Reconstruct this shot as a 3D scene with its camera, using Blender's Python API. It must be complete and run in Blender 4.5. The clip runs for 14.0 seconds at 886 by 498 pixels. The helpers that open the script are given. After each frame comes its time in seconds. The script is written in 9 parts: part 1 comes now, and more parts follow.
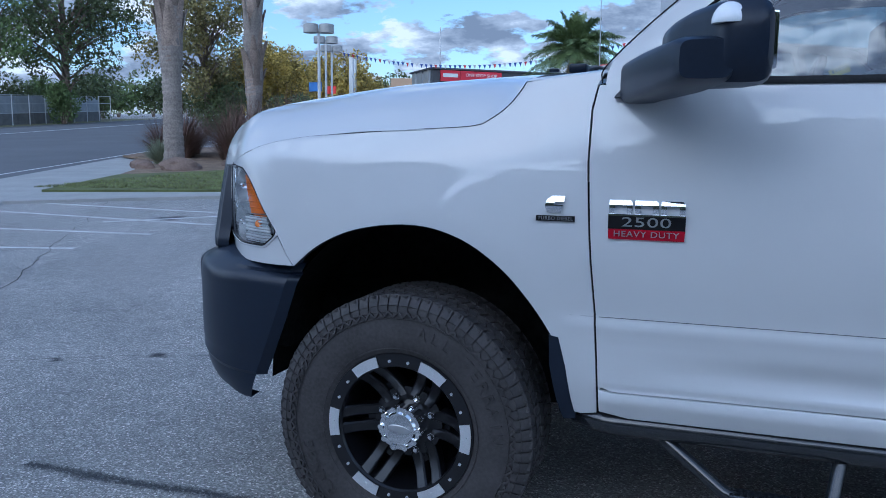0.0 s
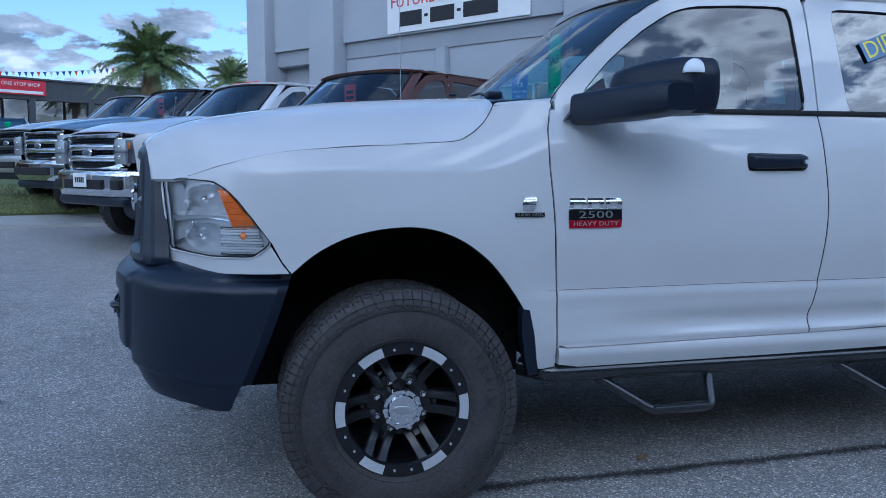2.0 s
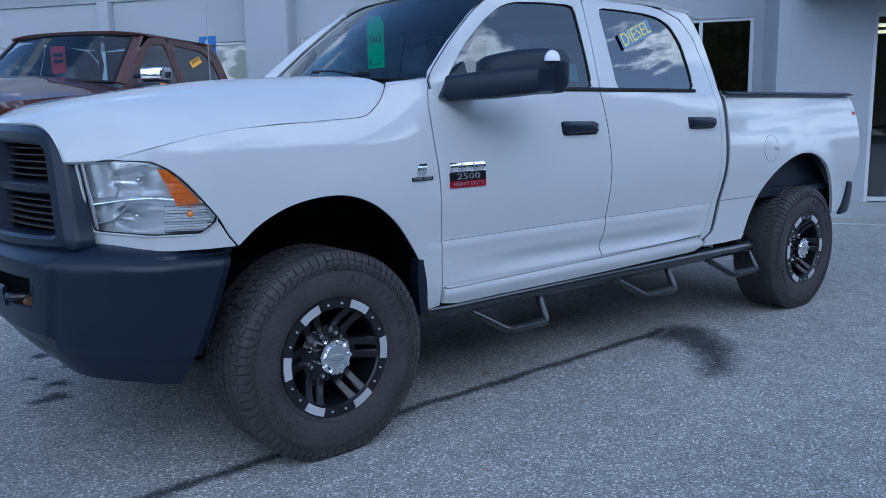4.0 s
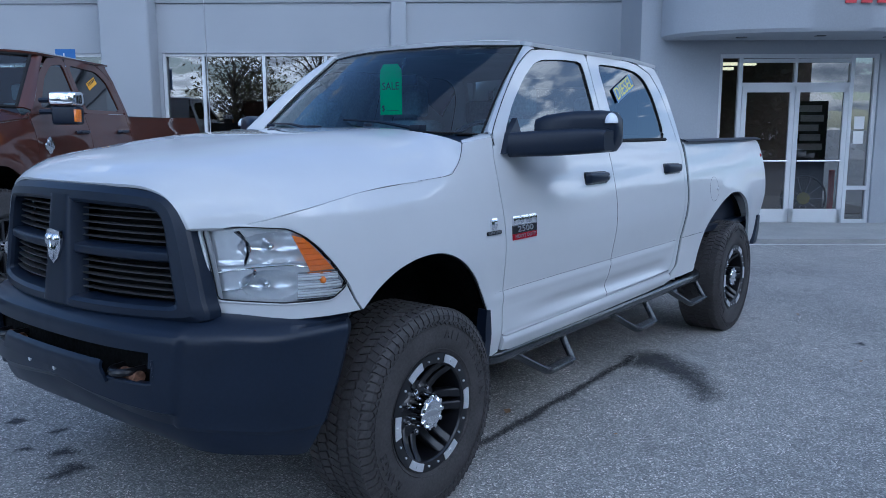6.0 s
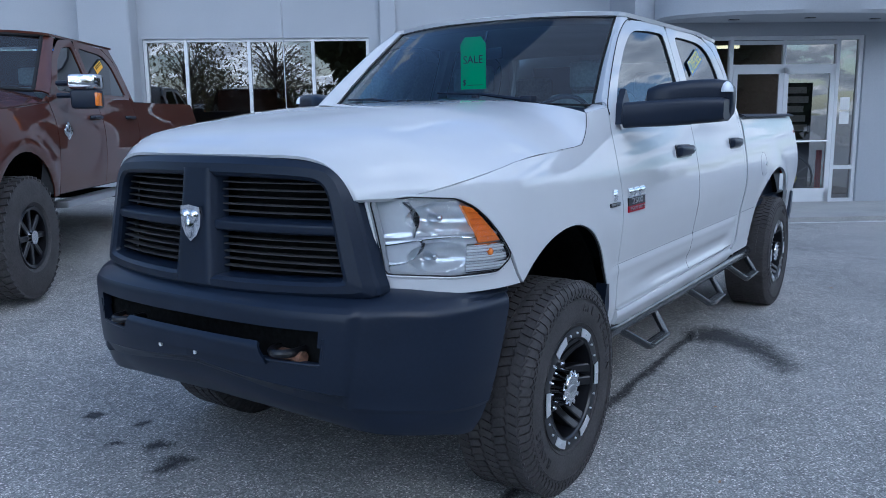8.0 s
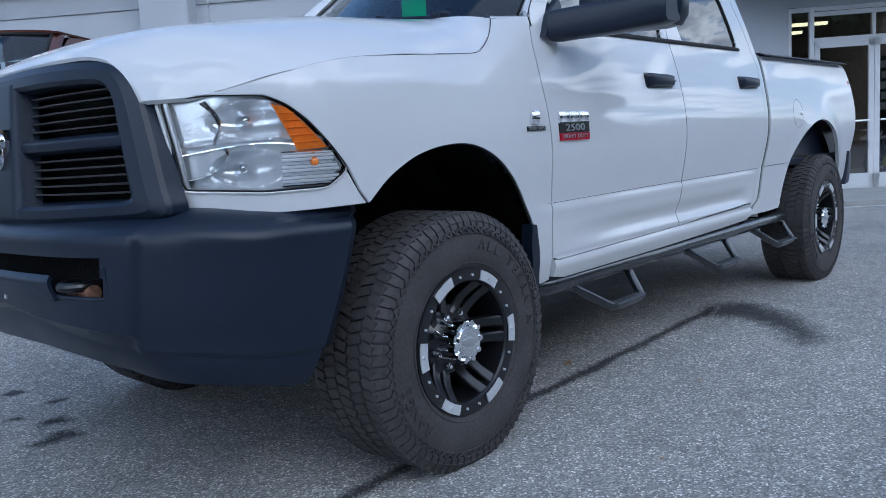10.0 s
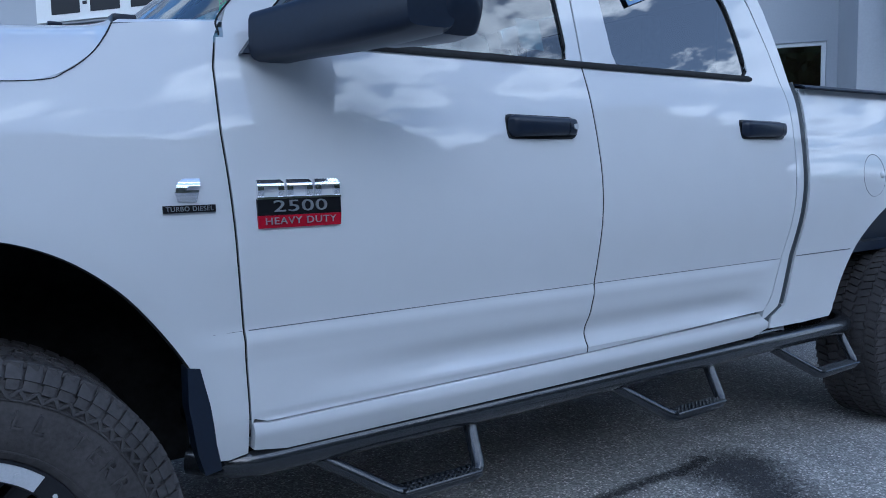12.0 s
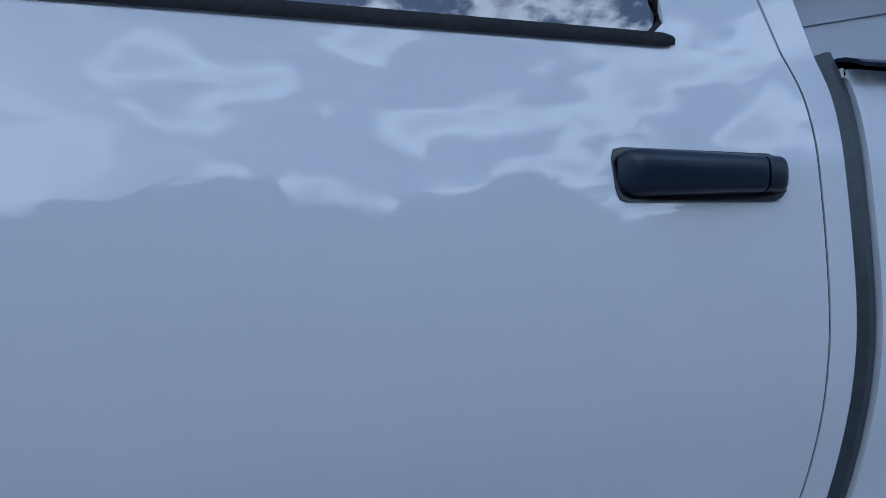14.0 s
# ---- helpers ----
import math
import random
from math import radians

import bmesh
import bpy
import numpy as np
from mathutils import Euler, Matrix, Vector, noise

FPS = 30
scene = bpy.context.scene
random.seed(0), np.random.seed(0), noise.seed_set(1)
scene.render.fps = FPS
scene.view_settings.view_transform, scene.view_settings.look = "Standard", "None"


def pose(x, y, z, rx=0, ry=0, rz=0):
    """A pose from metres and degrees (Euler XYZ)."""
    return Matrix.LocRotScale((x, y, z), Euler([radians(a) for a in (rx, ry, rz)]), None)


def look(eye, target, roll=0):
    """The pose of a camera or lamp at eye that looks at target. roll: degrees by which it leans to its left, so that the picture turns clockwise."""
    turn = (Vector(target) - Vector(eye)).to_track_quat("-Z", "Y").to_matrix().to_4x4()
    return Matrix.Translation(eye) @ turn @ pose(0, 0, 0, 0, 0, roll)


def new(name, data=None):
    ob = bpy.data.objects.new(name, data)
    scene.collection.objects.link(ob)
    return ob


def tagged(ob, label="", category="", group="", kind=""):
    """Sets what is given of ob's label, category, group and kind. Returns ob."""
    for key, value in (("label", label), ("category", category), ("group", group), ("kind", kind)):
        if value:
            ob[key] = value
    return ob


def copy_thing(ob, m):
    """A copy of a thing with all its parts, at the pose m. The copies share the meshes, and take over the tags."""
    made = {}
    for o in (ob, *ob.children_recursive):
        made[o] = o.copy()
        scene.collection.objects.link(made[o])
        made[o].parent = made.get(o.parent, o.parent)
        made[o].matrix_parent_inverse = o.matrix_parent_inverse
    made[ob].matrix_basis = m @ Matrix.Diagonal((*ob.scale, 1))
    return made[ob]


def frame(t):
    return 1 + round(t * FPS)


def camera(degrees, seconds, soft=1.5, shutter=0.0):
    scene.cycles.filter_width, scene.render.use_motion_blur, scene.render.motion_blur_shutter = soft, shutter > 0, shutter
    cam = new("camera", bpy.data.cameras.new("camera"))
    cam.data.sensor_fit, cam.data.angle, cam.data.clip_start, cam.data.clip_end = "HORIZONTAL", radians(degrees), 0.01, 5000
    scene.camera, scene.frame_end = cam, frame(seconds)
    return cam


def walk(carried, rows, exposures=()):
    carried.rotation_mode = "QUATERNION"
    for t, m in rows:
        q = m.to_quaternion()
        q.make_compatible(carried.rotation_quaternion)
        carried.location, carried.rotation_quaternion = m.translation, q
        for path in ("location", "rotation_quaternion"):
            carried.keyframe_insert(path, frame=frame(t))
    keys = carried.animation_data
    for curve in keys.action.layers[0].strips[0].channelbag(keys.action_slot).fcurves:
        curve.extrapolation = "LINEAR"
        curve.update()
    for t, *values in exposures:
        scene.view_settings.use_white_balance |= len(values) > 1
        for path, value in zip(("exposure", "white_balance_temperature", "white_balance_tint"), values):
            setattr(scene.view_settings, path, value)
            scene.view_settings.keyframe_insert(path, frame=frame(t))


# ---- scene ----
cam = camera(58.5, 14.0, soft=0.9)
PATH = [
    (0, (0.917, -3.235, 1.312), (0.268, -1.361, 1.053), 0.6),
    (0.5, (0.585, -3.411, 1.275), (0.172, -1.468, 1.048), 0.4),
    (1, (0.225, -3.591, 1.267), (0.074, -1.608, 1.059), 0.1),
    (1.5, (-0.142, -3.61, 1.264), (-0.009, -1.623, 1.07), -0.3),
    (2, (-0.484, -3.703, 1.291), (-0.033, -1.766, 1.077), 0.1),
    (2.2, (-0.685, -3.691, 1.272), (-0.08, -1.8, 1.03), 0.6),
    (2.5, (-0.833, -3.78, 1.267), (-0.126, -1.931, 0.981), 0.7),
    (3, (-1.164, -3.737, 1.258), (-0.235, -1.986, 0.992), 0.6),
    (3.5, (-1.405, -3.698, 1.328), (-0.308, -2.055, 1.015), 1.8),
    (3.6, (-1.464, -3.688, 1.351), (-0.325, -2.077, 1.026), 1.7),
    (3.7, (-1.498, -3.695, 1.348), (-0.336, -2.101, 1.022), 0.8),
    (5.8, (-2.329, -3.022, 1.56), (-0.775, -1.798, 1.266), -0.1),
    (6, (-2.428, -2.93, 1.565), (-0.863, -1.72, 1.265), -0.1),
    (6.5, (-2.545, -2.665, 1.553), (-0.955, -1.494, 1.238), -0.4),
    (7, (-2.62, -2.442, 1.59), (-1.004, -1.311, 1.263), -0.7),
    (7.5, (-2.751, -2.309, 1.577), (-1.118, -1.201, 1.248), -0.7),
    (7.7, (-2.809, -2.273, 1.549), (-1.171, -1.173, 1.222), -0.6),
    (9.8, (-2.082, -2.598, 1.077), (-0.597, -1.284, 0.818), -3.6),
    (10, (-1.936, -2.669, 1.065), (-0.469, -1.335, 0.807), -3.6),
    (10.2, (-1.765, -2.733, 1.1), (-0.315, -1.382, 0.83), -3.4),
    (10.5, (-1.501, -2.785, 1.109), (-0.085, -1.394, 0.862), -3.1),
    (11, (-1.032, -2.764, 1.117), (0.31, -1.299, 0.888), -2.6),
    (11.5, (-0.541, -2.726, 1.133), (0.705, -1.175, 0.922), -1.9),
    (12, (-0.043, -2.681, 1.169), (1.088, -1.042, 0.982), -1.2),
    (12.5, (0.474, -2.505, 1.137), (1.485, -0.785, 0.996), -0.8),
    (13, (0.983, -2.305, 1.127), (1.882, -0.522, 1.025), -0.9),
    (13.2, (1.198, -2.214, 1.148), (2.048, -0.405, 1.083), -1.2),
    (13.5, (1.48, -2.067, 1.131), (2.259, -0.224, 1.134), -1.7),
    (14, (1.926, -1.802, 1.218), (2.596, 0.082, 1.22), -1.2),
]
walk(cam, [(t, look(eye, target, roll)) for t, eye, target, roll in PATH], [(0.0, 0.22, 4830, 8), (1.0, 0.24, 4820, 8), (2.0, 0.13, 4740, 8), (2.5, 0.28, 4780, 8), (3.7, 0.32, 4830, 8), (6.5, 0.30, 4980, 8), (7.7, 0.42, 5080, 8), (10.0, 0.54, 5280, 8), (10.5, 0.50, 5060, 8), (11.2, 0.42, 4900, 8), (12.5, 0.20, 4830, 8), (14.0, -0.12, 4760, 8)])

# ---- world and light ----
SUN_EL, SUN_AZ = radians(33), radians(200)
world = bpy.data.worlds.new("sky")
scene.world = world
world.use_nodes = True
wn, wl = world.node_tree.nodes, world.node_tree.links
wn.clear()
w_out = wn.new("ShaderNodeOutputWorld")
w_bg = wn.new("ShaderNodeBackground")
w_bg.inputs["Strength"].default_value = 0.142
w_sky = wn.new("ShaderNodeTexSky")
w_sky.sky_type, w_sky.sun_disc = "NISHITA", False
w_sky.sun_elevation, w_sky.sun_rotation = SUN_EL, SUN_AZ
w_sky.air_density, w_sky.dust_density, w_sky.ozone_density = 1.0, 1.2, 1.6
w_tc = wn.new("ShaderNodeTexCoord")
w_sep = wn.new("ShaderNodeSeparateXYZ")
wl.new(w_tc.outputs["Generated"], w_sep.inputs[0])
w_up = wn.new("ShaderNodeMath")
w_up.operation = "ADD"
w_up.inputs[1].default_value = 0.30
wl.new(w_sep.outputs["Z"], w_up.inputs[0])
w_max = wn.new("ShaderNodeMath")
w_max.operation = "MAXIMUM"
w_max.inputs[1].default_value = 0.05
wl.new(w_up.outputs[0], w_max.inputs[0])
w_div = wn.new("ShaderNodeVectorMath")
w_div.operation = "DIVIDE"
w_comb = wn.new("ShaderNodeCombineXYZ")
for n_in in range(3):
    wl.new(w_max.outputs[0], w_comb.inputs[n_in])
wl.new(w_tc.outputs["Generated"], w_div.inputs[0])
wl.new(w_comb.outputs[0], w_div.inputs[1])


def cloud_noise(scale, detail, offset):
    mp = wn.new("ShaderNodeMapping")
    mp.inputs["Location"].default_value = offset
    mp.inputs["Scale"].default_value = (1, 1, 0.6)
    wl.new(w_div.outputs[0], mp.inputs[0])
    nz = wn.new("ShaderNodeTexNoise")
    nz.inputs["Scale"].default_value = scale
    nz.inputs["Detail"].default_value = detail
    nz.inputs["Roughness"].default_value = 0.585
    wl.new(mp.outputs[0], nz.inputs["Vector"])
    return nz.outputs["Fac"]


def world_ramp(fac, stops):
    rp = wn.new("ShaderNodeValToRGB")
    rp.color_ramp.elements[0].position, rp.color_ramp.elements[0].color = stops[0][0], (*stops[0][1], 1)
    rp.color_ramp.elements[1].position, rp.color_ramp.elements[1].color = stops[-1][0], (*stops[-1][1], 1)
    for p_at, c_at in stops[1:-1]:
        el = rp.color_ramp.elements.new(p_at)
        el.color = (*c_at, 1)
    wl.new(fac, rp.inputs[0])
    return rp.outputs[0]


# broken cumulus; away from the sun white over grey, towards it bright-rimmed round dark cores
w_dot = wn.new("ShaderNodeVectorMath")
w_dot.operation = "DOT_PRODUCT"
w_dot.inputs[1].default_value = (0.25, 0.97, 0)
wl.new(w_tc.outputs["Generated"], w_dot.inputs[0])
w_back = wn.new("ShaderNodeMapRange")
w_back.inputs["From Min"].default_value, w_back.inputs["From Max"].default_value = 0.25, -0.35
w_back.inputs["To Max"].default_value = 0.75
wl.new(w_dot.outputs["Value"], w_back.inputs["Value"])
w_pos = wn.new("ShaderNodeMath")
w_pos.operation = "MAXIMUM"
w_pos.inputs[1].default_value = 0.0
wl.new(w_sep.outputs["Z"], w_pos.inputs[0])
w_cube = wn.new("ShaderNodeMath")
w_cube.operation = "POWER"
w_cube.inputs[1].default_value = 2.0
wl.new(w_pos.outputs[0], w_cube.inputs[0])
w_fade = wn.new("ShaderNodeMapRange")
w_fade.inputs["From Max"].default_value = 0.75
w_fade.inputs["To Min"].default_value, w_fade.inputs["To Max"].default_value = -0.30, -0.10
wl.new(w_back.outputs[0], w_fade.inputs["Value"])
thin = wn.new("ShaderNodeMath")
thin.operation = "MULTIPLY_ADD"
wl.new(w_cube.outputs[0], thin.inputs[0])
wl.new(w_fade.outputs[0], thin.inputs[1])
mass = cloud_noise(5.0, 12, (3.1, 1.7, 0.4))
wl.new(mass, thin.inputs[2])
cover = world_ramp(thin.outputs[0], [(0.462, (0, 0, 0)), (0.480, (0.40, 0.40, 0.40)), (0.510, (1, 1, 1))])
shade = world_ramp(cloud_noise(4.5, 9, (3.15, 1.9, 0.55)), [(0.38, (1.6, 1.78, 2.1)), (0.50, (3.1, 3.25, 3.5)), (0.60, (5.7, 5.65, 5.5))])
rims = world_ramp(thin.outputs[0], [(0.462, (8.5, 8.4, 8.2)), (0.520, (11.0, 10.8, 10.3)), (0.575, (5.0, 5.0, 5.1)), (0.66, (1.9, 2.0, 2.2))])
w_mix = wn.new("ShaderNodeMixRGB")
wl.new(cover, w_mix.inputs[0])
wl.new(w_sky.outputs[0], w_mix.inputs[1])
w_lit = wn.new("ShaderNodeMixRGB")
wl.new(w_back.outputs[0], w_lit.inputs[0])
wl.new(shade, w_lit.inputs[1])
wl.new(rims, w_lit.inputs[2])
# Clouds towards -y brightened up to 2.35 times, added to light the truck's side.
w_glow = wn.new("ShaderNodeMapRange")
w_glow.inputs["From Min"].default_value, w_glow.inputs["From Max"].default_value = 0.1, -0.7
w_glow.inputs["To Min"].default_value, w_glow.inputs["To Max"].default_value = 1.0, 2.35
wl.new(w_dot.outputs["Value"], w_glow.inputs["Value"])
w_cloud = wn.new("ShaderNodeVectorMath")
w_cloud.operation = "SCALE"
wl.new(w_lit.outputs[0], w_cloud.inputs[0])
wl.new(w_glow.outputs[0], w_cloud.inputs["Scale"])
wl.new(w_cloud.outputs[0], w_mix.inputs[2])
# thin bright veil added on the sun's side to soften mirrored cloud contrast
w_veil = wn.new("ShaderNodeMapRange")
w_veil.interpolation_type = "SMOOTHSTEP"
w_veil.inputs["From Min"].default_value, w_veil.inputs["From Max"].default_value = 0.15, -0.75
w_veil.inputs["To Min"].default_value, w_veil.inputs["To Max"].default_value = 0.0, 0.04
wl.new(w_dot.outputs["Value"], w_veil.inputs["Value"])
w_hazy = wn.new("ShaderNodeMixRGB")
wl.new(w_veil.outputs[0], w_hazy.inputs[0])
wl.new(w_mix.outputs[0], w_hazy.inputs[1])
w_hazy.inputs[2].default_value = (7.6, 8.4, 10.2, 1)
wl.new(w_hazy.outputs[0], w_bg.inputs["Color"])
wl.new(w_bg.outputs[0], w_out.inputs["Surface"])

sun = new("sun", bpy.data.lights.new("sun", "SUN"))
sun.data.energy, sun.data.angle, sun.data.color = 0.62, radians(160), (1.0, 0.96, 0.90)
sun.matrix_world = look((math.sin(SUN_AZ) * 30, math.cos(SUN_AZ) * 30, 30 * math.tan(SUN_EL)), (0, 0, 0))
scene.view_settings.exposure = 0.0


# ---- materials ----
def nd(nt, kind, **sets):
    node = nt.nodes.new(kind)
    for k, v in sets.items():
        node.inputs[k.replace("_", " ")].default_value = v
    return node


def mat(name, base, rough=0.5, metal=0.0, var=0.12, scale=3.0, fine=60.0, bump=0.0, bump_scale=200.0, coat=0.0, rough_var=0.0, spec=0.5, per_piece=0.0, tint=None, emit=0.0, alpha=1.0):
    m = bpy.data.materials.new(name)
    m.use_nodes = True
    nt = m.node_tree
    b = nt.nodes["Principled BSDF"]
    b.inputs["Roughness"].default_value, b.inputs["Metallic"].default_value = rough, metal
    b.inputs["Coat Weight"].default_value, b.inputs["Coat Roughness"].default_value = coat, 0.006
    b.inputs["Coat IOR"].default_value = 1.59
    b.inputs["Specular IOR Level"].default_value = spec
    tc = nt.nodes.new("ShaderNodeTexCoord")
    big = nd(nt, "ShaderNodeTexNoise", Scale=scale, Detail=5.0)
    small = nd(nt, "ShaderNodeTexNoise", Scale=fine, Detail=3.0)
    nt.links.new(tc.outputs["Object"], big.inputs["Vector"])
    nt.links.new(tc.outputs["Object"], small.inputs["Vector"])
    add = nt.nodes.new("ShaderNodeMath")
    add.operation = "ADD"
    nt.links.new(big.outputs["Fac"], add.inputs[0])
    nt.links.new(small.outputs["Fac"], add.inputs[1])
    rp = nt.nodes.new("ShaderNodeValToRGB")
    dark = tint or base
    rp.color_ramp.elements[0].position, rp.color_ramp.elements[1].position = 0.35, 0.65
    rp.color_ramp.elements[0].color = (*[max(0.0, c * (1 - var)) for c in dark], 1)
    rp.color_ramp.elements[1].color = (*[min(1.0, c * (1 + var)) for c in base], 1)
    half = nt.nodes.new("ShaderNodeMath")
    half.operation = "MULTIPLY"
    half.inputs[1].default_value = 0.5
    nt.links.new(add.outputs[0], half.inputs[0])
    nt.links.new(half.outputs[0], rp.inputs[0])
    colour = rp.outputs[0]
    if per_piece:
        info = nt.nodes.new("ShaderNodeObjectInfo")
        mr = nd(nt, "ShaderNodeMapRange", To_Min=1 - per_piece, To_Max=1 + per_piece)
        nt.links.new(info.outputs["Random"], mr.inputs["Value"])
        mul = nt.nodes.new("ShaderNodeMixRGB")
        mul.blend_type = "MULTIPLY"
        mul.inputs[0].default_value = 1
        nt.links.new(colour, mul.inputs[1])
        nt.links.new(mr.outputs[0], mul.inputs[2])
        colour = mul.outputs[0]
    nt.links.new(colour, b.inputs["Base Color"])
    if rough_var:
        mr = nd(nt, "ShaderNodeMapRange", To_Min=max(0.02, rough - rough_var), To_Max=min(1.0, rough + rough_var))
        nt.links.new(half.outputs[0], mr.inputs["Value"])
        nt.links.new(mr.outputs[0], b.inputs["Roughness"])
    if bump:
        bt = nd(nt, "ShaderNodeTexNoise", Scale=bump_scale, Detail=4.0)
        nt.links.new(tc.outputs["Object"], bt.inputs["Vector"])
        bp = nd(nt, "ShaderNodeBump", Strength=min(1.0, bump), Distance=0.01)
        nt.links.new(bt.outputs["Fac"], bp.inputs["Height"])
        nt.links.new(bp.outputs["Normal"], b.inputs["Normal"])
    if emit:
        nt.links.new(colour, b.inputs["Emission Color"])
        b.inputs["Emission Strength"].default_value = emit
    return m


def glass_mat(name, tint, rough=0.0, ior=1.5):
    """A tinted pane: clear straight through, mirror-like by Fresnel."""
    m = bpy.data.materials.new(name)
    m.use_nodes = True
    nt = m.node_tree
    nt.nodes.clear()
    out = nt.nodes.new("ShaderNodeOutputMaterial")
    tr = nd(nt, "ShaderNodeBsdfTransparent", Color=(*tint, 1))
    gl = nd(nt, "ShaderNodeBsdfGlossy", Color=(1, 1, 1, 1), Roughness=rough)
    fr = nd(nt, "ShaderNodeFresnel", IOR=ior)
    mx = nt.nodes.new("ShaderNodeMixShader")
    nt.links.new(fr.outputs[0], mx.inputs[0])
    nt.links.new(tr.outputs[0], mx.inputs[1])
    nt.links.new(gl.outputs[0], mx.inputs[2])
    nt.links.new(mx.outputs[0], out.inputs["Surface"])
    return m


WHITE_PAINT = mat("white_paint", (0.635, 0.645, 0.655), 0.5, var=0.012, scale=1.2, fine=9, coat=1.0, spec=0.0)
BLACK_PLASTIC = mat("black_plastic", (0.010, 0.016, 0.031), 0.34, var=0.12, scale=6, fine=80, rough_var=0.03, spec=0.36)
BLACK_GLOSS = mat("black_gloss", (0.008, 0.008, 0.010), 0.28, var=0.2, coat=0.15, spec=0.45)
BLACK_RUBBER = mat("black_rubber", (0.022, 0.022, 0.023), 0.75, var=0.3, scale=9, fine=120, bump=0.15, bump_scale=400, spec=0.22)
TYRE_RUBBER = mat("tyre_rubber", (0.054, 0.050, 0.050), 0.66, var=0.35, scale=7, fine=90, bump=0.12, bump_scale=300, spec=0.40)
UNDERBODY = mat("underbody", (0.010, 0.010, 0.010), 0.85, var=0.5, scale=5, fine=40, bump=0.3, bump_scale=60, spec=0.08)
CHROME = mat("chrome", (0.82, 0.83, 0.85), 0.07, 1.0, var=0.03)
MACHINED = mat("machined_metal", (0.74, 0.75, 0.77), 0.32, 0.55, var=0.08, fine=200)
STEP_BLACK = mat("step_black", (0.014, 0.016, 0.019), 0.24, var=0.3, scale=8, fine=120, spec=0.6, coat=0.5)
GROOVE = mat("groove_shadow", (0.10, 0.105, 0.115), 0.6)
GAP_GREY = mat("gap_filler_grey", (0.050, 0.058, 0.064), 0.45, var=0.2, spec=0.4)
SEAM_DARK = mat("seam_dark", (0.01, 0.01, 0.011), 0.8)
REFLECTOR = mat("reflector_bowl", (0.86, 0.88, 0.90), 0.22, 0.35, var=0.04)
AMBER = mat("amber_lens", (0.92, 0.24, 0.025), 0.15, var=0.15, scale=20, coat=0.8)
RED_LENS = mat("red_lens", (0.45, 0.02, 0.02), 0.15, coat=0.8)
CLEAR = glass_mat("clear_lens", (0.97, 0.98, 0.99), ior=1.4)
WINDSHIELD = glass_mat("windshield_glass", (0.68, 0.93, 1.0), ior=1.7)
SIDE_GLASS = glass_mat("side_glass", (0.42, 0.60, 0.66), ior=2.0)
DARK_GLASS = glass_mat("dark_glass", (0.09, 0.10, 0.11), ior=2.4)
SEAT_CLOTH = mat("seat_cloth", (0.26, 0.27, 0.28), 0.9, var=0.3, bump=0.2, bump_scale=300)
DASH = mat("dash_plastic", (0.42, 0.43, 0.43), 0.6, var=0.15)
RED_BADGE = mat("red_badge", (0.38, 0.001, 0.018), 0.4, var=0.04, spec=0.25)
TAG_GREEN = mat("tag_green", (0.02, 0.72, 0.16), 0.5, var=0.05)
TAG_RED = mat("tag_red", (0.85, 0.07, 0.05), 0.5, var=0.05)
YELLOW = mat("sticker_yellow", (0.85, 0.75, 0.05), 0.45, var=0.05)
BLUE = mat("sticker_blue", (0.03, 0.14, 0.42), 0.45, var=0.08)
INK = mat("ink", (0.012, 0.012, 0.014), 0.6)
WHITE_PLAIN = mat("white_print", (0.78, 0.78, 0.76), 0.5, var=0.04)
BADGE = mat("badge_chrome", (0.86, 0.87, 0.89), 0.08, 0.95, var=0.03)
SILVER = mat("silver_trim", (0.55, 0.56, 0.58), 0.3, 0.8, var=0.06)


# ---- mesh helpers ----
def link(name, bm, material, parent=None, label="", smooth=True, angle=32):
    me = bpy.data.meshes.new(name)
    bm.normal_update()
    bm.to_mesh(me)
    bm.free()
    if material:
        me.materials.append(material)
    if smooth:
        me.polygons.foreach_set("use_smooth", [True] * len(me.polygons))
        me.set_sharp_from_angle(angle=radians(angle))
    ob = new(name, me)
    if parent:
        ob.parent = parent
    if label:
        ob["label"] = label
    return ob


def part(name, bm, material, parent, label="", smooth=True, angle=32):
    return link(name, bm, material, parent, label, smooth, angle)


def face_out(ob, inner):
    """Turns a pane's faces away from a point inside."""
    me = ob.data
    if sum((p.normal.dot(p.center - Vector(inner))) * p.area for p in me.polygons) < 0:
        me.flip_normals()
    return ob


def pane_bm(x0, x1, y, z0, z1):
    """One sheet of glass facing -y."""
    bm_ = bmesh.new()
    bm_.faces.new([bm_.verts.new(p) for p in ((x0, y, z0), (x1, y, z0), (x1, y, z1), (x0, y, z1))])
    return bm_


def thing(name, label, category, group="", kind="", m=None):
    ob = tagged(new(name), label, category, group, kind)
    if m is not None:
        ob.matrix_world = m
    return ob


def box(bm, x0, x1, y0, y1, z0, z1, bevel=0.0, seg=2, m=None):
    mm = Matrix.LocRotScale(((x0 + x1) / 2, (y0 + y1) / 2, (z0 + z1) / 2), None, (abs(x1 - x0), abs(y1 - y0), abs(z1 - z0)))
    r = bmesh.ops.create_cube(bm, size=1, matrix=mm)
    vs = r["verts"]
    if bevel:
        es = list({e for v in vs for e in v.link_edges})
        r = bmesh.ops.bevel(bm, geom=es, offset=bevel, segments=seg, affect="EDGES", profile=0.6)
        vs = list({v for f in r["faces"] for v in f.verts} | {v for v in vs if v.is_valid})
    if m is not None:
        bmesh.ops.transform(bm, matrix=m, verts=vs)
    return vs


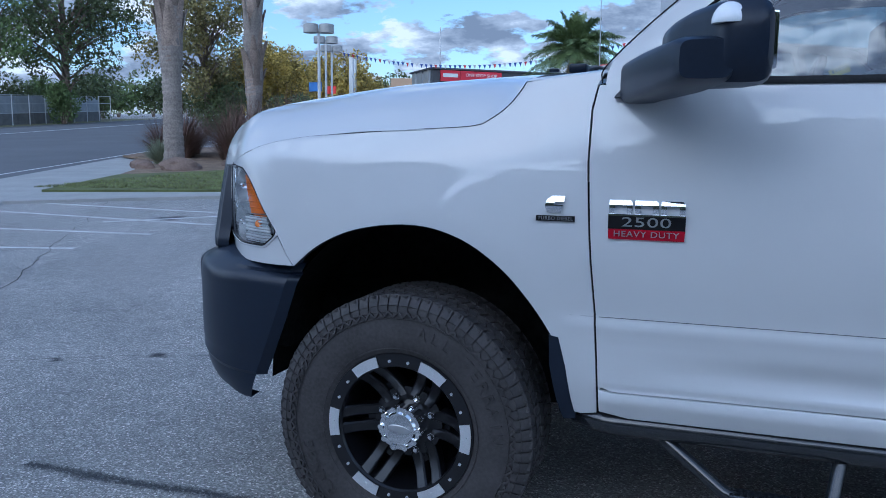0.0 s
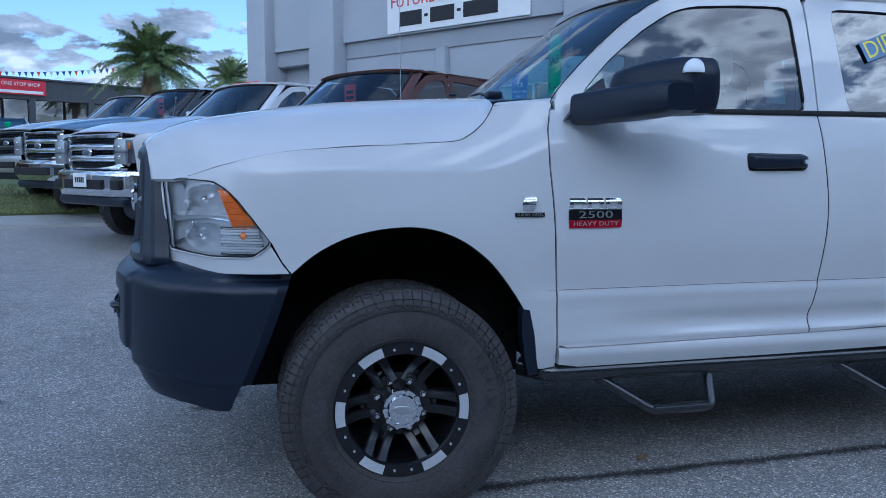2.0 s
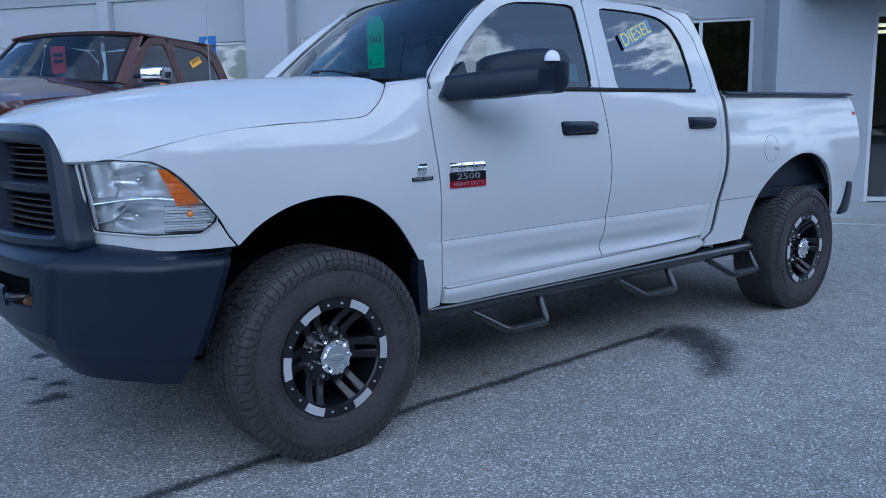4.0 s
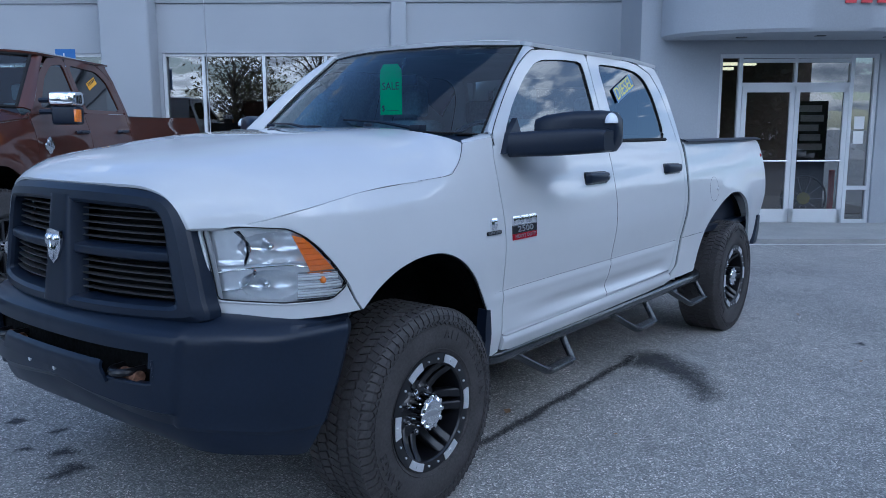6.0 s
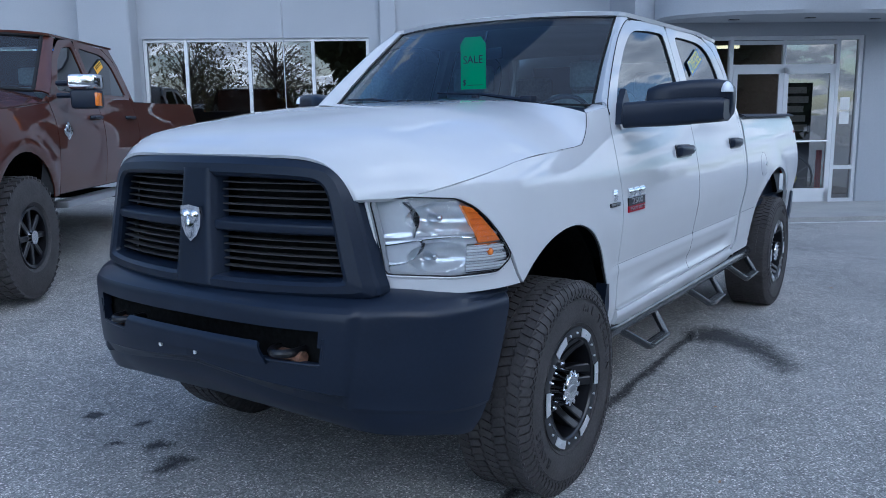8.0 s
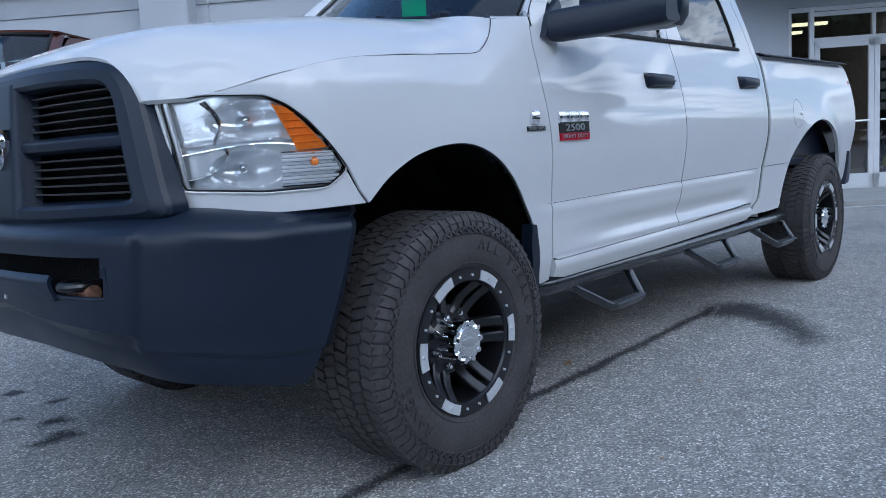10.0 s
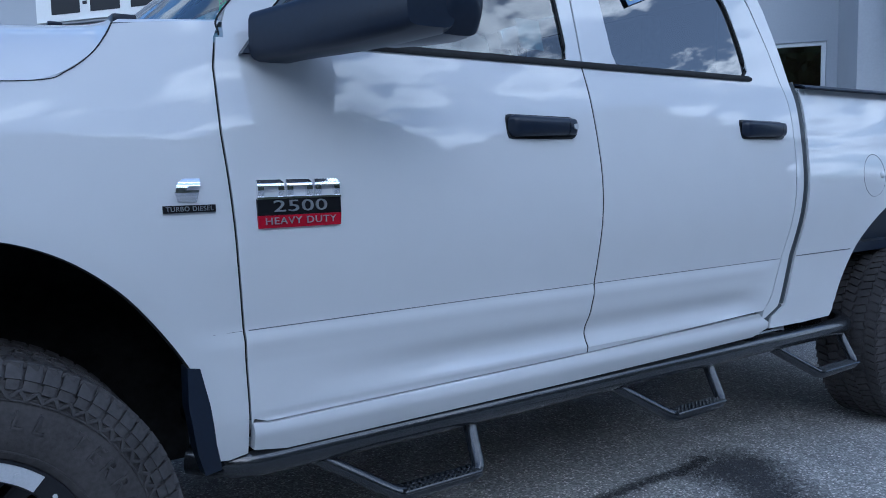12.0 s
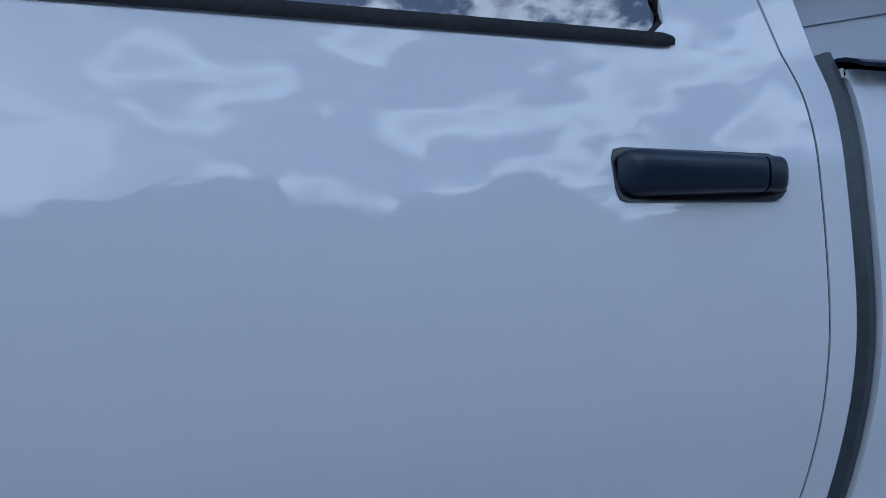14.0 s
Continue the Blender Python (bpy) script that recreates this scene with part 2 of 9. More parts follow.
def cyl(bm, a, b, r0, r1=None, seg=16, caps=True):
    a, b = Vector(a), Vector(b)
    q = (b - a).to_track_quat("Z", "Y").to_matrix().to_4x4()
    return bmesh.ops.create_cone(bm, cap_ends=caps, segments=seg, radius1=r0, radius2=r0 if r1 is None else r1, depth=(b - a).length,
                                 matrix=Matrix.Translation((a + b) / 2) @ q)["verts"]


def tube(bm, pts, r, seg=10, caps=True):
    """A round tube along points, mitred at the bends."""
    pts = [Vector(p) for p in pts]
    rings = []
    for i, p in enumerate(pts):
        d0 = (p - pts[i - 1]).normalized() if i else (pts[1] - p).normalized()
        d1 = (pts[i + 1] - p).normalized() if i < len(pts) - 1 else d0
        d = (d0 + d1).normalized()
        ref = Vector((0, 0, 1)) if abs(d.z) < 0.9 else Vector((1, 0, 0))
        u = d.cross(ref).normalized()
        v = u.cross(d)
        rr = r[i] if isinstance(r, (list, tuple)) else r
        rings.append([bm.verts.new(p + u * rr * math.cos(2 * math.pi * k / seg) + v * rr * math.sin(2 * math.pi * k / seg)) for k in range(seg)])
    for a, b in zip(rings, rings[1:]):
        for k in range(seg):
            bm.faces.new((a[k], a[(k + 1) % seg], b[(k + 1) % seg], b[k]))
    if caps:
        bm.faces.new(rings[0])
        bm.faces.new(rings[-1][::-1])


def rounded(pts, r, seg=4):
    """Rounds the bends of a line of points."""
    pts = [Vector(p) for p in pts]
    out = [pts[0]]
    for a, b, c in zip(pts, pts[1:], pts[2:]):
        ra = min(r, (a - b).length / 2.1, (c - b).length / 2.1)
        p, q = b + (a - b).normalized() * ra, b + (c - b).normalized() * ra
        out += [p.lerp(b, t).lerp(b.lerp(q, t), t) for t in [k / seg for k in range(seg + 1)]]
    return out + [pts[-1]]


def grid(bm, fn, nu, nv, close_u=False):
    vs = [[bm.verts.new(fn(i / nu, j / nv)) for j in range(nv + 1)] for i in range(nu if close_u else nu + 1)]
    n = len(vs)
    for i in range(nu):
        for j in range(nv):
            bm.faces.new((vs[i][j], vs[(i + 1) % n][j], vs[(i + 1) % n][j + 1], vs[i][j + 1]))
    return vs


def thicken(bm, d):
    """Gives a sheet thickness d against its normals."""
    bm.normal_update()
    bmesh.ops.solidify(bm, geom=bm.faces[:], thickness=d)


def resample(poly, n, r=0.03):
    """n points evenly along a closed outline in x and z with its corners rounded."""
    pts = [Vector((x, 0, z)) for x, z in poly]
    k = len(pts)
    line = []
    for i in range(k):
        a, b, c = pts[i - 1], pts[i], pts[(i + 1) % k]
        ra = min(r, (a - b).length * 0.45, (c - b).length * 0.45)
        p, q = b + (a - b).normalized() * ra, b + (c - b).normalized() * ra
        line += [p.lerp(b, t).lerp(b.lerp(q, t), t) for t in (0.0, 0.25, 0.5, 0.75, 1.0)]
    m0 = 2
    line = line[m0:] + line[:m0]
    seg = [(line[(i + 1) % len(line)] - line[i]).length for i in range(len(line))]
    total, out, i, acc = sum(seg), [], 0, 0.0
    for j in range(n):
        d = total * j / n
        while acc + seg[i] < d:
            acc += seg[i]
            i += 1
        out.append(line[i].lerp(line[(i + 1) % len(line)], (d - acc) / max(seg[i], 1e-9)))
    return out


def smooth_line(xs, ys):
    """A smooth curve y(x) through points (Catmull-Rom slopes)."""
    xs, ys = list(xs), list(ys)
    n = len(xs)
    sl = []
    for i in range(n):
        a, b = max(0, i - 1), min(n - 1, i + 1)
        sl.append((ys[b] - ys[a]) / (xs[b] - xs[a]))

    def f(x):
        if x <= xs[0]:
            return ys[0]
        if x >= xs[-1]:
            return ys[-1]
        i = max(k for k in range(n - 1) if xs[k] <= x)
        h = xs[i + 1] - xs[i]
        t = (x - xs[i]) / h
        return ((2 * t**3 - 3 * t**2 + 1) * ys[i] + (t**3 - 2 * t**2 + t) * h * sl[i] + (-2 * t**3 + 3 * t**2) * ys[i + 1] + (t**3 - t**2) * h * sl[i + 1])
    return f


def spline(pts, n, closed=False):
    """n + 1 points on a Catmull-Rom curve through pts (n points if closed), evenly by parameter."""
    pts = [Vector(p) for p in pts]
    k = len(pts)
    out = []
    spans = k if closed else k - 1
    for j in range(n if closed else n + 1):
        u = j / n * spans
        i = min(int(u), spans - 1)
        t = u - i
        if closed:
            a, b, c, d = (pts[(i + o) % k] for o in (-1, 0, 1, 2))
        else:
            b, c = pts[i], pts[i + 1]
            a, d = pts[i - 1] if i else b * 2 - c, pts[i + 2] if i + 2 < k else c * 2 - b
        out.append(0.5 * ((2 * b) + (c - a) * t + (2 * a - 5 * b + 4 * c - d) * t**2 + (3 * b - a - 3 * c + d) * t**3))
    return out


def sheet(outline, fn, dx=0.05, dz=0.05, depth=0.018, inward=None):
    """A panel cut out of a surface: outline in two coordinates (a, b), fn(a, b) the place; the rim is folded back by depth."""
    bm = bmesh.new()
    f = bm.faces.new([bm.verts.new((a, 0, b)) for a, b in outline])
    lo_a, hi_a = min(p[0] for p in outline), max(p[0] for p in outline)
    lo_b, hi_b = min(p[1] for p in outline), max(p[1] for p in outline)
    for k in range(1, int((hi_a - lo_a) / dx) + 1):
        bmesh.ops.bisect_plane(bm, geom=bm.verts[:] + bm.edges[:] + bm.faces[:], plane_co=(lo_a + k * dx + 0.0007, 0, 0), plane_no=(1, 0, 0), dist=1e-5)
    for k in range(1, int((hi_b - lo_b) / dz) + 1):
        bmesh.ops.bisect_plane(bm, geom=bm.verts[:] + bm.edges[:] + bm.faces[:], plane_co=(0, 0, lo_b + k * dz + 0.0007), plane_no=(0, 0, 1), dist=1e-5)
    for v in bm.verts:
        v.co = fn(v.co.x, v.co.z)
    if depth:
        rim = [e for e in bm.edges if e.is_boundary]
        r = bmesh.ops.extrude_edge_only(bm, edges=rim)
        inward = inward or Vector((0, 1, 0))
        for g in r["geom"]:
            if isinstance(g, bmesh.types.BMVert):
                g.co += inward * depth
    bmesh.ops.recalc_face_normals(bm, faces=bm.faces[:])
    return bm


def text_bm(text, size, depth=0.002, spacing=1.0):
    """The letters of a word as a mesh in the x-z plane, centred, facing -y."""
    cu = bpy.data.curves.new("letters", "FONT")
    cu.body, cu.size, cu.extrude, cu.align_x, cu.align_y, cu.space_character = text, size, depth, "CENTER", "CENTER", spacing
    cu.resolution_u = 3
    ob = bpy.data.objects.new("letters", cu)
    scene.collection.objects.link(ob)
    me = bpy.data.meshes.new_from_object(ob.evaluated_get(bpy.context.evaluated_depsgraph_get()))
    bpy.data.objects.remove(ob)
    bpy.data.curves.remove(cu)
    bm = bmesh.new()
    bm.from_mesh(me)
    bpy.data.meshes.remove(me)
    bmesh.ops.transform(bm, matrix=pose(0, 0, 0, 90), verts=bm.verts)
    return bm


def ground_z(x, y):
    """The lot rises gently away from the parked truck."""
    return 0.056 * max(0.0, y - 1.0) * min(1.0, max(0.0, (8 - x) / 6))

# ---- ground ----
def asphalt_mat():
    m = bpy.data.materials.new("asphalt")
    m.use_nodes = True
    nt = m.node_tree
    b = nt.nodes["Principled BSDF"]
    tc = nt.nodes.new("ShaderNodeTexCoord")
    vor = nd(nt, "ShaderNodeTexVoronoi", Scale=150.0)
    vor2 = nd(nt, "ShaderNodeTexVoronoi", Scale=330.0)
    big = nd(nt, "ShaderNodeTexNoise", Scale=0.7, Detail=6.0, Roughness=0.6)
    mid = nd(nt, "ShaderNodeTexNoise", Scale=7.0, Detail=6.0, Roughness=0.65)
    for t in (vor, vor2, big, mid):
        nt.links.new(tc.outputs["Object"], t.inputs["Vector"])
    stones = nt.nodes.new("ShaderNodeValToRGB")
    stones.color_ramp.elements[0].position, stones.color_ramp.elements[0].color = 0.0, (0.165, 0.161, 0.154, 1)
    stones.color_ramp.elements[1].position, stones.color_ramp.elements[1].color = 1.0, (0.76, 0.74, 0.70, 1)
    e = stones.color_ramp.elements.new(0.62)
    e.color = (0.298, 0.291, 0.278, 1)
    e = stones.color_ramp.elements.new(0.88)
    e.color = (0.43, 0.42, 0.40, 1)
    sep = nt.nodes.new("ShaderNodeSeparateColor")
    nt.links.new(vor.outputs["Color"], sep.inputs[0])
    nt.links.new(sep.outputs[0], stones.inputs[0])
    wear = nt.nodes.new("ShaderNodeValToRGB")
    wear.color_ramp.elements[0].position, wear.color_ramp.elements[0].color = 0.30, (0.86, 0.865, 0.87, 1)
    wear.color_ramp.elements[1].position, wear.color_ramp.elements[1].color = 0.70, (1.58, 1.57, 1.55, 1)
    mx0 = nt.nodes.new("ShaderNodeMath")
    mx0.operation = "MULTIPLY_ADD"
    mx0.inputs[1].default_value = 0.45
    nt.links.new(mid.outputs["Fac"], mx0.inputs[0])
    half = nt.nodes.new("ShaderNodeMath")
    half.operation = "MULTIPLY"
    half.inputs[1].default_value = 0.55
    nt.links.new(big.outputs["Fac"], half.inputs[0])
    nt.links.new(half.outputs[0], mx0.inputs[2])
    nt.links.new(mx0.outputs[0], wear.inputs[0])
    mul = nt.nodes.new("ShaderNodeMixRGB")
    mul.blend_type, mul.inputs[0].default_value = "MULTIPLY", 1
    nt.links.new(stones.outputs[0], mul.inputs[1])
    nt.links.new(wear.outputs[0], mul.inputs[2])
    nt.links.new(mul.outputs[0], b.inputs["Base Color"])
    b.inputs["Roughness"].default_value = 0.8
    b.inputs["Specular IOR Level"].default_value = 0.3
    add = nt.nodes.new("ShaderNodeMath")
    add.operation = "ADD"
    nt.links.new(vor.outputs["Distance"], add.inputs[0])
    nt.links.new(vor2.outputs["Distance"], add.inputs[1])
    bp = nd(nt, "ShaderNodeBump", Strength=0.60, Distance=0.007)
    nt.links.new(add.outputs[0], bp.inputs["Height"])
    nt.links.new(bp.outputs["Normal"], b.inputs["Normal"])
    return m


ASPHALT = asphalt_mat()
bm = bmesh.new()
xs = [-900, -300, -120, -60, -40, -30, -24, -20, -16, -13, -11, -9, -7, -5, -3, -1, 1, 2, 3, 4, 5, 6, 7, 8, 10, 13, 20, 60, 300, 900]
ys = [-900, -300, -100, -30, -10, -4, -2, 0, 1, 1.5, 2.5, 4, 6, 8, 10, 12, 15, 20, 25, 30, 40, 60, 80, 120, 300, 900]
vs = [[bm.verts.new((x, y, ground_z(x, min(y, 120)))) for y in ys] for x in xs]
for i in range(len(xs) - 1):
    for j in range(len(ys) - 1):
        bm.faces.new((vs[i][j], vs[i + 1][j], vs[i + 1][j + 1], vs[i][j + 1]))
tagged(link("ground", bm, ASPHALT, angle=60), "worn grey asphalt of a car lot with pale aggregate", "ground", kind="structure")

# ---- the white pickup truck: front towards -x, front axle over the origin ----
HUB_Z, TYRE_R, WHEELBASE = 0.418, 0.435, 3.797
door_prof = smooth_line(
    [0.44, 0.50, 0.545, 0.570, 0.592, 0.600, 0.612, 0.624, 0.640, 0.667, 0.690, 0.728, 0.770, 0.796, 0.822, 0.836, 0.92, 1.00, 1.07, 1.12, 1.17, 1.22, 1.27, 1.32, 1.37, 1.41, 1.45, 1.49, 1.60, 1.75, 1.90, 2.00],
    [0.872, 0.905, 0.925, 0.934, 0.932, 0.928, 0.930, 0.934, 0.9265, 0.9175, 0.921, 0.936, 0.9435, 0.9475, 0.9425, 0.9445, 0.958, 0.9690, 0.9718, 0.9694, 0.9642, 0.9563, 0.9466, 0.9358, 0.9242, 0.9144, 0.9040, 0.8930, 0.861, 0.814, 0.765, 0.731])
fender_prof = smooth_line(
    [0.44, 0.55, 0.70, 0.83, 0.95, 1.05, 1.13, 1.21, 1.255, 1.270, 1.285, 1.32, 1.36, 1.40, 1.46, 1.53, 1.60],
    [0.860, 0.912, 0.940, 0.962, 0.975, 0.9815, 0.9815, 0.9755, 0.9690, 0.9660, 0.9595, 0.9420, 0.9190, 0.8910, 0.845, 0.79, 0.75])
corner = smooth_line([-1.0, -0.90, -0.86, -0.81, -0.76, -0.70, -0.65, -0.60, -0.55, -0.50, -0.45, -0.40, -0.30],
                     [0.30, 0.52, 0.612, 0.695, 0.765, 0.835, 0.885, 0.925, 0.957, 0.980, 0.993, 0.999, 1.0])


def blend(a, b, t):
    t = min(1.0, max(0.0, t))
    t = t * t * (3 - 2 * t)
    return a + (b - a) * t


def flank(x, z):
    """The door skin: a scoop that grows from nothing behind the front wheel, and a bevel under the crease."""
    w = door_prof(z)
    if not 0.615 < z < 0.836:
        return w
    plain = 0.9325 + 0.012 * (z - 0.615) / 0.221
    grow = blend(0.0, 1.0, (x - 0.64) / 0.60) * blend(1.0, 0.0, (x - 2.46) / 0.18)
    if z > 0.74:
        grow = max(grow, blend(0.0, 1.0, (x - 0.505) / 0.03) * blend(1.0, 0.0, (x - 2.60) / 0.12))
    return plain + (w - plain) * grow


def half_width(x, z):
    w = flank(x, z)
    if x < 0.612:
        if z <= 0.615:
            w = 0.904 + 0.0285 * (z - 0.5) / 0.115
        w = blend(fender_prof(z), w, (x + 0.45) / 1.06)
    for cx, rise in ((0.02, 0.009), (3.80, 0.018)):
        r = math.hypot((x - cx), (z - 0.47) * 0.86)
        if 0.3 < r < 0.9 and z > 0.45:
            w += rise * min(1.0, max(0.0, (z - 0.62) / 0.22)) * math.exp(-((r - 0.53) / 0.075) ** 2)
    return w * (corner(x) if x < -0.3 else 1.0)


def on_side(s, off=0.0):
    return lambda x, z: Vector((x, s * (half_width(x, z) + off), z))


truck = thing("pickup_truck", "white four-door pickup truck with black bumper, raised on big all-terrain tyres", "truck")

SEAM_UP = [(-0.755, 1.240), (-0.60, 1.288), (-0.48, 1.318), (-0.36, 1.337), (-0.24, 1.347), (0.0, 1.362), (0.205, 1.374), (0.262, 1.396), (0.312, 1.435), (0.345, 1.478), (0.36, 1.505)]
HOOD_V = [0.0, 0.07, 0.17, 0.42, 0.80, 0.91, 1.0]
HOOD_SEAM = [(-0.866, 0.631, 1.234)] + [(x, half_width(x, z) - 0.002, z) for x, z in (SEAM_UP[0], SEAM_UP[1], SEAM_UP[4], SEAM_UP[6], SEAM_UP[8], SEAM_UP[10])]
HOOD_MID = [(-0.944, 0, 1.377), (-0.902, 0, 1.420), (-0.78, 0, 1.463), (-0.34, 0, 1.522), (0.22, 0, 1.558), (0.36, 0, 1.562), (0.43, 0, 1.562)]
seam_f = [smooth_line(HOOD_V, [p[k] for p in HOOD_SEAM]) for k in range(3)]
mid_line = [smooth_line(HOOD_V, [p[k] for p in HOOD_MID]) for k in range(3)]


def eased(f):
    """The same curve with its bends spread out."""
    return lambda v: sum(f(v + d * min(0.08, v, 1 - v)) for d in (-1, -0.6, -0.2, 0.2, 0.6, 1)) / 6


mid_f = [eased(f) for f in mid_line]


def hood_at(u, v):
    """u across from -1 to 1, v from the front to the cowl."""
    q = abs(u)
    ax, ay, az = (f(v) for f in seam_f)
    mx, mz = mid_f[0](v), mid_f[2](v)
    p = 4.4 + 5.0 * max(0.0, 1 - v / 0.34) ** 2
    z = az + (mz - az) * (1 - q**p)
    bulge = 0.012 * (1 - 1 / (1 + math.exp(-(q - 0.55) * 16))) * min(1, v * 2) ** 2
    return Vector((mx + (ax - mx) * q**2.25, u * ay, z + bulge))


bm = bmesh.new()
grid(bm, lambda u, v: hood_at(u * 2 - 1, v**1.25), 72, 60)
bmesh.ops.recalc_face_normals(bm, faces=bm.faces[:])
r = bmesh.ops.extrude_edge_only(bm, edges=[e for e in bm.edges if e.is_boundary])
for g in r["geom"]:
    if isinstance(g, bmesh.types.BMVert):
        g.co += Vector((0.004 if g.co.x < 0 else -0.004, -0.012 * (1 if g.co.y > 0 else -1) * (abs(g.co.y) > 0.6), -0.010))
part("hood", bm, WHITE_PAINT, truck, angle=60)

# side panels
ARCH_F = [(0.522, 0.56), (0.497, 0.69), (0.446, 0.79), (0.36, 0.905), (0.29, 0.972), (0.214, 1.023), (0.13, 1.056), (0.044, 1.070), (-0.06, 1.066), (-0.162, 1.046), (-0.24, 1.016), (-0.311, 0.975), (-0.38, 0.917)]
DOOR_FRONT = [(0.596, 1.528), (0.578, 1.490), (0.565, 1.420), (0.564, 1.27), (0.575, 1.10), (0.583, 0.982), (0.597, 0.826), (0.607, 0.64), (0.609, 0.59), (0.610, 0.52)]
SEAM_12 = [(1.722, 1.492), (1.731, 1.42), (1.735, 1.354), (1.737, 1.24), (1.737, 1.125), (1.733, 0.98), (1.725, 0.834), (1.714, 0.74), (1.706, 0.68), (1.704, 0.64), (1.708, 0.606)]
SEAM_REAR = [(2.770, 1.492), (2.792, 1.43), (2.797, 1.36), (2.789, 1.28), (2.779, 1.19), (2.768, 1.07), (2.751, 0.94), (2.725, 0.84), (2.694, 0.745), (2.668, 0.675), (2.628, 0.632)]
GAP = [(2.832, 1.492), (2.847, 1.43), (2.847, 1.36), (2.838, 1.28), (2.829, 1.20), (2.817, 1.07), (2.797, 0.93), (2.774, 0.83), (2.751, 0.73), (2.735, 0.67), (2.722, 0.64), (2.650, 0.60), (2.63, 0.56)]
HL = [(-0.822, 1.232), (-0.73, 1.238), (-0.634, 1.229), (-0.590, 1.202), (-0.551, 1.162), (-0.450, 1.030), (-0.458, 1.012), (-0.509, 0.975), (-0.65, 0.972), (-0.798, 0.988)]
ARCH_R = [(3.13, 0.60), (3.16, 0.68), (3.22, 0.78), (3.30, 0.88), (3.40, 0.965), (3.52, 1.03), (3.66, 1.072), (3.79, 1.083), (3.92, 1.066), (4.04, 1.02), (4.14, 0.95), (4.22, 0.86), (4.28, 0.76), (4.31, 0.68), (4.32, 0.63)]


def dense(pts, n):
    """A finer line through points in x and z."""
    return [(p.x, p.z) for p in spline([(x, 0, z) for x, z in pts], n)]


ARCH_F, ARCH_R = dense(ARCH_F, 44), dense(ARCH_R, 44)
SEAM_12, SEAM_REAR = dense(SEAM_12, 36), dense(SEAM_REAR, 40)
GAP = dense(GAP[:11], 40) + GAP[11:]


def shift(pts, dx):
    return [(x + dx, z) for x, z in pts]


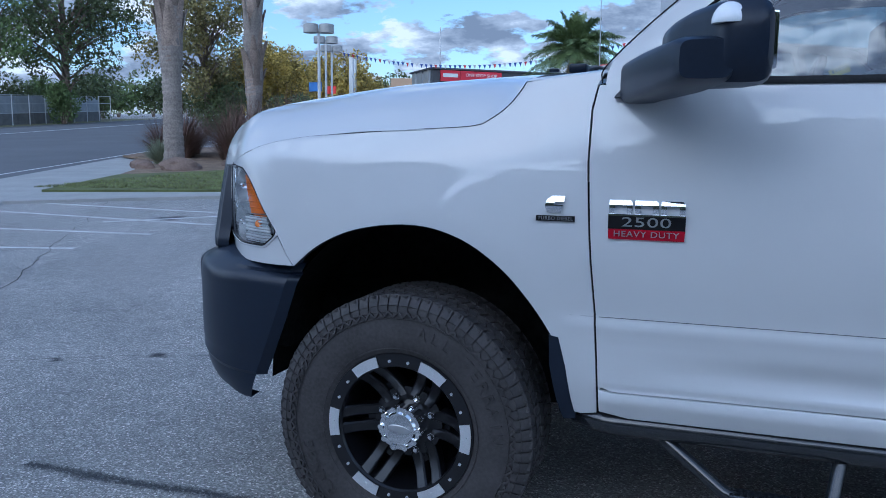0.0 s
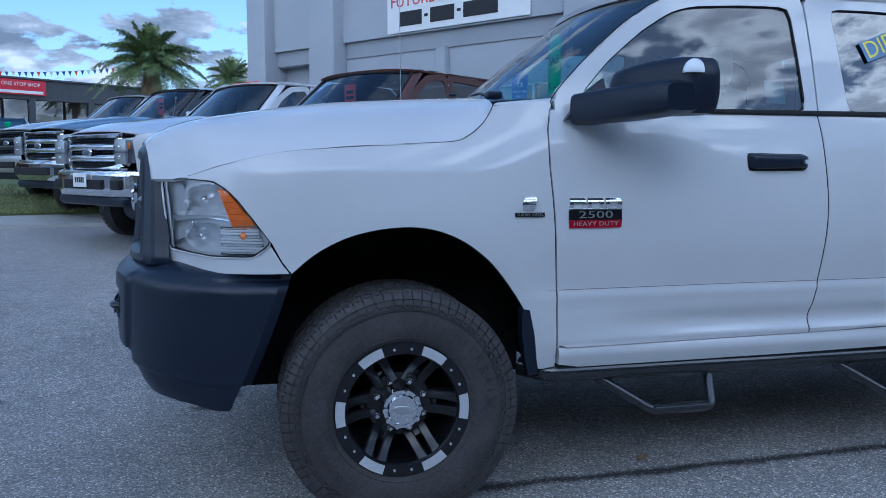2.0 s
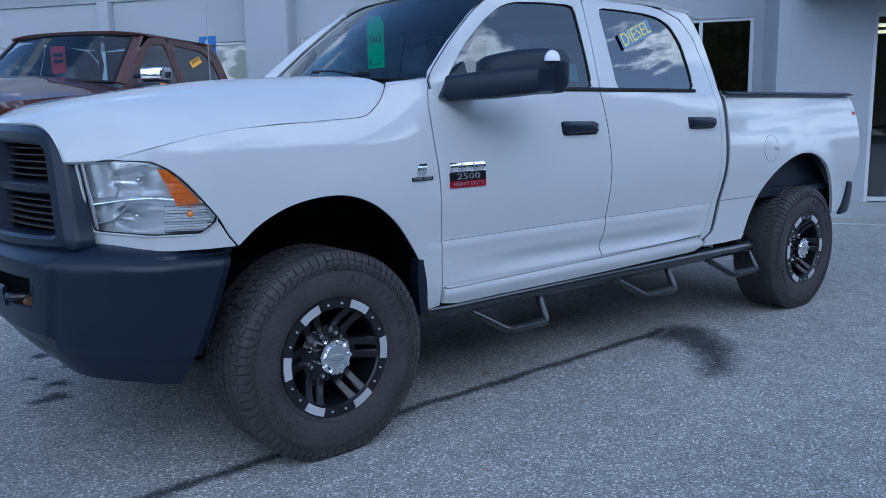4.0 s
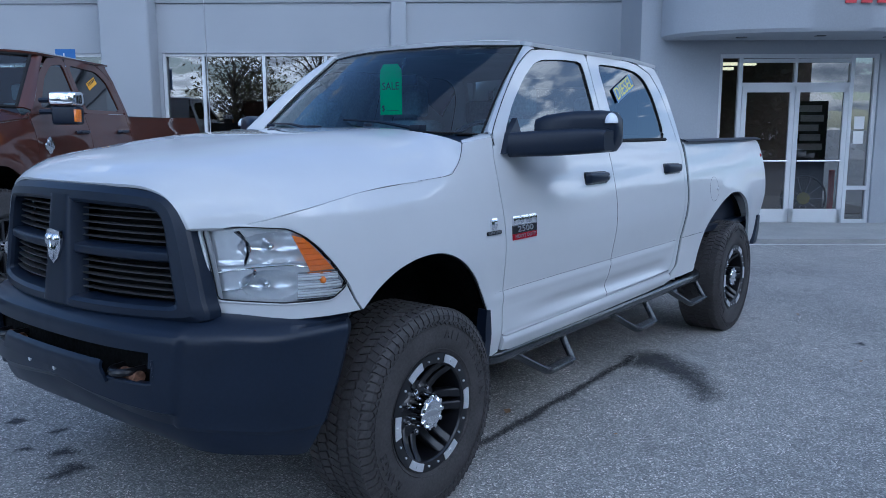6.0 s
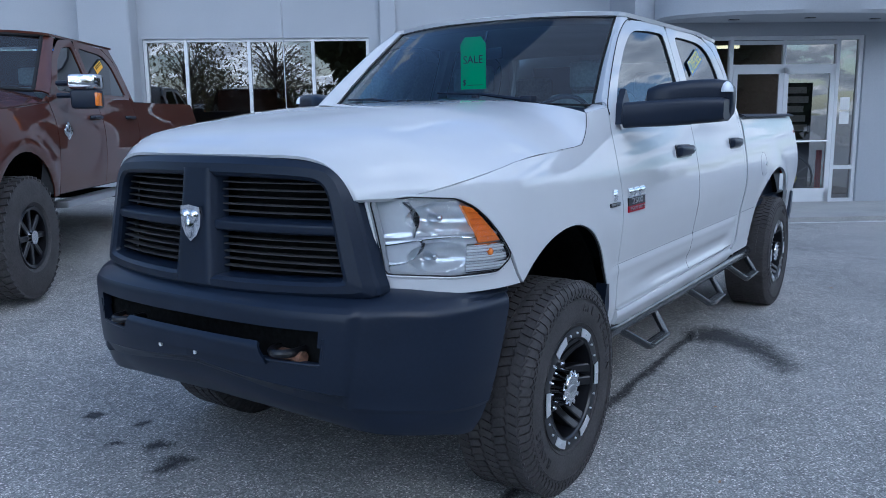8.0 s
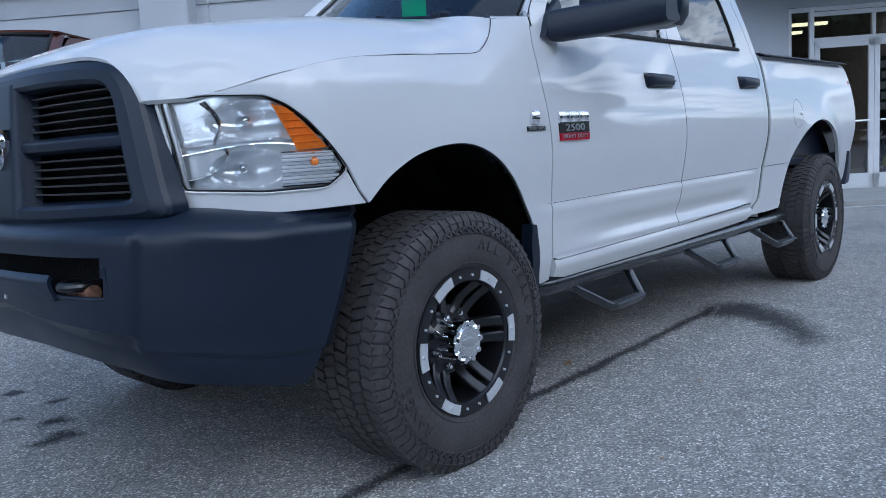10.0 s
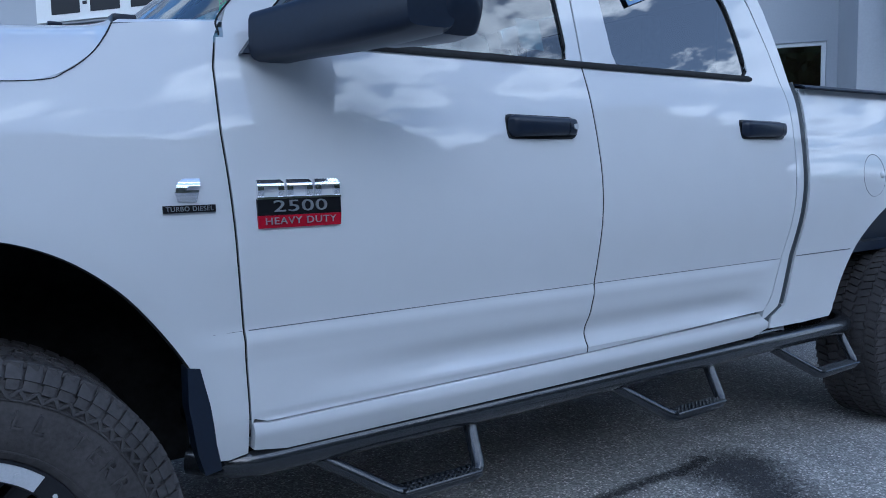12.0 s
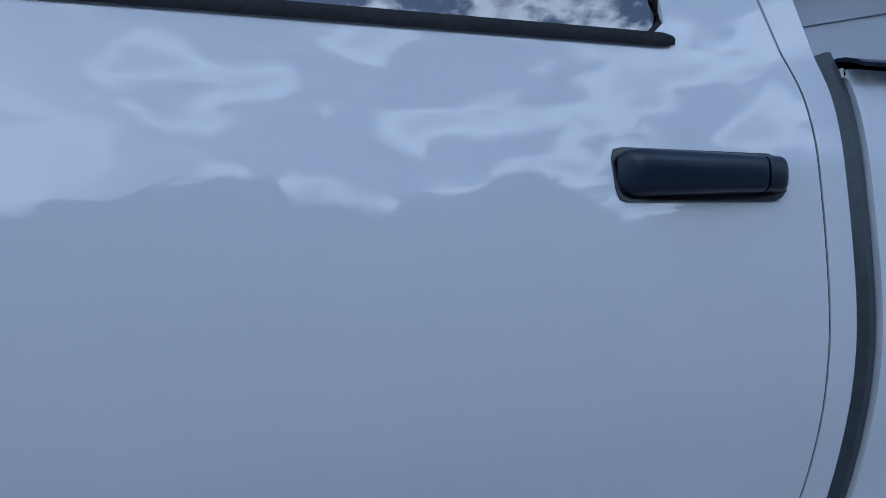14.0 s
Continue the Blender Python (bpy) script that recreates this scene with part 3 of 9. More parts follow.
for s, sidename in ((-1, "left"), (1, "right")):
    inw = Vector((0, -s, 0))
    fender = [(-0.444, 1.022), (-0.548, 1.1645), (-0.588, 1.2055), (-0.633, 1.2325), (-0.745, 1.239)] + [(x, z - 0.003) for x, z in SEAM_UP[1:]] + [(0.43, 1.512), (0.50, 1.520)] + shift(DOOR_FRONT[::1], -0.0045) + [(0.56, 0.512), (0.535, 0.515)] + ARCH_F + [(-0.409, 0.955)]
    part("front_fender", sheet(fender, on_side(s), 0.032, 0.015, 0.010, inw), WHITE_PAINT, truck, angle=40)
    fascia = [(-0.806, 0.980), (-0.65, 0.965), (-0.507, 0.968), (-0.446, 1.009), (-0.4135, 0.9525), (-0.387, 0.916), (-0.60, 0.912), (-0.835, 0.918)]
    bm = bmesh.new()
    tube(bm, spline([on_side(s, 0.0012)(x, z - 0.0015) for x, z in SEAM_UP], 70), [0.0003 + 0.0013 * min(1.0, max(0.0, (k - 18) / 45)) for k in range(71)], 6)
    part("hood_seam", bm, SEAM_DARK, truck)
    # Short dark tube carries the crease's painted shadow onto the fender.
    bm = bmesh.new()
    tube(bm, [on_side(s, 0.0)(x, 0.821) for x in np.linspace(0.522, 0.592, 6)], [0.0003, 0.0008, 0.001, 0.0012, 0.0012, 0.0012], 5)
    part("groove", bm, GROOVE, truck)
    part("headlight_filler", sheet(fascia, on_side(s, -0.006), 0.04, 0.04, 0.02, inw), WHITE_PAINT, truck)
    for dname, outline in (
        ("front_door", shift(DOOR_FRONT[1:-1], 0.0015) + [(0.618, 0.605), (0.65, 0.5955)] + [(x - 0.003, z) for x, z in SEAM_12[::-1]]),
        ("rear_door", [(x + 0.003, z) for x, z in SEAM_12] + SEAM_REAR[::-1]),
    ):
        d_ob = part(dname, sheet(outline, on_side(s), 0.04, 0.0085, 0.008, inw), WHITE_PAINT, truck, angle=40)
        front = dname == "front_door"
        # character line along the lower door: a dark tube paints the crease's shadow
        x0, x1 = (0.607, 1.718) if front else (1.730, 2.714)
        bm = bmesh.new()
        tube(bm, [on_side(s, 0.0)(x, 0.8235 + 0.004 * min(0.0, (x - 1.3))) for x in np.linspace(x0, x1, 40)], 0.0013, 5)
        part("groove", bm, GROOVE, d_ob)
        # window frame and pane
        if front:
            outer = [(0.59, 1.470), (0.605, 1.56), (0.76, 1.705), (0.95, 1.86), (1.10, 1.945), (1.20, 1.972), (1.45, 1.986), (1.738, 1.988), (1.736, 1.75), (1.724, 1.470)]
            inner = [(0.70, 1.500), (0.705, 1.552), (0.83, 1.685), (0.99, 1.812), (1.13, 1.896), (1.23, 1.922), (1.45, 1.936), (1.672, 1.938), (1.676, 1.75), (1.676, 1.500)]
        else:
            outer = [(1.730, 1.470), (1.744, 1.75), (1.747, 1.988), (2.0, 1.988), (2.30, 1.982), (2.45, 1.962), (2.60, 1.915), (2.69, 1.80), (2.742, 1.62), (2.770, 1.495), (2.775, 1.470)]
            inner = [(1.872, 1.500), (1.868, 1.75), (1.862, 1.938), (2.05, 1.940), (2.27, 1.934), (2.40, 1.918), (2.495, 1.872), (2.555, 1.775), (2.580, 1.62), (2.584, 1.500)]
        ou, inn = resample(outer, 60, 0.02), resample(inner, 60, 0.04)
        bm = bmesh.new()
        ramp_n = 3
        loops = [[bm.verts.new(on_side(s, -0.001)(o.x + (n_.x - o.x) * t / ramp_n, o.z + (n_.z - o.z) * t / ramp_n)) for o, n_ in zip(ou, inn)] for t in range(ramp_n + 1)]
        loops.append([bm.verts.new(on_side(s, -0.02)(n_.x, n_.z)) for n_ in inn])
        loops.insert(0, [bm.verts.new(on_side(s, -0.03)(o.x, o.z)) for o in ou])
        for a, b in zip(loops, loops[1:]):
            for k in range(60):
                bm.faces.new((a[k], a[(k + 1) % 60], b[(k + 1) % 60], b[k]))
        bmesh.ops.recalc_face_normals(bm, faces=bm.faces[:])
        part("window_frame", bm, WHITE_PAINT, d_ob, angle=40)
        bm = bmesh.new()
        tube(bm, [on_side(s, -0.010)(p.x, p.z) for p in inn] + [on_side(s, -0.010)(inn[0].x, inn[0].z)], 0.006, 6, caps=False)
        part("window_seal", bm, BLACK_RUBBER, d_ob, "black rubber window seal")
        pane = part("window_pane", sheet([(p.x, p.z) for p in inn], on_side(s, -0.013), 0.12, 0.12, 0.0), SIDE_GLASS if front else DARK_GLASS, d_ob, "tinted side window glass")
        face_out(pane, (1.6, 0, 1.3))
        # belt strip
        bx0, bx1 = (0.69, 1.728) if front else (1.728, 2.588)
        bm = bmesh.new()
        grid(bm, lambda u, v: on_side(s, 0.004 * math.sin(math.pi * v) + 0.004)(bx0 + (bx1 - bx0) * u, 1.4965 + 0.021 * (v - 0.5) * (1.0 if front else 1 - 0.35 * max(0.0, u * 60 - 59))), 60, 4)
        part("belt_strip", bm, BLACK_RUBBER, d_ob, "black belt moulding")
        # handle: scooped pad, grip and end cap
        hx0, hx1 = (1.386, 1.647) if front else (2.466, 2.727)
        hz = 1.300 if front else 1.308
        pad = resample([(hx0 - 0.004, hz - 0.035), (hx0 - 0.004, hz + 0.036), (hx1 - 0.012, hz + 0.032), (hx1 + 0.004, hz + 0.022), (hx1 + 0.004, hz - 0.020), (hx1 - 0.016, hz - 0.034)], 48, 0.014)
        handle = part("door_handle", sheet([(p.x, p.z) for p in pad], on_side(s, 0.003), 0.04, 0.02, 0.010, inw), BLACK_GLOSS, d_ob, "black plastic pull handle")

        def grip_bm(x0, x1, round0, round1):
            bm_ = bmesh.new()

            def at_(u, v):
                a_ = 2 * math.pi * v
                x = x0 + (x1 - x0) * u
                e = min(1.0, math.sqrt(max(0.0, 1 - max(0.0, 1 - (x - x0) / round0) ** 2)) if round0 else 1.0, math.sqrt(max(0.0, 1 - max(0.0, 1 - (x1 - x) / round1) ** 2)) if round1 else 1.0)
                e = max(e, 0.02)
                tt = (x - hx0) / (hx1 - hx0)
                hh = (0.0315 - 0.007 * tt) * (0.55 + 0.45 * e)
                out = (0.018 + 0.016 * math.sin(math.pi * min(1, max(0, tt))) ** 0.6) * e
                ca, sa = math.cos(a_), math.sin(a_)
                return Vector((x, s * (half_width(x, hz) + 0.002 + max(0.0, math.copysign(abs(ca) ** 0.6, ca)) * out + 0.002), hz + 0.002 + hh * math.copysign(abs(sa) ** 0.7, sa)))
            grid(bm_, at_, 26, 20)
            bmesh.ops.remove_doubles(bm_, verts=bm_.verts, dist=1e-5)
            bmesh.ops.recalc_face_normals(bm_, faces=bm_.faces[:])
            return bm_
        part("grip", grip_bm(hx0, hx1 - 0.050, 0.028, 0.0), BLACK_PLASTIC, handle, angle=50)
        part("end_cap", grip_bm(hx1 - 0.047, hx1, 0.0, 0.02), BLACK_PLASTIC, handle, angle=50)
        if front and s < 0:
            bm = bmesh.new()
            kx = hx1 - 0.026
            cyl(bm, (kx, s * (half_width(kx, hz) + 0.012), hz + 0.002), (kx, s * (half_width(kx, hz) + 0.037), hz + 0.002), 0.0085, seg=16)
            box(bm, kx - 0.0012, kx + 0.0012, s * (half_width(kx, hz) + 0.0375), s * (half_width(kx, hz) + 0.0385), hz - 0.004, hz + 0.008)
            part("lock", bm, REFLECTOR, handle, "small chrome key lock")
    # dark sheet added behind the door gaps; their shade is put into its colour
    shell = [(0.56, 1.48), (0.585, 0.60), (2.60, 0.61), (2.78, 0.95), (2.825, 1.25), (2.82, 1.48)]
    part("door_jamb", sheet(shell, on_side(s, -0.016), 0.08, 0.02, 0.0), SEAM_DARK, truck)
    # rocker below the doors
    rocker = [(0.615, 0.530), (0.612, 0.598), (0.65, 0.592), (1.69, 0.603), (2.60, 0.623), (2.66, 0.585), (2.652, 0.560), (2.58, 0.535), (1.6, 0.520), (0.7, 0.515)]
    part("rocker_panel", sheet(rocker, lambda x, z: on_side(s, 0.002 + 0.004 * blend(1.0, 0.0, (x - 2.2) / 0.35))(x, z), 0.08, 0.008, 0.03, inw), WHITE_PAINT, truck)
    # cab corner behind the rear door, up to the roof
    quarter = [(2.774, 1.492)] + [(x + 0.004, z) for x, z in SEAM_REAR[1:]] + [(2.63, 0.60)] + GAP[:-1][::-1] + [(2.815, 1.62), (2.785, 1.78), (2.745, 1.89), (2.70, 1.95), (2.62, 1.985), (2.46, 1.990), (2.46, 1.968), (2.606, 1.920), (2.695, 1.804), (2.746, 1.622)]
    part("cab_corner", sheet(quarter, on_side(s), 0.04, 0.04, 0.03, inw), WHITE_PAINT, truck, angle=40)
    # seam behind the rear door
    bm = bmesh.new()
    tube(bm, spline([on_side(s, -0.004)(x + 0.002, z) for x, z in SEAM_REAR], 40), 0.0030, 5)
    part("door_seam", bm, SEAM_DARK, truck)
    bm = bmesh.new()
    tube(bm, spline([on_side(s, -0.003)(x, z) for x, z in SEAM_12], 40), 0.0032, 5)
    part("door_seam", bm, SEAM_DARK, truck)
    bm = bmesh.new()
    tube(bm, spline([on_side(s, 0.001)(x, z) for x, z in ((0.586, 1.495), (0.598, 1.55), (0.755, 1.707), (0.945, 1.862), (1.095, 1.947), (1.20, 1.976), (1.45, 1.990))], 50), 0.0024, 5)
    part("pillar_seam", bm, SEAM_DARK, truck)
    # bed side
    bedside = shift(GAP, 0.052)[:-2] + [(2.70, 0.60), (2.68, 0.556), (2.90, 0.552), (3.10, 0.556)] + ARCH_R + [(4.36, 0.615), (4.43, 0.64), (4.54, 0.76), (4.60, 0.86), (4.625, 1.0), (4.632, 1.20), (4.62, 1.34), (4.59, 1.425), (4.55, 1.462), (4.49, 1.476), (2.90, 1.476)]
    bedside[0] = (2.886, 1.462)
    bed_ob = part("bed_side", sheet(bedside, on_side(s, -0.004), 0.055, 0.045, 0.022, inw), WHITE_PAINT, truck, angle=40)
    # Dark tube paints the crease's shadow along the bed side.
    bm = bmesh.new()
    tube(bm, [on_side(s, -0.003)(x, 0.826) for x in np.linspace(2.83, 3.22, 10)], 0.0020, 5)
    part("groove", bm, GROOVE, bed_ob)
    if s < 0:
        bm = bmesh.new()
        ring_pts = [on_side(s, -0.0052)(3.360 + 0.086 * math.cos(a), 1.128 + 0.088 * math.sin(a)) for a in np.linspace(0, 2 * math.pi, 40)]
        tube(bm, ring_pts, 0.0022, 5, caps=False)
        part("fuel_door", bm, GROOVE, bed_ob, "round fuel door seam")
        bm = bmesh.new()
        bmesh.ops.create_uvsphere(bm, u_segments=12, v_segments=8, radius=0.014, matrix=Matrix.Translation(on_side(s, -0.004)(3.418, 1.130)))
        part("fuel_door_latch", bm, WHITE_PAINT, bed_ob)
    # grey tube added between cab and bed, coloured as the gap's shade
    bm = bmesh.new()
    tube(bm, spline([on_side(s, -0.036)(x + 0.030, z) for x, z in GAP], 40), 0.030, 10)
    part("gap_seal", bm, GAP_GREY, truck, "dark grey filler between cab and bed")
    # bed rail cap
    bm = bmesh.new()
    grid(bm, lambda u, v: Vector((2.89 + 1.66 * u, s * (0.93 - 0.10 * v + 0.0), 1.478 + 0.016 * math.sin(math.pi * v))), 20, 6)
    thicken(bm, 0.006)
    part("bed_rail_cap", bm, BLACK_PLASTIC, truck, "black plastic bed rail cap")
    # wheel housings
    for cx, ww in ((0.02, 0.50), (3.78, 0.60)):
        bm = bmesh.new()
        grid(bm, lambda u, v: Vector((cx + (ww + 0.04) * math.cos(math.pi * u) * 1.02, s * (0.55 + 0.325 * v), 0.50 + 0.60 * math.sin(math.pi * u))), 24, 4)
        part("wheel_liner", bm, UNDERBODY, truck, "black wheel arch liner")
        bm = bmesh.new()
        box(bm, cx - ww - 0.05, cx + ww + 0.05, s * 0.52, s * 0.56, 0.42, 1.12)
        part("inner_wheelhouse", bm, UNDERBODY, truck)
    # black arch lip and mud flap
    bm = bmesh.new()
    tube(bm, [on_side(s, -0.010)(p.x, p.z + 0.002) for p in spline([(x, 0, z) for x, z in ARCH_F], 40)], 0.006, 6)
    part("arch_lip", bm, BLACK_RUBBER, truck)
    bm = bmesh.new()
    flap = [(0.462, 0.755), (0.490, 0.75), (0.512, 0.66), (0.528, 0.56), (0.540, 0.510), (0.542, 0.492), (0.505, 0.486), (0.484, 0.55), (0.464, 0.66)]
    part("splash_guard", sheet(flap, on_side(s, 0.002), 0.03, 0.03, 0.05, inw), BLACK_PLASTIC, truck, "black plastic splash guard")
    # side bar with three hoop steps
    bm = bmesh.new()
    yb = s * 0.885
    tube(bm, rounded([(0.50, s * 0.80, 0.50), (0.60, yb, 0.487), (3.30, yb, 0.487), (3.38, s * 0.80, 0.50)], 0.08, 5), 0.037, 16)
    bar = part("side_step_bar", bm, STEP_BLACK, truck, "black tubular side step bar")
    for a, b in ((0.79, 1.28), (1.87, 2.37), (2.77, 3.27)):
        bm = bmesh.new()
        yo = s * 0.965
        tube(bm, rounded([(a, yb - s * 0.01, 0.462), (a + 0.20, yo, 0.338), (b - 0.03, yo, 0.338), (b, yb - s * 0.01, 0.462)], 0.03, 4), 0.0195, 12)
        hoop = part("hoop_step", bm, STEP_BLACK, bar)
        bm = bmesh.new()
        box(bm, a + 0.20, b - 0.04, yo - 0.03, yo + 0.03, 0.345, 0.356, 0.003, 1)
        for i in range(13):
            for j in (-0.016, 0.0, 0.016):
                px = a + 0.215 + i * (b - a - 0.27) / 12
                cyl(bm, (px, yo + j, 0.355), (px, yo + j, 0.3605), 0.0055, 0.004, 8)
        part("tread_plate", bm, STEP_BLACK, hoop, "punched non-slip tread")
    for px in (0.95, 2.0, 3.0):
        bm = bmesh.new()
        box(bm, px - 0.03, px + 0.03, s * 0.70, s * 0.87, 0.50, 0.535)
        part("step_bracket", bm, UNDERBODY, bar)

# roof, pillars, cab back
roof_z = smooth_line([1.0, 1.15, 1.4, 1.9, 2.4, 2.6, 2.74], [2.005, 2.024, 2.036, 2.040, 2.028, 2.005, 1.955])


def roof_at(u, v):
    q = abs(u * 2 - 1)
    x = (1.015 + 0.14 * q**2) + (2.745 - 0.03 * q**2 - 1.015 - 0.14 * q**2) * v
    edge = 1.984 - 0.022 * max(0.0, v * 4 - 3)
    y = (u * 2 - 1) * (half_width(max(x, 0.7), edge) + 0.003)
    z = edge + (roof_z(x) - edge) * (1 - q**4)
    # the front edge lies flush on the windshield's head
    near = blend(1.0, 0.0, v / 0.10)
    k = min(1.0, abs(y) / 0.672) ** 2
    return Vector((x + (1.024 + 0.135 * k - x) * near * (q < 0.93), y, z + (min(z, 2.011 - 0.015 * k) - z) * near))


bm = bmesh.new()
grid(bm, roof_at, 40, 30)
thicken(bm, 0.02)
bmesh.ops.recalc_face_normals(bm, faces=bm.faces[:])
part("roof", bm, WHITE_PAINT, truck, angle=40)


def shield_at(u, v):
    q = u * 2 - 1
    base = Vector((0.47 + 0.17 * q**2, q * 0.785, 1.560 - 0.02 * q**2))
    top = Vector((1.03 + 0.135 * q**2, q * 0.672, 2.008 - 0.015 * q**2))
    p = base.lerp(top, v)
    p.x -= 0.02 * math.sin(math.pi * v)
    return p


bm = bmesh.new()
grid(bm, shield_at, 30, 14)
wind = face_out(part("windshield", bm, WINDSHIELD, truck, "wide tinted windshield"), (1.6, 0, 1.3))
bm = bmesh.new()
rim = [shield_at(u, 0) for u in np.linspace(0, 1, 24)] + [shield_at(1, v) for v in np.linspace(0, 1, 14)][1:] + [shield_at(u, 1) for u in np.linspace(1, 0, 24)][1:] + [shield_at(0, v) for v in np.linspace(1, 0, 14)][1:]
tube(bm, rim, 0.005, 6, caps=False)
part("windshield_seal", bm, BLACK_RUBBER, wind)
bm = bmesh.new()
grid(bm, lambda u, v: shield_at(u, 1 - 0.014 * v) + Vector((-0.003, 0, 0.002)), 24, 3)
face_out(part("shade_band", bm, DARK_GLASS, wind), (1.6, 0, 1.3))
for s in (-1, 1):
    bm = bmesh.new()

    def pillar(u, v):
        inner = shield_at(1 if s > 0 else 0, v) + Vector((0.004, s * 0.010, 0.006))
        outer_x = 0.56 + 0.60 * v if v < 0.98 else 1.16
        oz = smooth_line([0.0, 0.25, 0.5, 0.75, 1.0], [1.540, 1.672, 1.795, 1.90, 1.972])(v)
        outer = Vector((outer_x + 0.03, s * (half_width(max(0.6, outer_x), oz) - 0.004), oz))
        p = inner.lerp(outer, u)
        p += Vector((-0.012, s * 0.014, 0.010)) * math.sin(math.pi * u)
        return p
    grid(bm, pillar, 8, 20)
    thicken(bm, 0.015)
    bmesh.ops.recalc_face_normals(bm, faces=bm.faces[:])
    part("a_pillar", bm, WHITE_PAINT, truck, angle=50)
    # cowl corner where fender, hood and pillar meet
    bm = bmesh.new()
    foot = shield_at(1 if s > 0 else 0, 0.0)

    def corner_at(u, v):
        x = 0.362 + 0.245 * v
        z = 1.505 + 0.022 * v
        a_ = Vector((x, s * (half_width(x, z) - 0.001), z))
        b_ = Vector((0.40, s * 0.845, 1.516)).lerp(foot + Vector((-0.01, s * 0.004, 0.004)), v)
        return a_.lerp(b_, u) + Vector((0, 0, 0.006 * math.sin(math.pi * u)))
    grid(bm, corner_at, 8, 12)
    bmesh.ops.recalc_face_normals(bm, faces=bm.faces[:])
    part("cowl_corner", bm, WHITE_PAINT, truck)
bm = bmesh.new()
grid(bm, lambda u, v: hood_at(u * 2 - 1, 1).lerp(shield_at(u, 0), v) - Vector((0, 0, 0.03 * math.sin(math.pi * v) + 0.012)), 30, 6)
part("cowl_panel", bm, BLACK_PLASTIC, truck, "black plastic cowl at the windshield foot")
for y0, y1 in ((-0.55, -0.02), (0.15, 0.68)):
    bm = bmesh.new()
    a, b = Vector((0.46, y0, 1.565)), shield_at((y1 / 0.785 + 1) / 2, 0.10) + Vector((-0.012, 0, 0.008))
    tube(bm, [a, a.lerp(b, 0.5) + Vector((-0.01, 0, 0.012)), b], [0.010, 0.007, 0.005], 6)
    box(bm, 0.43, 0.49, y0 - 0.03, y0 + 0.03, 1.555, 1.585, 0.008)
    part("wiper", bm, BLACK_PLASTIC, wind)
for y in (-0.33, 0.33):
    bm = bmesh.new()
    p = hood_at(y / 0.86, 0.90)
    box(bm, p.x - 0.018, p.x + 0.018, p.y - 0.012, p.y + 0.012, p.z + 0.008, p.z + 0.022, 0.005)
    part("washer_nozzle", bm, BLACK_PLASTIC, truck)
bm = bmesh.new()
grid(bm, lambda u, v: Vector((2.755 + 0.05 * math.sin(math.pi * v * 0.5), (u * 2 - 1) * (0.75 + 0.16 * v), 1.95 - 1.42 * v)), 12, 10)
part("cab_back", bm, WHITE_PAINT, truck)
bm = bmesh.new()
box(bm, 2.74, 2.765, -0.62, 0.62, 1.52, 1.86, 0.01)
part("rear_window", bm, BLACK_GLOSS, truck, "dark rear cab window")

# bed: front wall, floor, tailgate
bm = bmesh.new()
box(bm, 2.93, 2.96, -0.90, 0.90, 0.60, 1.47, 0.005)
part("bed_front_wall", bm, WHITE_PAINT, truck)
bm = bmesh.new()
box(bm, 2.93, 4.56, -0.90, 0.90, 0.80, 0.84)
for k in range(14):
    box(bm, 2.96, 4.55, -0.78 + k * 0.12, -0.72 + k * 0.12, 0.84, 0.855, 0.004, 1)
part("bed_floor", bm, BLACK_PLASTIC, truck, "ribbed black bed liner floor")
for s in (-1, 1):
    bm = bmesh.new()
    box(bm, 2.95, 4.56, s * 0.80, s * 0.84, 0.84, 1.48)
    part("bed_inner_wall", bm, BLACK_PLASTIC, truck)
    bm = bmesh.new()
    box(bm, 4.55, 4.622, s * 0.80, s * 0.93, 0.98, 1.36, 0.02, 3)
    part("tail_light", bm, RED_LENS, truck, "red tail light")
bm = bmesh.new()
box(bm, 4.54, 4.61, -0.79, 0.79, 0.84, 1.47, 0.02, 3)
part("tailgate", bm, WHITE_PAINT, truck)
bm = bmesh.new()
def rear_bumper_at(u, v):
    q = u * 2 - 1
    wrap = abs(q) ** 9
    z = 0.60 + 0.24 * v
    return Vector((4.70 - 0.24 * wrap + 0.10 * (v - 0.5) * wrap + 0.02 * math.sin(math.pi * v), 0.955 * math.copysign(min(1.0, abs(q) * 1.06), q), z + 0.05 * (1 - wrap) * (0.5 - v)))


grid(bm, rear_bumper_at, 60, 6)
thicken(bm, 0.03)
bmesh.ops.recalc_face_normals(bm, faces=bm.faces[:])
part("rear_bumper", bm, BLACK_PLASTIC, truck, "black rear bumper")

# radio antenna on the right fender
bm = bmesh.new()
cyl(bm, (0.325, 0.845, 1.475), (0.325, 0.845, 1.52), 0.012, 0.008, 10)
tube(bm, [(0.325, 0.845, 1.51), (0.322, 0.846, 1.9), (0.318, 0.848, 2.32)], [0.0030, 0.0026, 0.0018], 6)
part("antenna", bm, SILVER, truck, "thin whip antenna")

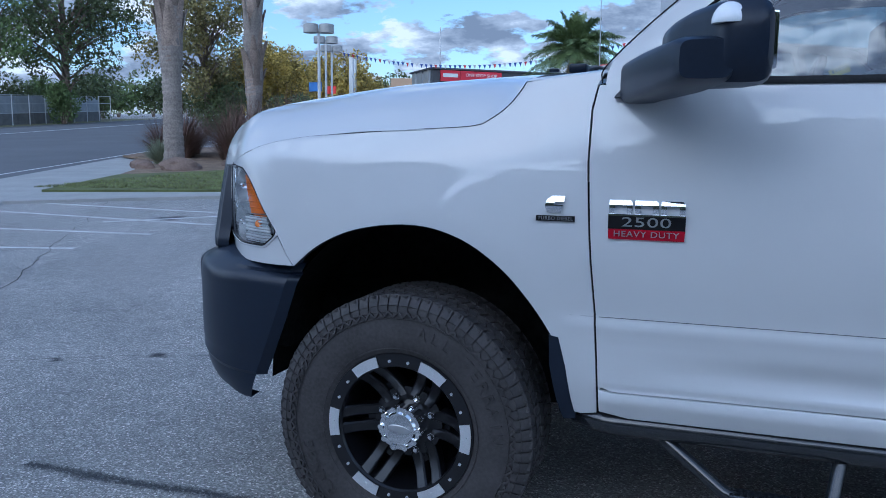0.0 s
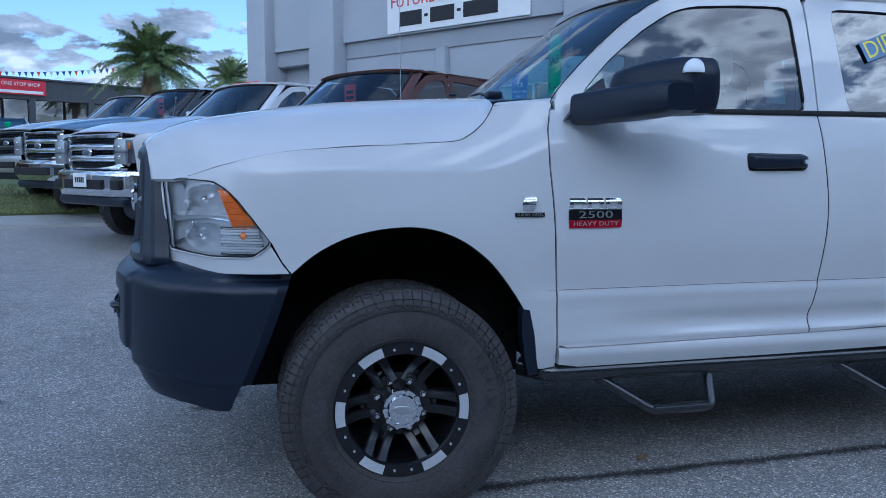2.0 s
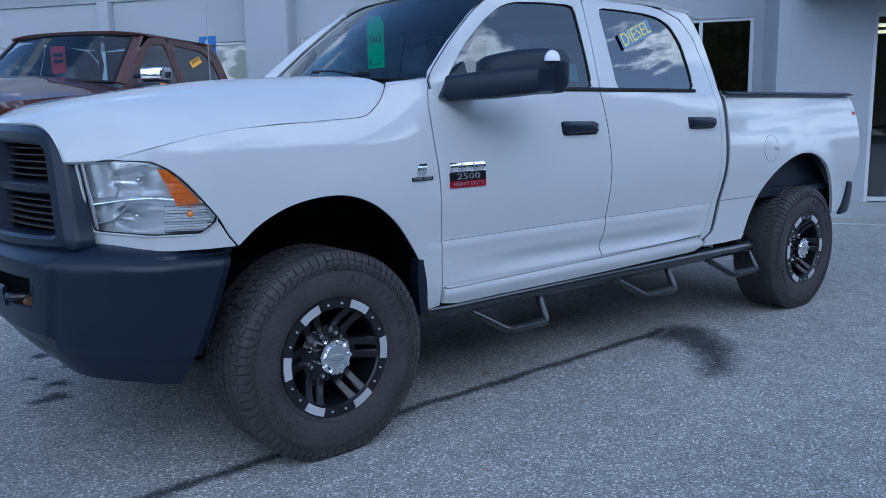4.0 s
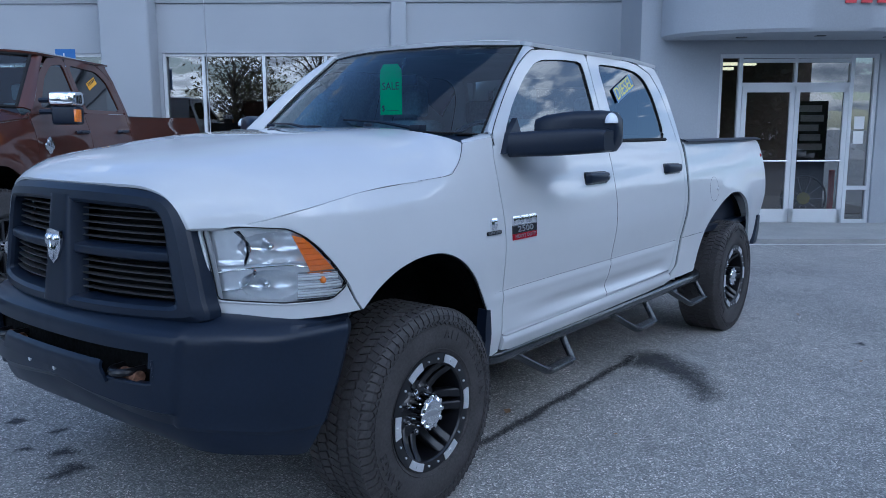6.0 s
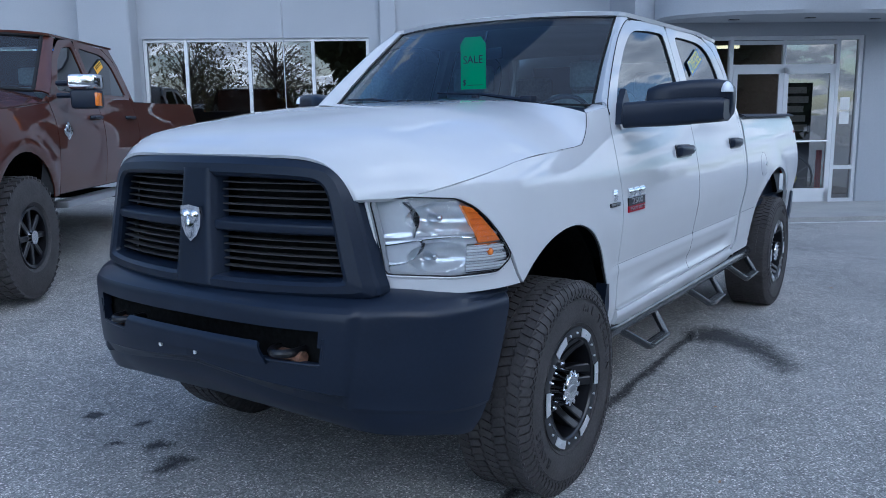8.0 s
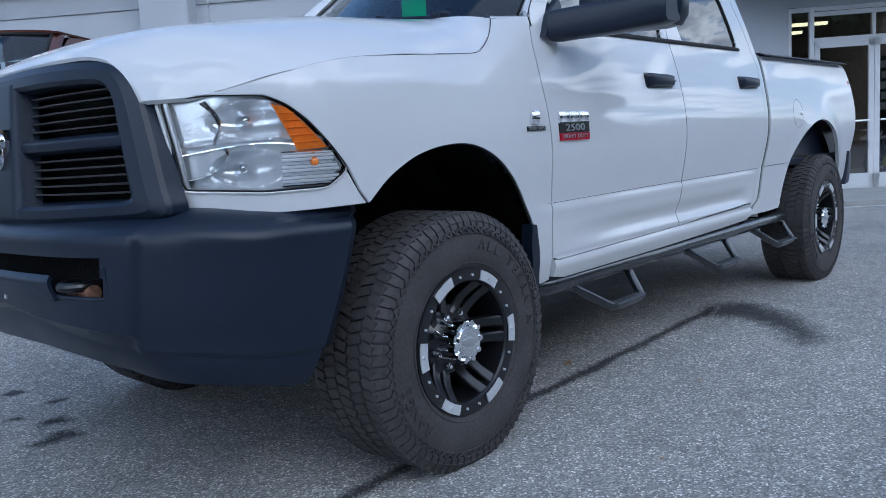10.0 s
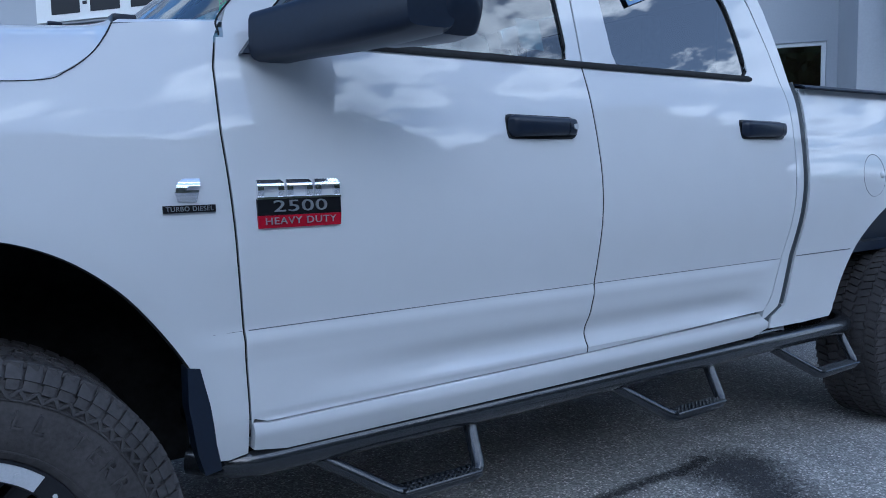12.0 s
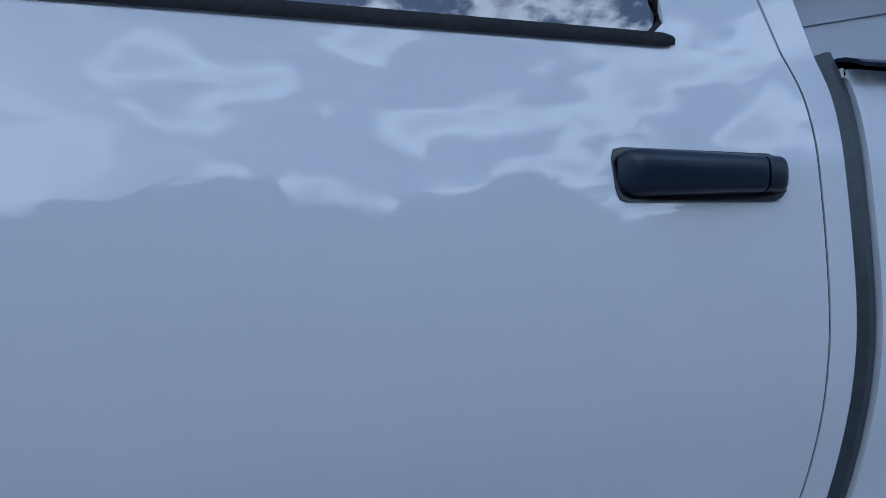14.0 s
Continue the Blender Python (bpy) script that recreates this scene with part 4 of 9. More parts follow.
# underside: rails, axles, springs
bm = bmesh.new()
for s in (-1, 1):
    box(bm, -0.72, 4.40, s * 0.40, s * 0.48, 0.50, 0.64, 0.01, 1)
box(bm, 0.55, 2.75, -0.84, 0.84, 0.535, 0.56)
box(bm, -0.7, 0.5, -0.55, 0.55, 0.55, 1.15, 0.05)
box(bm, 1.9, 2.7, -0.35, 0.30, 0.34, 0.54, 0.06)
part("chassis", bm, UNDERBODY, truck, "dark ladder frame and underbody")
for cx in (0.0, WHEELBASE):
    bm = bmesh.new()
    cyl(bm, (cx, -0.80, HUB_Z), (cx, 0.80, HUB_Z), 0.05, seg=14)
    bmesh.ops.create_uvsphere(bm, u_segments=16, v_segments=10, radius=0.16, matrix=Matrix.Translation((cx, 0.15, HUB_Z)))
    for s in (-1, 1):
        if cx:
            box(bm, cx - 0.68, cx + 0.66, s * 0.50, s * 0.57, HUB_Z + 0.06, HUB_Z + 0.10, 0.01)
        else:
            cyl(bm, (cx + 0.05, s * 0.50, HUB_Z), (cx + 0.08, s * 0.47, 1.05), 0.03, seg=10)
            tube(bm, [(cx - 0.02 + 0.06 * math.cos(a), s * 0.42 + 0.06 * math.sin(a), HUB_Z + 0.08 + a * 0.010) for a in np.linspace(0, 44, 120)], 0.009, 5)
    part("axle", bm, UNDERBODY, truck, "dark axle with springs")


# wheels
def sidewall_text(parent, word, mid_deg, r, size, facing):
    span = math.degrees(size * 0.80 / r)
    for k, ch in enumerate(word):
        if ch == " ":
            continue
        a = radians(90 - mid_deg - (k - (len(word) - 1) / 2) * span)
        bm = text_bm(ch, size, 0.0030)
        m = Matrix.Translation((math.cos(a) * r, facing, math.sin(a) * r)) @ Matrix.Rotation(-(a - math.pi / 2), 4, "Y")
        bmesh.ops.transform(bm, matrix=m, verts=bm.verts)
        part("raised_letter", bm, TYRE_RUBBER, parent, smooth=False)


def make_wheel(name, at, s, parent, letters):
    """A wheel about the y axis; its outer face towards s."""
    whl = new(name)
    whl.parent = parent
    whl.matrix_local = Matrix.Translation(at) @ (Matrix.Identity(4) if s < 0 else Matrix.Rotation(math.pi, 4, "Z"))
    whl["label"] = "all-terrain tyre on a black alloy wheel"
    bm = bmesh.new()
    prof = [(-0.128, 0.228), (-0.136, 0.238), (-0.150, 0.262), (-0.158, 0.300), (-0.157, 0.335), (-0.150, 0.368), (-0.142, 0.392), (-0.128, 0.405), (-0.06, 0.409), (0.0, 0.4095)]
    prof = prof + [(-y, r) for y, r in prof[-2::-1]]
    prof = [(y, 0.25 + (r - 0.25) * 1.10 if r > 0.25 else r) for y, r in prof]
    grid(bm, lambda u, v: (lambda p: Vector((p[1] * math.cos(2 * math.pi * u), p[0], p[1] * math.sin(2 * math.pi * u))))(
        (lambda k: (prof[int(k)][0] + (prof[min(int(k) + 1, len(prof) - 1)][0] - prof[int(k)][0]) * (k - int(k)), prof[int(k)][1] + (prof[min(int(k) + 1, len(prof) - 1)][1] - prof[int(k)][1]) * (k - int(k))))(v * (len(prof) - 1))),
        96, (len(prof) - 1), close_u=True)
    bmesh.ops.recalc_face_normals(bm, faces=bm.faces[:])
    tyre = part("tyre", bm, TYRE_RUBBER, whl, "black all-terrain tyre with blocky tread", angle=30)
    for rr, yy in ((0.362, -0.1565), (0.2635, -0.1515), (0.243, -0.141)):
        bm = bmesh.new()
        tube(bm, [(rr * math.cos(a), yy, rr * math.sin(a)) for a in np.linspace(0, 2 * math.pi, 97)], 0.0022, 5, caps=False)
        part("sidewall_rib", bm, TYRE_RUBBER, tyre)
    # tread blocks
    bm = bmesh.new()
    rng = random.Random(5)
    nb = 74
    for row, (yy, wy, ph) in enumerate(((-0.112, 0.050, 0.0), (-0.056, 0.046, 0.45), (0.0, 0.046, 0.1), (0.056, 0.046, 0.55), (0.112, 0.050, 0.0))):
        for k in range(nb):
            a = 2 * math.pi * (k + ph) / nb
            skew = (0.30 if row % 2 else -0.30) + rng.uniform(-0.05, 0.05)
            m = Matrix.Rotation(-a, 4, "Y") @ Matrix.Translation((0.4265, yy, 0)) @ Matrix.Rotation(skew, 4, "X")
            box(bm, -0.006, 0.0060 if row in (1, 2, 3) else 0.0040, -wy / 2, wy / 2, -0.0142, 0.0142 + rng.uniform(-0.0015, 0.0015), m=m)
    for s2 in (-1, 1):
        for k in range(nb):
            a = 2 * math.pi * k / nb
            long = k % 2
            m = Matrix.Rotation(-a, 4, "Y") @ Matrix.Translation((0.4155, s2 * 0.138, 0)) @ Matrix.Rotation(s2 * 0.95, 4, "Z")
            box(bm, -0.006, 0.0040, -0.020, 0.018, -0.0145, 0.0145, m=m)
            m = Matrix.Rotation(-a, 4, "Y") @ Matrix.Translation((0.394, s2 * 0.1495, 0)) @ Matrix.Rotation(s2 * 1.30, 4, "Z")
            box(bm, -0.003, 0.0026, -0.014, 0.014, -0.0130, 0.0100 if long else 0.0130, m=m)
            # scalloped ring below the lugs
            for sg in (-1, 1):
                m = Matrix.Rotation(-a - sg * 0.021, 4, "Y") @ Matrix.Translation((0.3735, s2 * 0.1555, 0)) @ Matrix.Rotation(s2 * 1.42, 4, "Z") @ Matrix.Rotation(sg * 0.75, 4, "X")
                box(bm, -0.003, 0.0030, -0.0125, 0.0125, -0.0032, 0.0032, m=m)
    part("tread", bm, TYRE_RUBBER, tyre, smooth=False)
    if letters:
        sidewall_text(tyre, "ALL TERRAIN", 51, 0.325, 0.052, -0.1592)
        sidewall_text(tyre, "RANGE", 240, 0.325, 0.052, -0.1592)
    # rim
    bm = bmesh.new()
    rim = [(-0.139, 0.238), (-0.146, 0.236), (-0.148, 0.222), (-0.146, 0.197), (-0.138, 0.192), (-0.10, 0.190), (0.02, 0.180), (0.12, 0.20), (0.14, 0.235)]
    grid(bm, lambda u, v: (lambda k: Vector(((rim[int(k)][1]) * math.cos(2 * math.pi * u), rim[int(k)][0], rim[int(k)][1] * math.sin(2 * math.pi * u))))(round(v * (len(rim) - 1))), 72, len(rim) - 1, close_u=True)
    bmesh.ops.recalc_face_normals(bm, faces=bm.faces[:])
    rim_ob = part("rim", bm, BLACK_GLOSS, whl, "gloss black alloy rim", angle=25)
    rim_ob.scale = (1.045, 1, 1.045)
    bm = bmesh.new()
    cyl(bm, (0, 0.03, 0), (0, 0.05, 0), 0.185, seg=40)
    cyl(bm, (0, 0.0, 0), (0, 0.03, 0), 0.13, seg=32)
    part("brake_disc", bm, UNDERBODY, rim_ob)
    for k in range(6):
        a = radians(90 - 30 - 60 * k)
        bm = bmesh.new()
        out_, tng = Vector((math.cos(a), 0, math.sin(a))), Vector((-math.sin(a), 0, math.cos(a)))
        for off in (-0.027, 0.027, 0.0):
            web = off == 0.0
            prof_pts = [(0.060, -0.058, 0.017), (0.100, -0.066, 0.017), (0.135, -0.084, 0.017), (0.160, -0.104, 0.017), (0.184, -0.130, 0.019), (0.196, -0.140, 0.021)]
            if web:
                prof_pts = [(r, yy + 0.022, 0.014) for r, yy, hw_ in prof_pts[:3]]
            rings = []
            for r, yy, hw_ in prof_pts:
                p = out_ * r + tng * off
                rings.append([bm.verts.new(p + tng * hw_ + Vector((0, yy + 0.006, 0))), bm.verts.new(p + tng * hw_ * 0.72 + Vector((0, yy, 0))), bm.verts.new(p - tng * hw_ * 0.72 + Vector((0, yy, 0))),
                              bm.verts.new(p - tng * hw_ + Vector((0, yy + 0.006, 0))), bm.verts.new(p - tng * hw_ + Vector((0, yy + 0.05, 0))), bm.verts.new(p + tng * hw_ + Vector((0, yy + 0.05, 0)))])
            for ra, rb in zip(rings, rings[1:]):
                for j in range(6):
                    bm.faces.new((ra[j], ra[(j + 1) % 6], rb[(j + 1) % 6], rb[j]))
            bm.faces.new(rings[0]), bm.faces.new(rings[-1][::-1])
        bmesh.ops.recalc_face_normals(bm, faces=bm.faces[:])
        part("spoke", bm, BLACK_GLOSS, rim_ob, angle=25)
        # bright insert on the lip
        bm = bmesh.new()
        grid(bm, lambda u, v: Vector(((0.199 + 0.032 * v) * math.cos(a + (u - 0.5) * 0.40), -0.150, (0.199 + 0.032 * v) * math.sin(a + (u - 0.5) * 0.40))), 8, 1)
        thicken(bm, 0.004)
        bmesh.ops.recalc_face_normals(bm, faces=bm.faces[:])
        ins = part("lip_insert", bm, MACHINED, rim_ob, "bright machined lip insert", smooth=False)
        bm = bmesh.new()
        if k == 5:
            for off, wd in ((0.0215, 0.10), (0.0105, 0.13)):
                grid(bm, lambda u, v: Vector(((0.199 + off - 0.0028 + 0.0056 * v) * math.cos(a + (u - 0.5) * wd * 2.1), -0.1535, (0.199 + off - 0.0028 + 0.0056 * v) * math.sin(a + (u - 0.5) * wd * 2.1))), 6, 1)
            part("print_bar", bm, INK, ins, smooth=False)
        else:
            p = Vector((0.215 * math.cos(a), 0, 0.215 * math.sin(a)))
            cyl(bm, p + Vector((0, -0.151, 0)), p + Vector((0, -0.158, 0)), 0.006, seg=10)
            part("rivet", bm, MACHINED, ins)
        for da in (0.38, 0.66):
            bm = bmesh.new()
            p = Vector((0.213 * math.cos(a + da), 0, 0.213 * math.sin(a + da)))
            cyl(bm, p + Vector((0, -0.146, 0)), p + Vector((0, -0.153, 0)), 0.0045, seg=8)
            part("rivet", bm, MACHINED, rim_ob)
    bm = bmesh.new()
    cyl(bm, (0, -0.062, 0), (0, 0.03, 0), 0.112, 0.12, seg=36)
    part("hub_face", bm, BLACK_GLOSS, rim_ob)
    for k in range(8):
        a = 2 * math.pi * (k + 0.5) / 8
        bm = bmesh.new()
        p = Vector((0.088 * math.cos(a), 0, 0.088 * math.sin(a)))
        cyl(bm, p + Vector((0, -0.05, 0)), p + Vector((0, -0.083, 0)), 0.0115, seg=6)
        cyl(bm, p + Vector((0, -0.083, 0)), p + Vector((0, -0.092, 0)), 0.010, 0.006, seg=12)
        part("lug_nut", bm, CHROME, rim_ob)
    bm = bmesh.new()
    cyl(bm, (0, -0.05, 0), (0, -0.138, 0), 0.071, 0.066, seg=40)
    for k in range(10):
        a = 2 * math.pi * k / 10
        p = Vector((0.061 * math.cos(a), 0, 0.061 * math.sin(a)))
        cyl(bm, p + Vector((0, -0.12, 0)), p + Vector((0, -0.146, 0)), 0.009, seg=10)
    cyl(bm, (0, -0.138, 0), (0, -0.146, 0), 0.054, 0.048, seg=40)
    cap = part("centre_cap", bm, CHROME, rim_ob, "chrome centre cap", angle=28)
    bm = bmesh.new()
    bmesh.ops.create_uvsphere(bm, u_segments=24, v_segments=10, radius=1, matrix=Matrix.LocRotScale((0, -0.146, 0), Euler((0, 0.1, 0)), (0.036, 0.003, 0.014)))
    part("oval_plate", bm, SILVER, cap, "plain oval plate")
    return whl


make_wheel("front_wheel", (0.0, -0.853, HUB_Z), -1, truck, True)
make_wheel("rear_wheel", (WHEELBASE, -0.853, HUB_Z), -1, truck, True)
make_wheel("front_wheel", (0.0, 0.853, HUB_Z), 1, truck, False)
make_wheel("rear_wheel", (WHEELBASE, 0.853, HUB_Z), 1, truck, False)


# ---- front end of the white pickup ----
SLAT_BLACK = mat("slat_plastic", (0.05, 0.048, 0.048), 0.35, var=0.2, scale=6, fine=80, spec=0.6)


def front_x(y, z):
    return -0.988 + (z - 0.95) * 0.115 + 0.096 * (abs(y) / 0.62) ** 2.3


def mirrored(half):
    return [(y, z) for y, z in half] + [(-y, z) for y, z in half[::-1]]


g_out = mirrored([(0.20, 1.372), (0.38, 1.366), (0.48, 1.359), (0.545, 1.346), (0.588, 1.316), (0.614, 1.274), (0.632, 1.230), (0.664, 1.13), (0.700, 1.00), (0.718, 0.945), (0.700, 0.922), (0.60, 0.914), (0.40, 0.908), (0.20, 0.904)])
g_in = mirrored([(0.18, 1.300), (0.34, 1.297), (0.43, 1.294), (0.492, 1.288), (0.525, 1.270), (0.541, 1.240), (0.551, 1.200), (0.568, 1.12), (0.592, 1.02), (0.600, 0.992), (0.588, 0.975), (0.52, 0.970), (0.36, 0.967), (0.18, 0.965)])
ou, inn = spline([(0, y, z) for y, z in g_out], 120, True), spline([(0, y, z) for y, z in g_in], 120, True)
bm = bmesh.new()
loops = []
for t, off in ((0.0, 0.05), (0.0, 0.002), (0.06, -0.010), (0.35, -0.026), (0.75, -0.028), (0.93, -0.016), (1.0, 0.0), (1.06, 0.055)):
    loops.append([bm.verts.new((front_x(o.y + (n_.y - o.y) * t, o.z + (n_.z - o.z) * t) + off, o.y + (n_.y - o.y) * t, o.z + (n_.z - o.z) * t)) for o, n_ in zip(ou, inn)])
for a, b in zip(loops, loops[1:]):
    for k in range(120):
        bm.faces.new((a[k], a[(k + 1) % 120], b[(k + 1) % 120], b[k]))
bmesh.ops.recalc_face_normals(bm, faces=bm.faces[:])
grille = part("grille", bm, BLACK_PLASTIC, truck, "matte black plastic grille surround", angle=18)
bm = bmesh.new()
grid(bm, lambda u, v: Vector((front_x((u * 2 - 1) * 0.60, 0.95 + 0.36 * v) + 0.085, (u * 2 - 1) * 0.60, 0.94 + 0.38 * v)), 20, 6)
part("radiator_screen", bm, UNDERBODY, grille)
bm = bmesh.new()
grid(bm, lambda u, v: Vector((front_x(0.0, 0.930 + 0.400 * v) - 0.032 + 0.07 * abs(u * 2 - 1) ** 8, (u * 2 - 1) * (0.094 + 0.030 * (1 - v) ** 1.5), 0.930 + 0.400 * v)), 20, 10)
bmesh.ops.recalc_face_normals(bm, faces=bm.faces[:])
part("centre_bar", bm, BLACK_PLASTIC, grille)
for s in (-1, 1):
    bm = bmesh.new()
    grid(bm, lambda u, v: Vector((front_x(0.09 + 0.485 * u, 1.135) - 0.014 + 0.06 * abs(v * 2 - 1) ** 5, s * (0.09 + 0.485 * u), 1.108 + 0.054 * v)), 16, 12)
    bmesh.ops.recalc_face_normals(bm, faces=bm.faces[:])
    part("cross_bar", bm, BLACK_PLASTIC, grille)
    for lo, hi in ((0.980, 1.104), (1.168, 1.294)):
        for k in range(5):
            z = lo + (hi - lo) * (k + 0.5) / 5
            bm = bmesh.new()
            ymax = 0.600 - 0.235 * (z - 0.98) - max(0, z - 1.25) * 0.6
            rings = []
            for y in np.linspace(0.09, ymax, 9):
                x = front_x(y, z) + 0.016
                rings.append([bm.verts.new((x + dx_, s * y, z + dz_)) for dx_, dz_ in ((0.003, 0.0030), (-0.001, 0.0012), (0, -0.0022), (0.036, -0.0045), (0.036, 0.001))])
            for ra, rb in zip(rings, rings[1:]):
                for j in range(5):
                    bm.faces.new((ra[j], ra[(j + 1) % 5], rb[(j + 1) % 5], rb[j]))
            bmesh.ops.recalc_face_normals(bm, faces=bm.faces[:])
            part("slat", bm, SLAT_BLACK, grille)
# plain chrome shield emblem
sh = [(0.0, 1.074), (0.030, 1.096), (0.048, 1.128), (0.053, 1.168), (0.049, 1.196), (0.0, 1.204)]
sh = sh + [(-y, z) for y, z in sh[-2:0:-1]]
em_x = front_x(0, 1.12) - 0.040
bm = sheet(sh, lambda y, z: Vector((em_x - 0.006 * (1 - (y / 0.06) ** 2), y, z)), 0.02, 0.02, 0.012, Vector((1, 0, 0)))
emblem = part("emblem_shield", bm, CHROME, grille, "plain chrome shield emblem")
bm = bmesh.new()
for y in (-0.021, 0.021):
    bmesh.ops.create_uvsphere(bm, u_segments=16, v_segments=10, radius=1, matrix=Matrix.LocRotScale((em_x - 0.008, y, 1.162), None, (0.012, 0.018, 0.024)))
bmesh.ops.create_uvsphere(bm, u_segments=16, v_segments=10, radius=1, matrix=Matrix.LocRotScale((em_x - 0.008, 0, 1.124), None, (0.014, 0.016, 0.040)))
part("emblem_relief", bm, CHROME, emblem)

# headlights
LAMP_CHROME = mat("lamp_chrome", (0.80, 0.83, 0.86), 0.10, 1.0, var=0.05)
LAMP_GREY = mat("lamp_housing", (0.82, 0.85, 0.88), 0.20, 0.55, var=0.05)
LAMP_RIB = mat("lamp_rib", (0.84, 0.87, 0.90), 0.15, 0.0, var=0.05, coat=0.5)
for s in (-1, 1):
    inw = Vector((0.5, -s * 0.85, 0))
    def reflector(x, z):
        d = -0.022
        for cx_, cz_, rx_, rz_, dp in ((-0.655, 1.166, 0.088, 0.052, 0.065), (-0.668, 1.038, 0.074, 0.050, 0.060)):
            r_ = ((x - cx_) / rx_) ** 2 + ((z - cz_) / rz_) ** 2
            d -= dp * max(0.0, 1 - r_) ** 0.8
        d += 0.012 * math.exp(-((z - 1.102 - 0.012 * math.sin((x + 0.8) * 9)) / 0.007) ** 2)
        d -= 0.022 / (1 + math.exp((x + 0.748) * 160))
        return on_side(s, d)(x, z)
    hl = part("headlight", sheet(HL, reflector, 0.006, 0.006, 0.0), LAMP_GREY, truck, "clear headlight with amber corner lamp", angle=32)
    bm = bmesh.new()
    tube(bm, [on_side(s, -0.003)(p.x, p.z) for p in (lambda q_: q_ + q_[:1])(resample(HL, 70, 0.012))], 0.0026, 6, caps=False)
    part("lens_gasket", bm, BLACK_RUBBER, hl)
    bm = bmesh.new()
    tube(bm, [on_side(s, -0.007)(p.x, p.z) for p in (lambda q_: q_ + q_[:1])(resample([(-0.828, 1.236), (-0.73, 1.243), (-0.632, 1.234), (-0.586, 1.206), (-0.546, 1.165), (-0.4455, 1.031), (-0.454, 1.008), (-0.508, 0.970), (-0.65, 0.967), (-0.803, 0.983)], 70, 0.012))], 0.0055, 6, caps=False)
    part("lens_surround", bm, WHITE_PAINT, hl)
    lens_ob = face_out(part("lens", sheet(HL, on_side(s, 0.0), 0.04, 0.04, 0.0), CLEAR, hl, "clear plastic lens"), (0, 0, 1.1))
    lens_ob.visible_shadow = False
    # grey trim strip along the grille side
    bm = bmesh.new()
    grid(bm, lambda u, v: on_side(s, -0.006 - 0.008 * abs(v * 2 - 1) ** 2)(-0.822 + 0.016 * v + 0.022 * (1 - u), 0.990 + 0.238 * u), 10, 5)
    part("trim_strip", bm, SILVER, hl, "grey trim strip")
    # swept ledge between the bowls, smooth inner panel, lower ledge
    for pts in ([(-0.80, 1.082), (-0.72, 1.098), (-0.64, 1.104), (-0.56, 1.094), (-0.49, 1.086)], [(-0.80, 1.012), (-0.745, 1.030), (-0.715, 1.075), (-0.722, 1.10)], [(-0.745, 1.225), (-0.722, 1.17), (-0.735, 1.105)]):
        bm = bmesh.new()
        line = spline([(x, 0, z) for x, z in pts], 16)
        grid(bm, lambda u, v: on_side(s, -0.010 - 0.034 * v)(line[round(u * 16)].x, line[round(u * 16)].z - 0.006 * v), 16, 3)
        thicken(bm, 0.003)
        part("divider", bm, LAMP_CHROME, hl)
    # fluted lower corner: fine level ribs
    for k in range(10):
        z = 0.984 + k * 0.0098
        x1 = -0.486 + 0.016 * math.sin(math.pi * min(1.0, (z - 0.975) / 0.075))
        bm = bmesh.new()
        tube(bm, [on_side(s, -0.008)(x, z) for x in np.linspace(-0.612, x1, 9)], 0.0046, 6)
        part("rib", bm, LAMP_RIB if k % 3 else LAMP_CHROME, hl)
    for bx_, bz_ in ((-0.655, 1.166), (-0.668, 1.038)):
        bm = bmesh.new()
        a_, b_ = on_side(s, -0.082)(bx_, bz_), on_side(s, -0.030)(bx_ - 0.012, bz_)
        cyl(bm, a_, b_, 0.017, 0.013, 16)
        bmesh.ops.create_uvsphere(bm, u_segments=14, v_segments=8, radius=0.013, matrix=Matrix.Translation(b_))
        part("bulb_shield", bm, LAMP_CHROME, hl, "chrome bulb shield")
    amb = [(-0.622, 1.206), (-0.590, 1.196), (-0.553, 1.150), (-0.500, 1.082), (-0.575, 1.078)]
    part("amber_lamp", sheet(amb, on_side(s, -0.008), 0.02, 0.02, 0.02, inw), AMBER, hl, "amber side lamp")
    bm = bmesh.new()
    for k in range(5):
        z = 1.10 + k * 0.020
        tube(bm, [on_side(s, -0.0055)(x, z) for x in np.linspace(-0.580 - 0.007 * k, -0.520 - 0.014 * k, 5)], 0.0025, 5)
    part("amber_ribs", bm, AMBER, hl)
    bm = bmesh.new()
    bmesh.ops.create_uvsphere(bm, u_segments=12, v_segments=8, radius=0.014, matrix=Matrix.Translation(on_side(s, -0.012)(-0.535, 1.045)))
    part("amber_bulb", bm, AMBER, hl)

# front bumper
plan = spline([(x, y, 0) for y, x in ((0, -1.046), (0.20, -1.042), (0.42, -1.022), (0.60, -0.980), (0.74, -0.912), (0.845, -0.815), (0.912, -0.70), (0.945, -0.575), (0.955, -0.41))], 80)
end_x = smooth_line([0.38, 0.43, 0.52, 0.63, 0.75, 0.91, 0.95], [-0.63, -0.605, -0.560, -0.512, -0.465, -0.412, -0.408])
crease_z = smooth_line([0.0, 0.20, 0.43, 0.67, 0.85, 0.945], [0.632, 0.615, 0.588, 0.562, 0.545, 0.521])
skirt_z = smooth_line([0.0, 0.28, 0.54, 0.78, 0.90, 0.94], [0.510, 0.502, 0.484, 0.466, 0.447, 0.425])


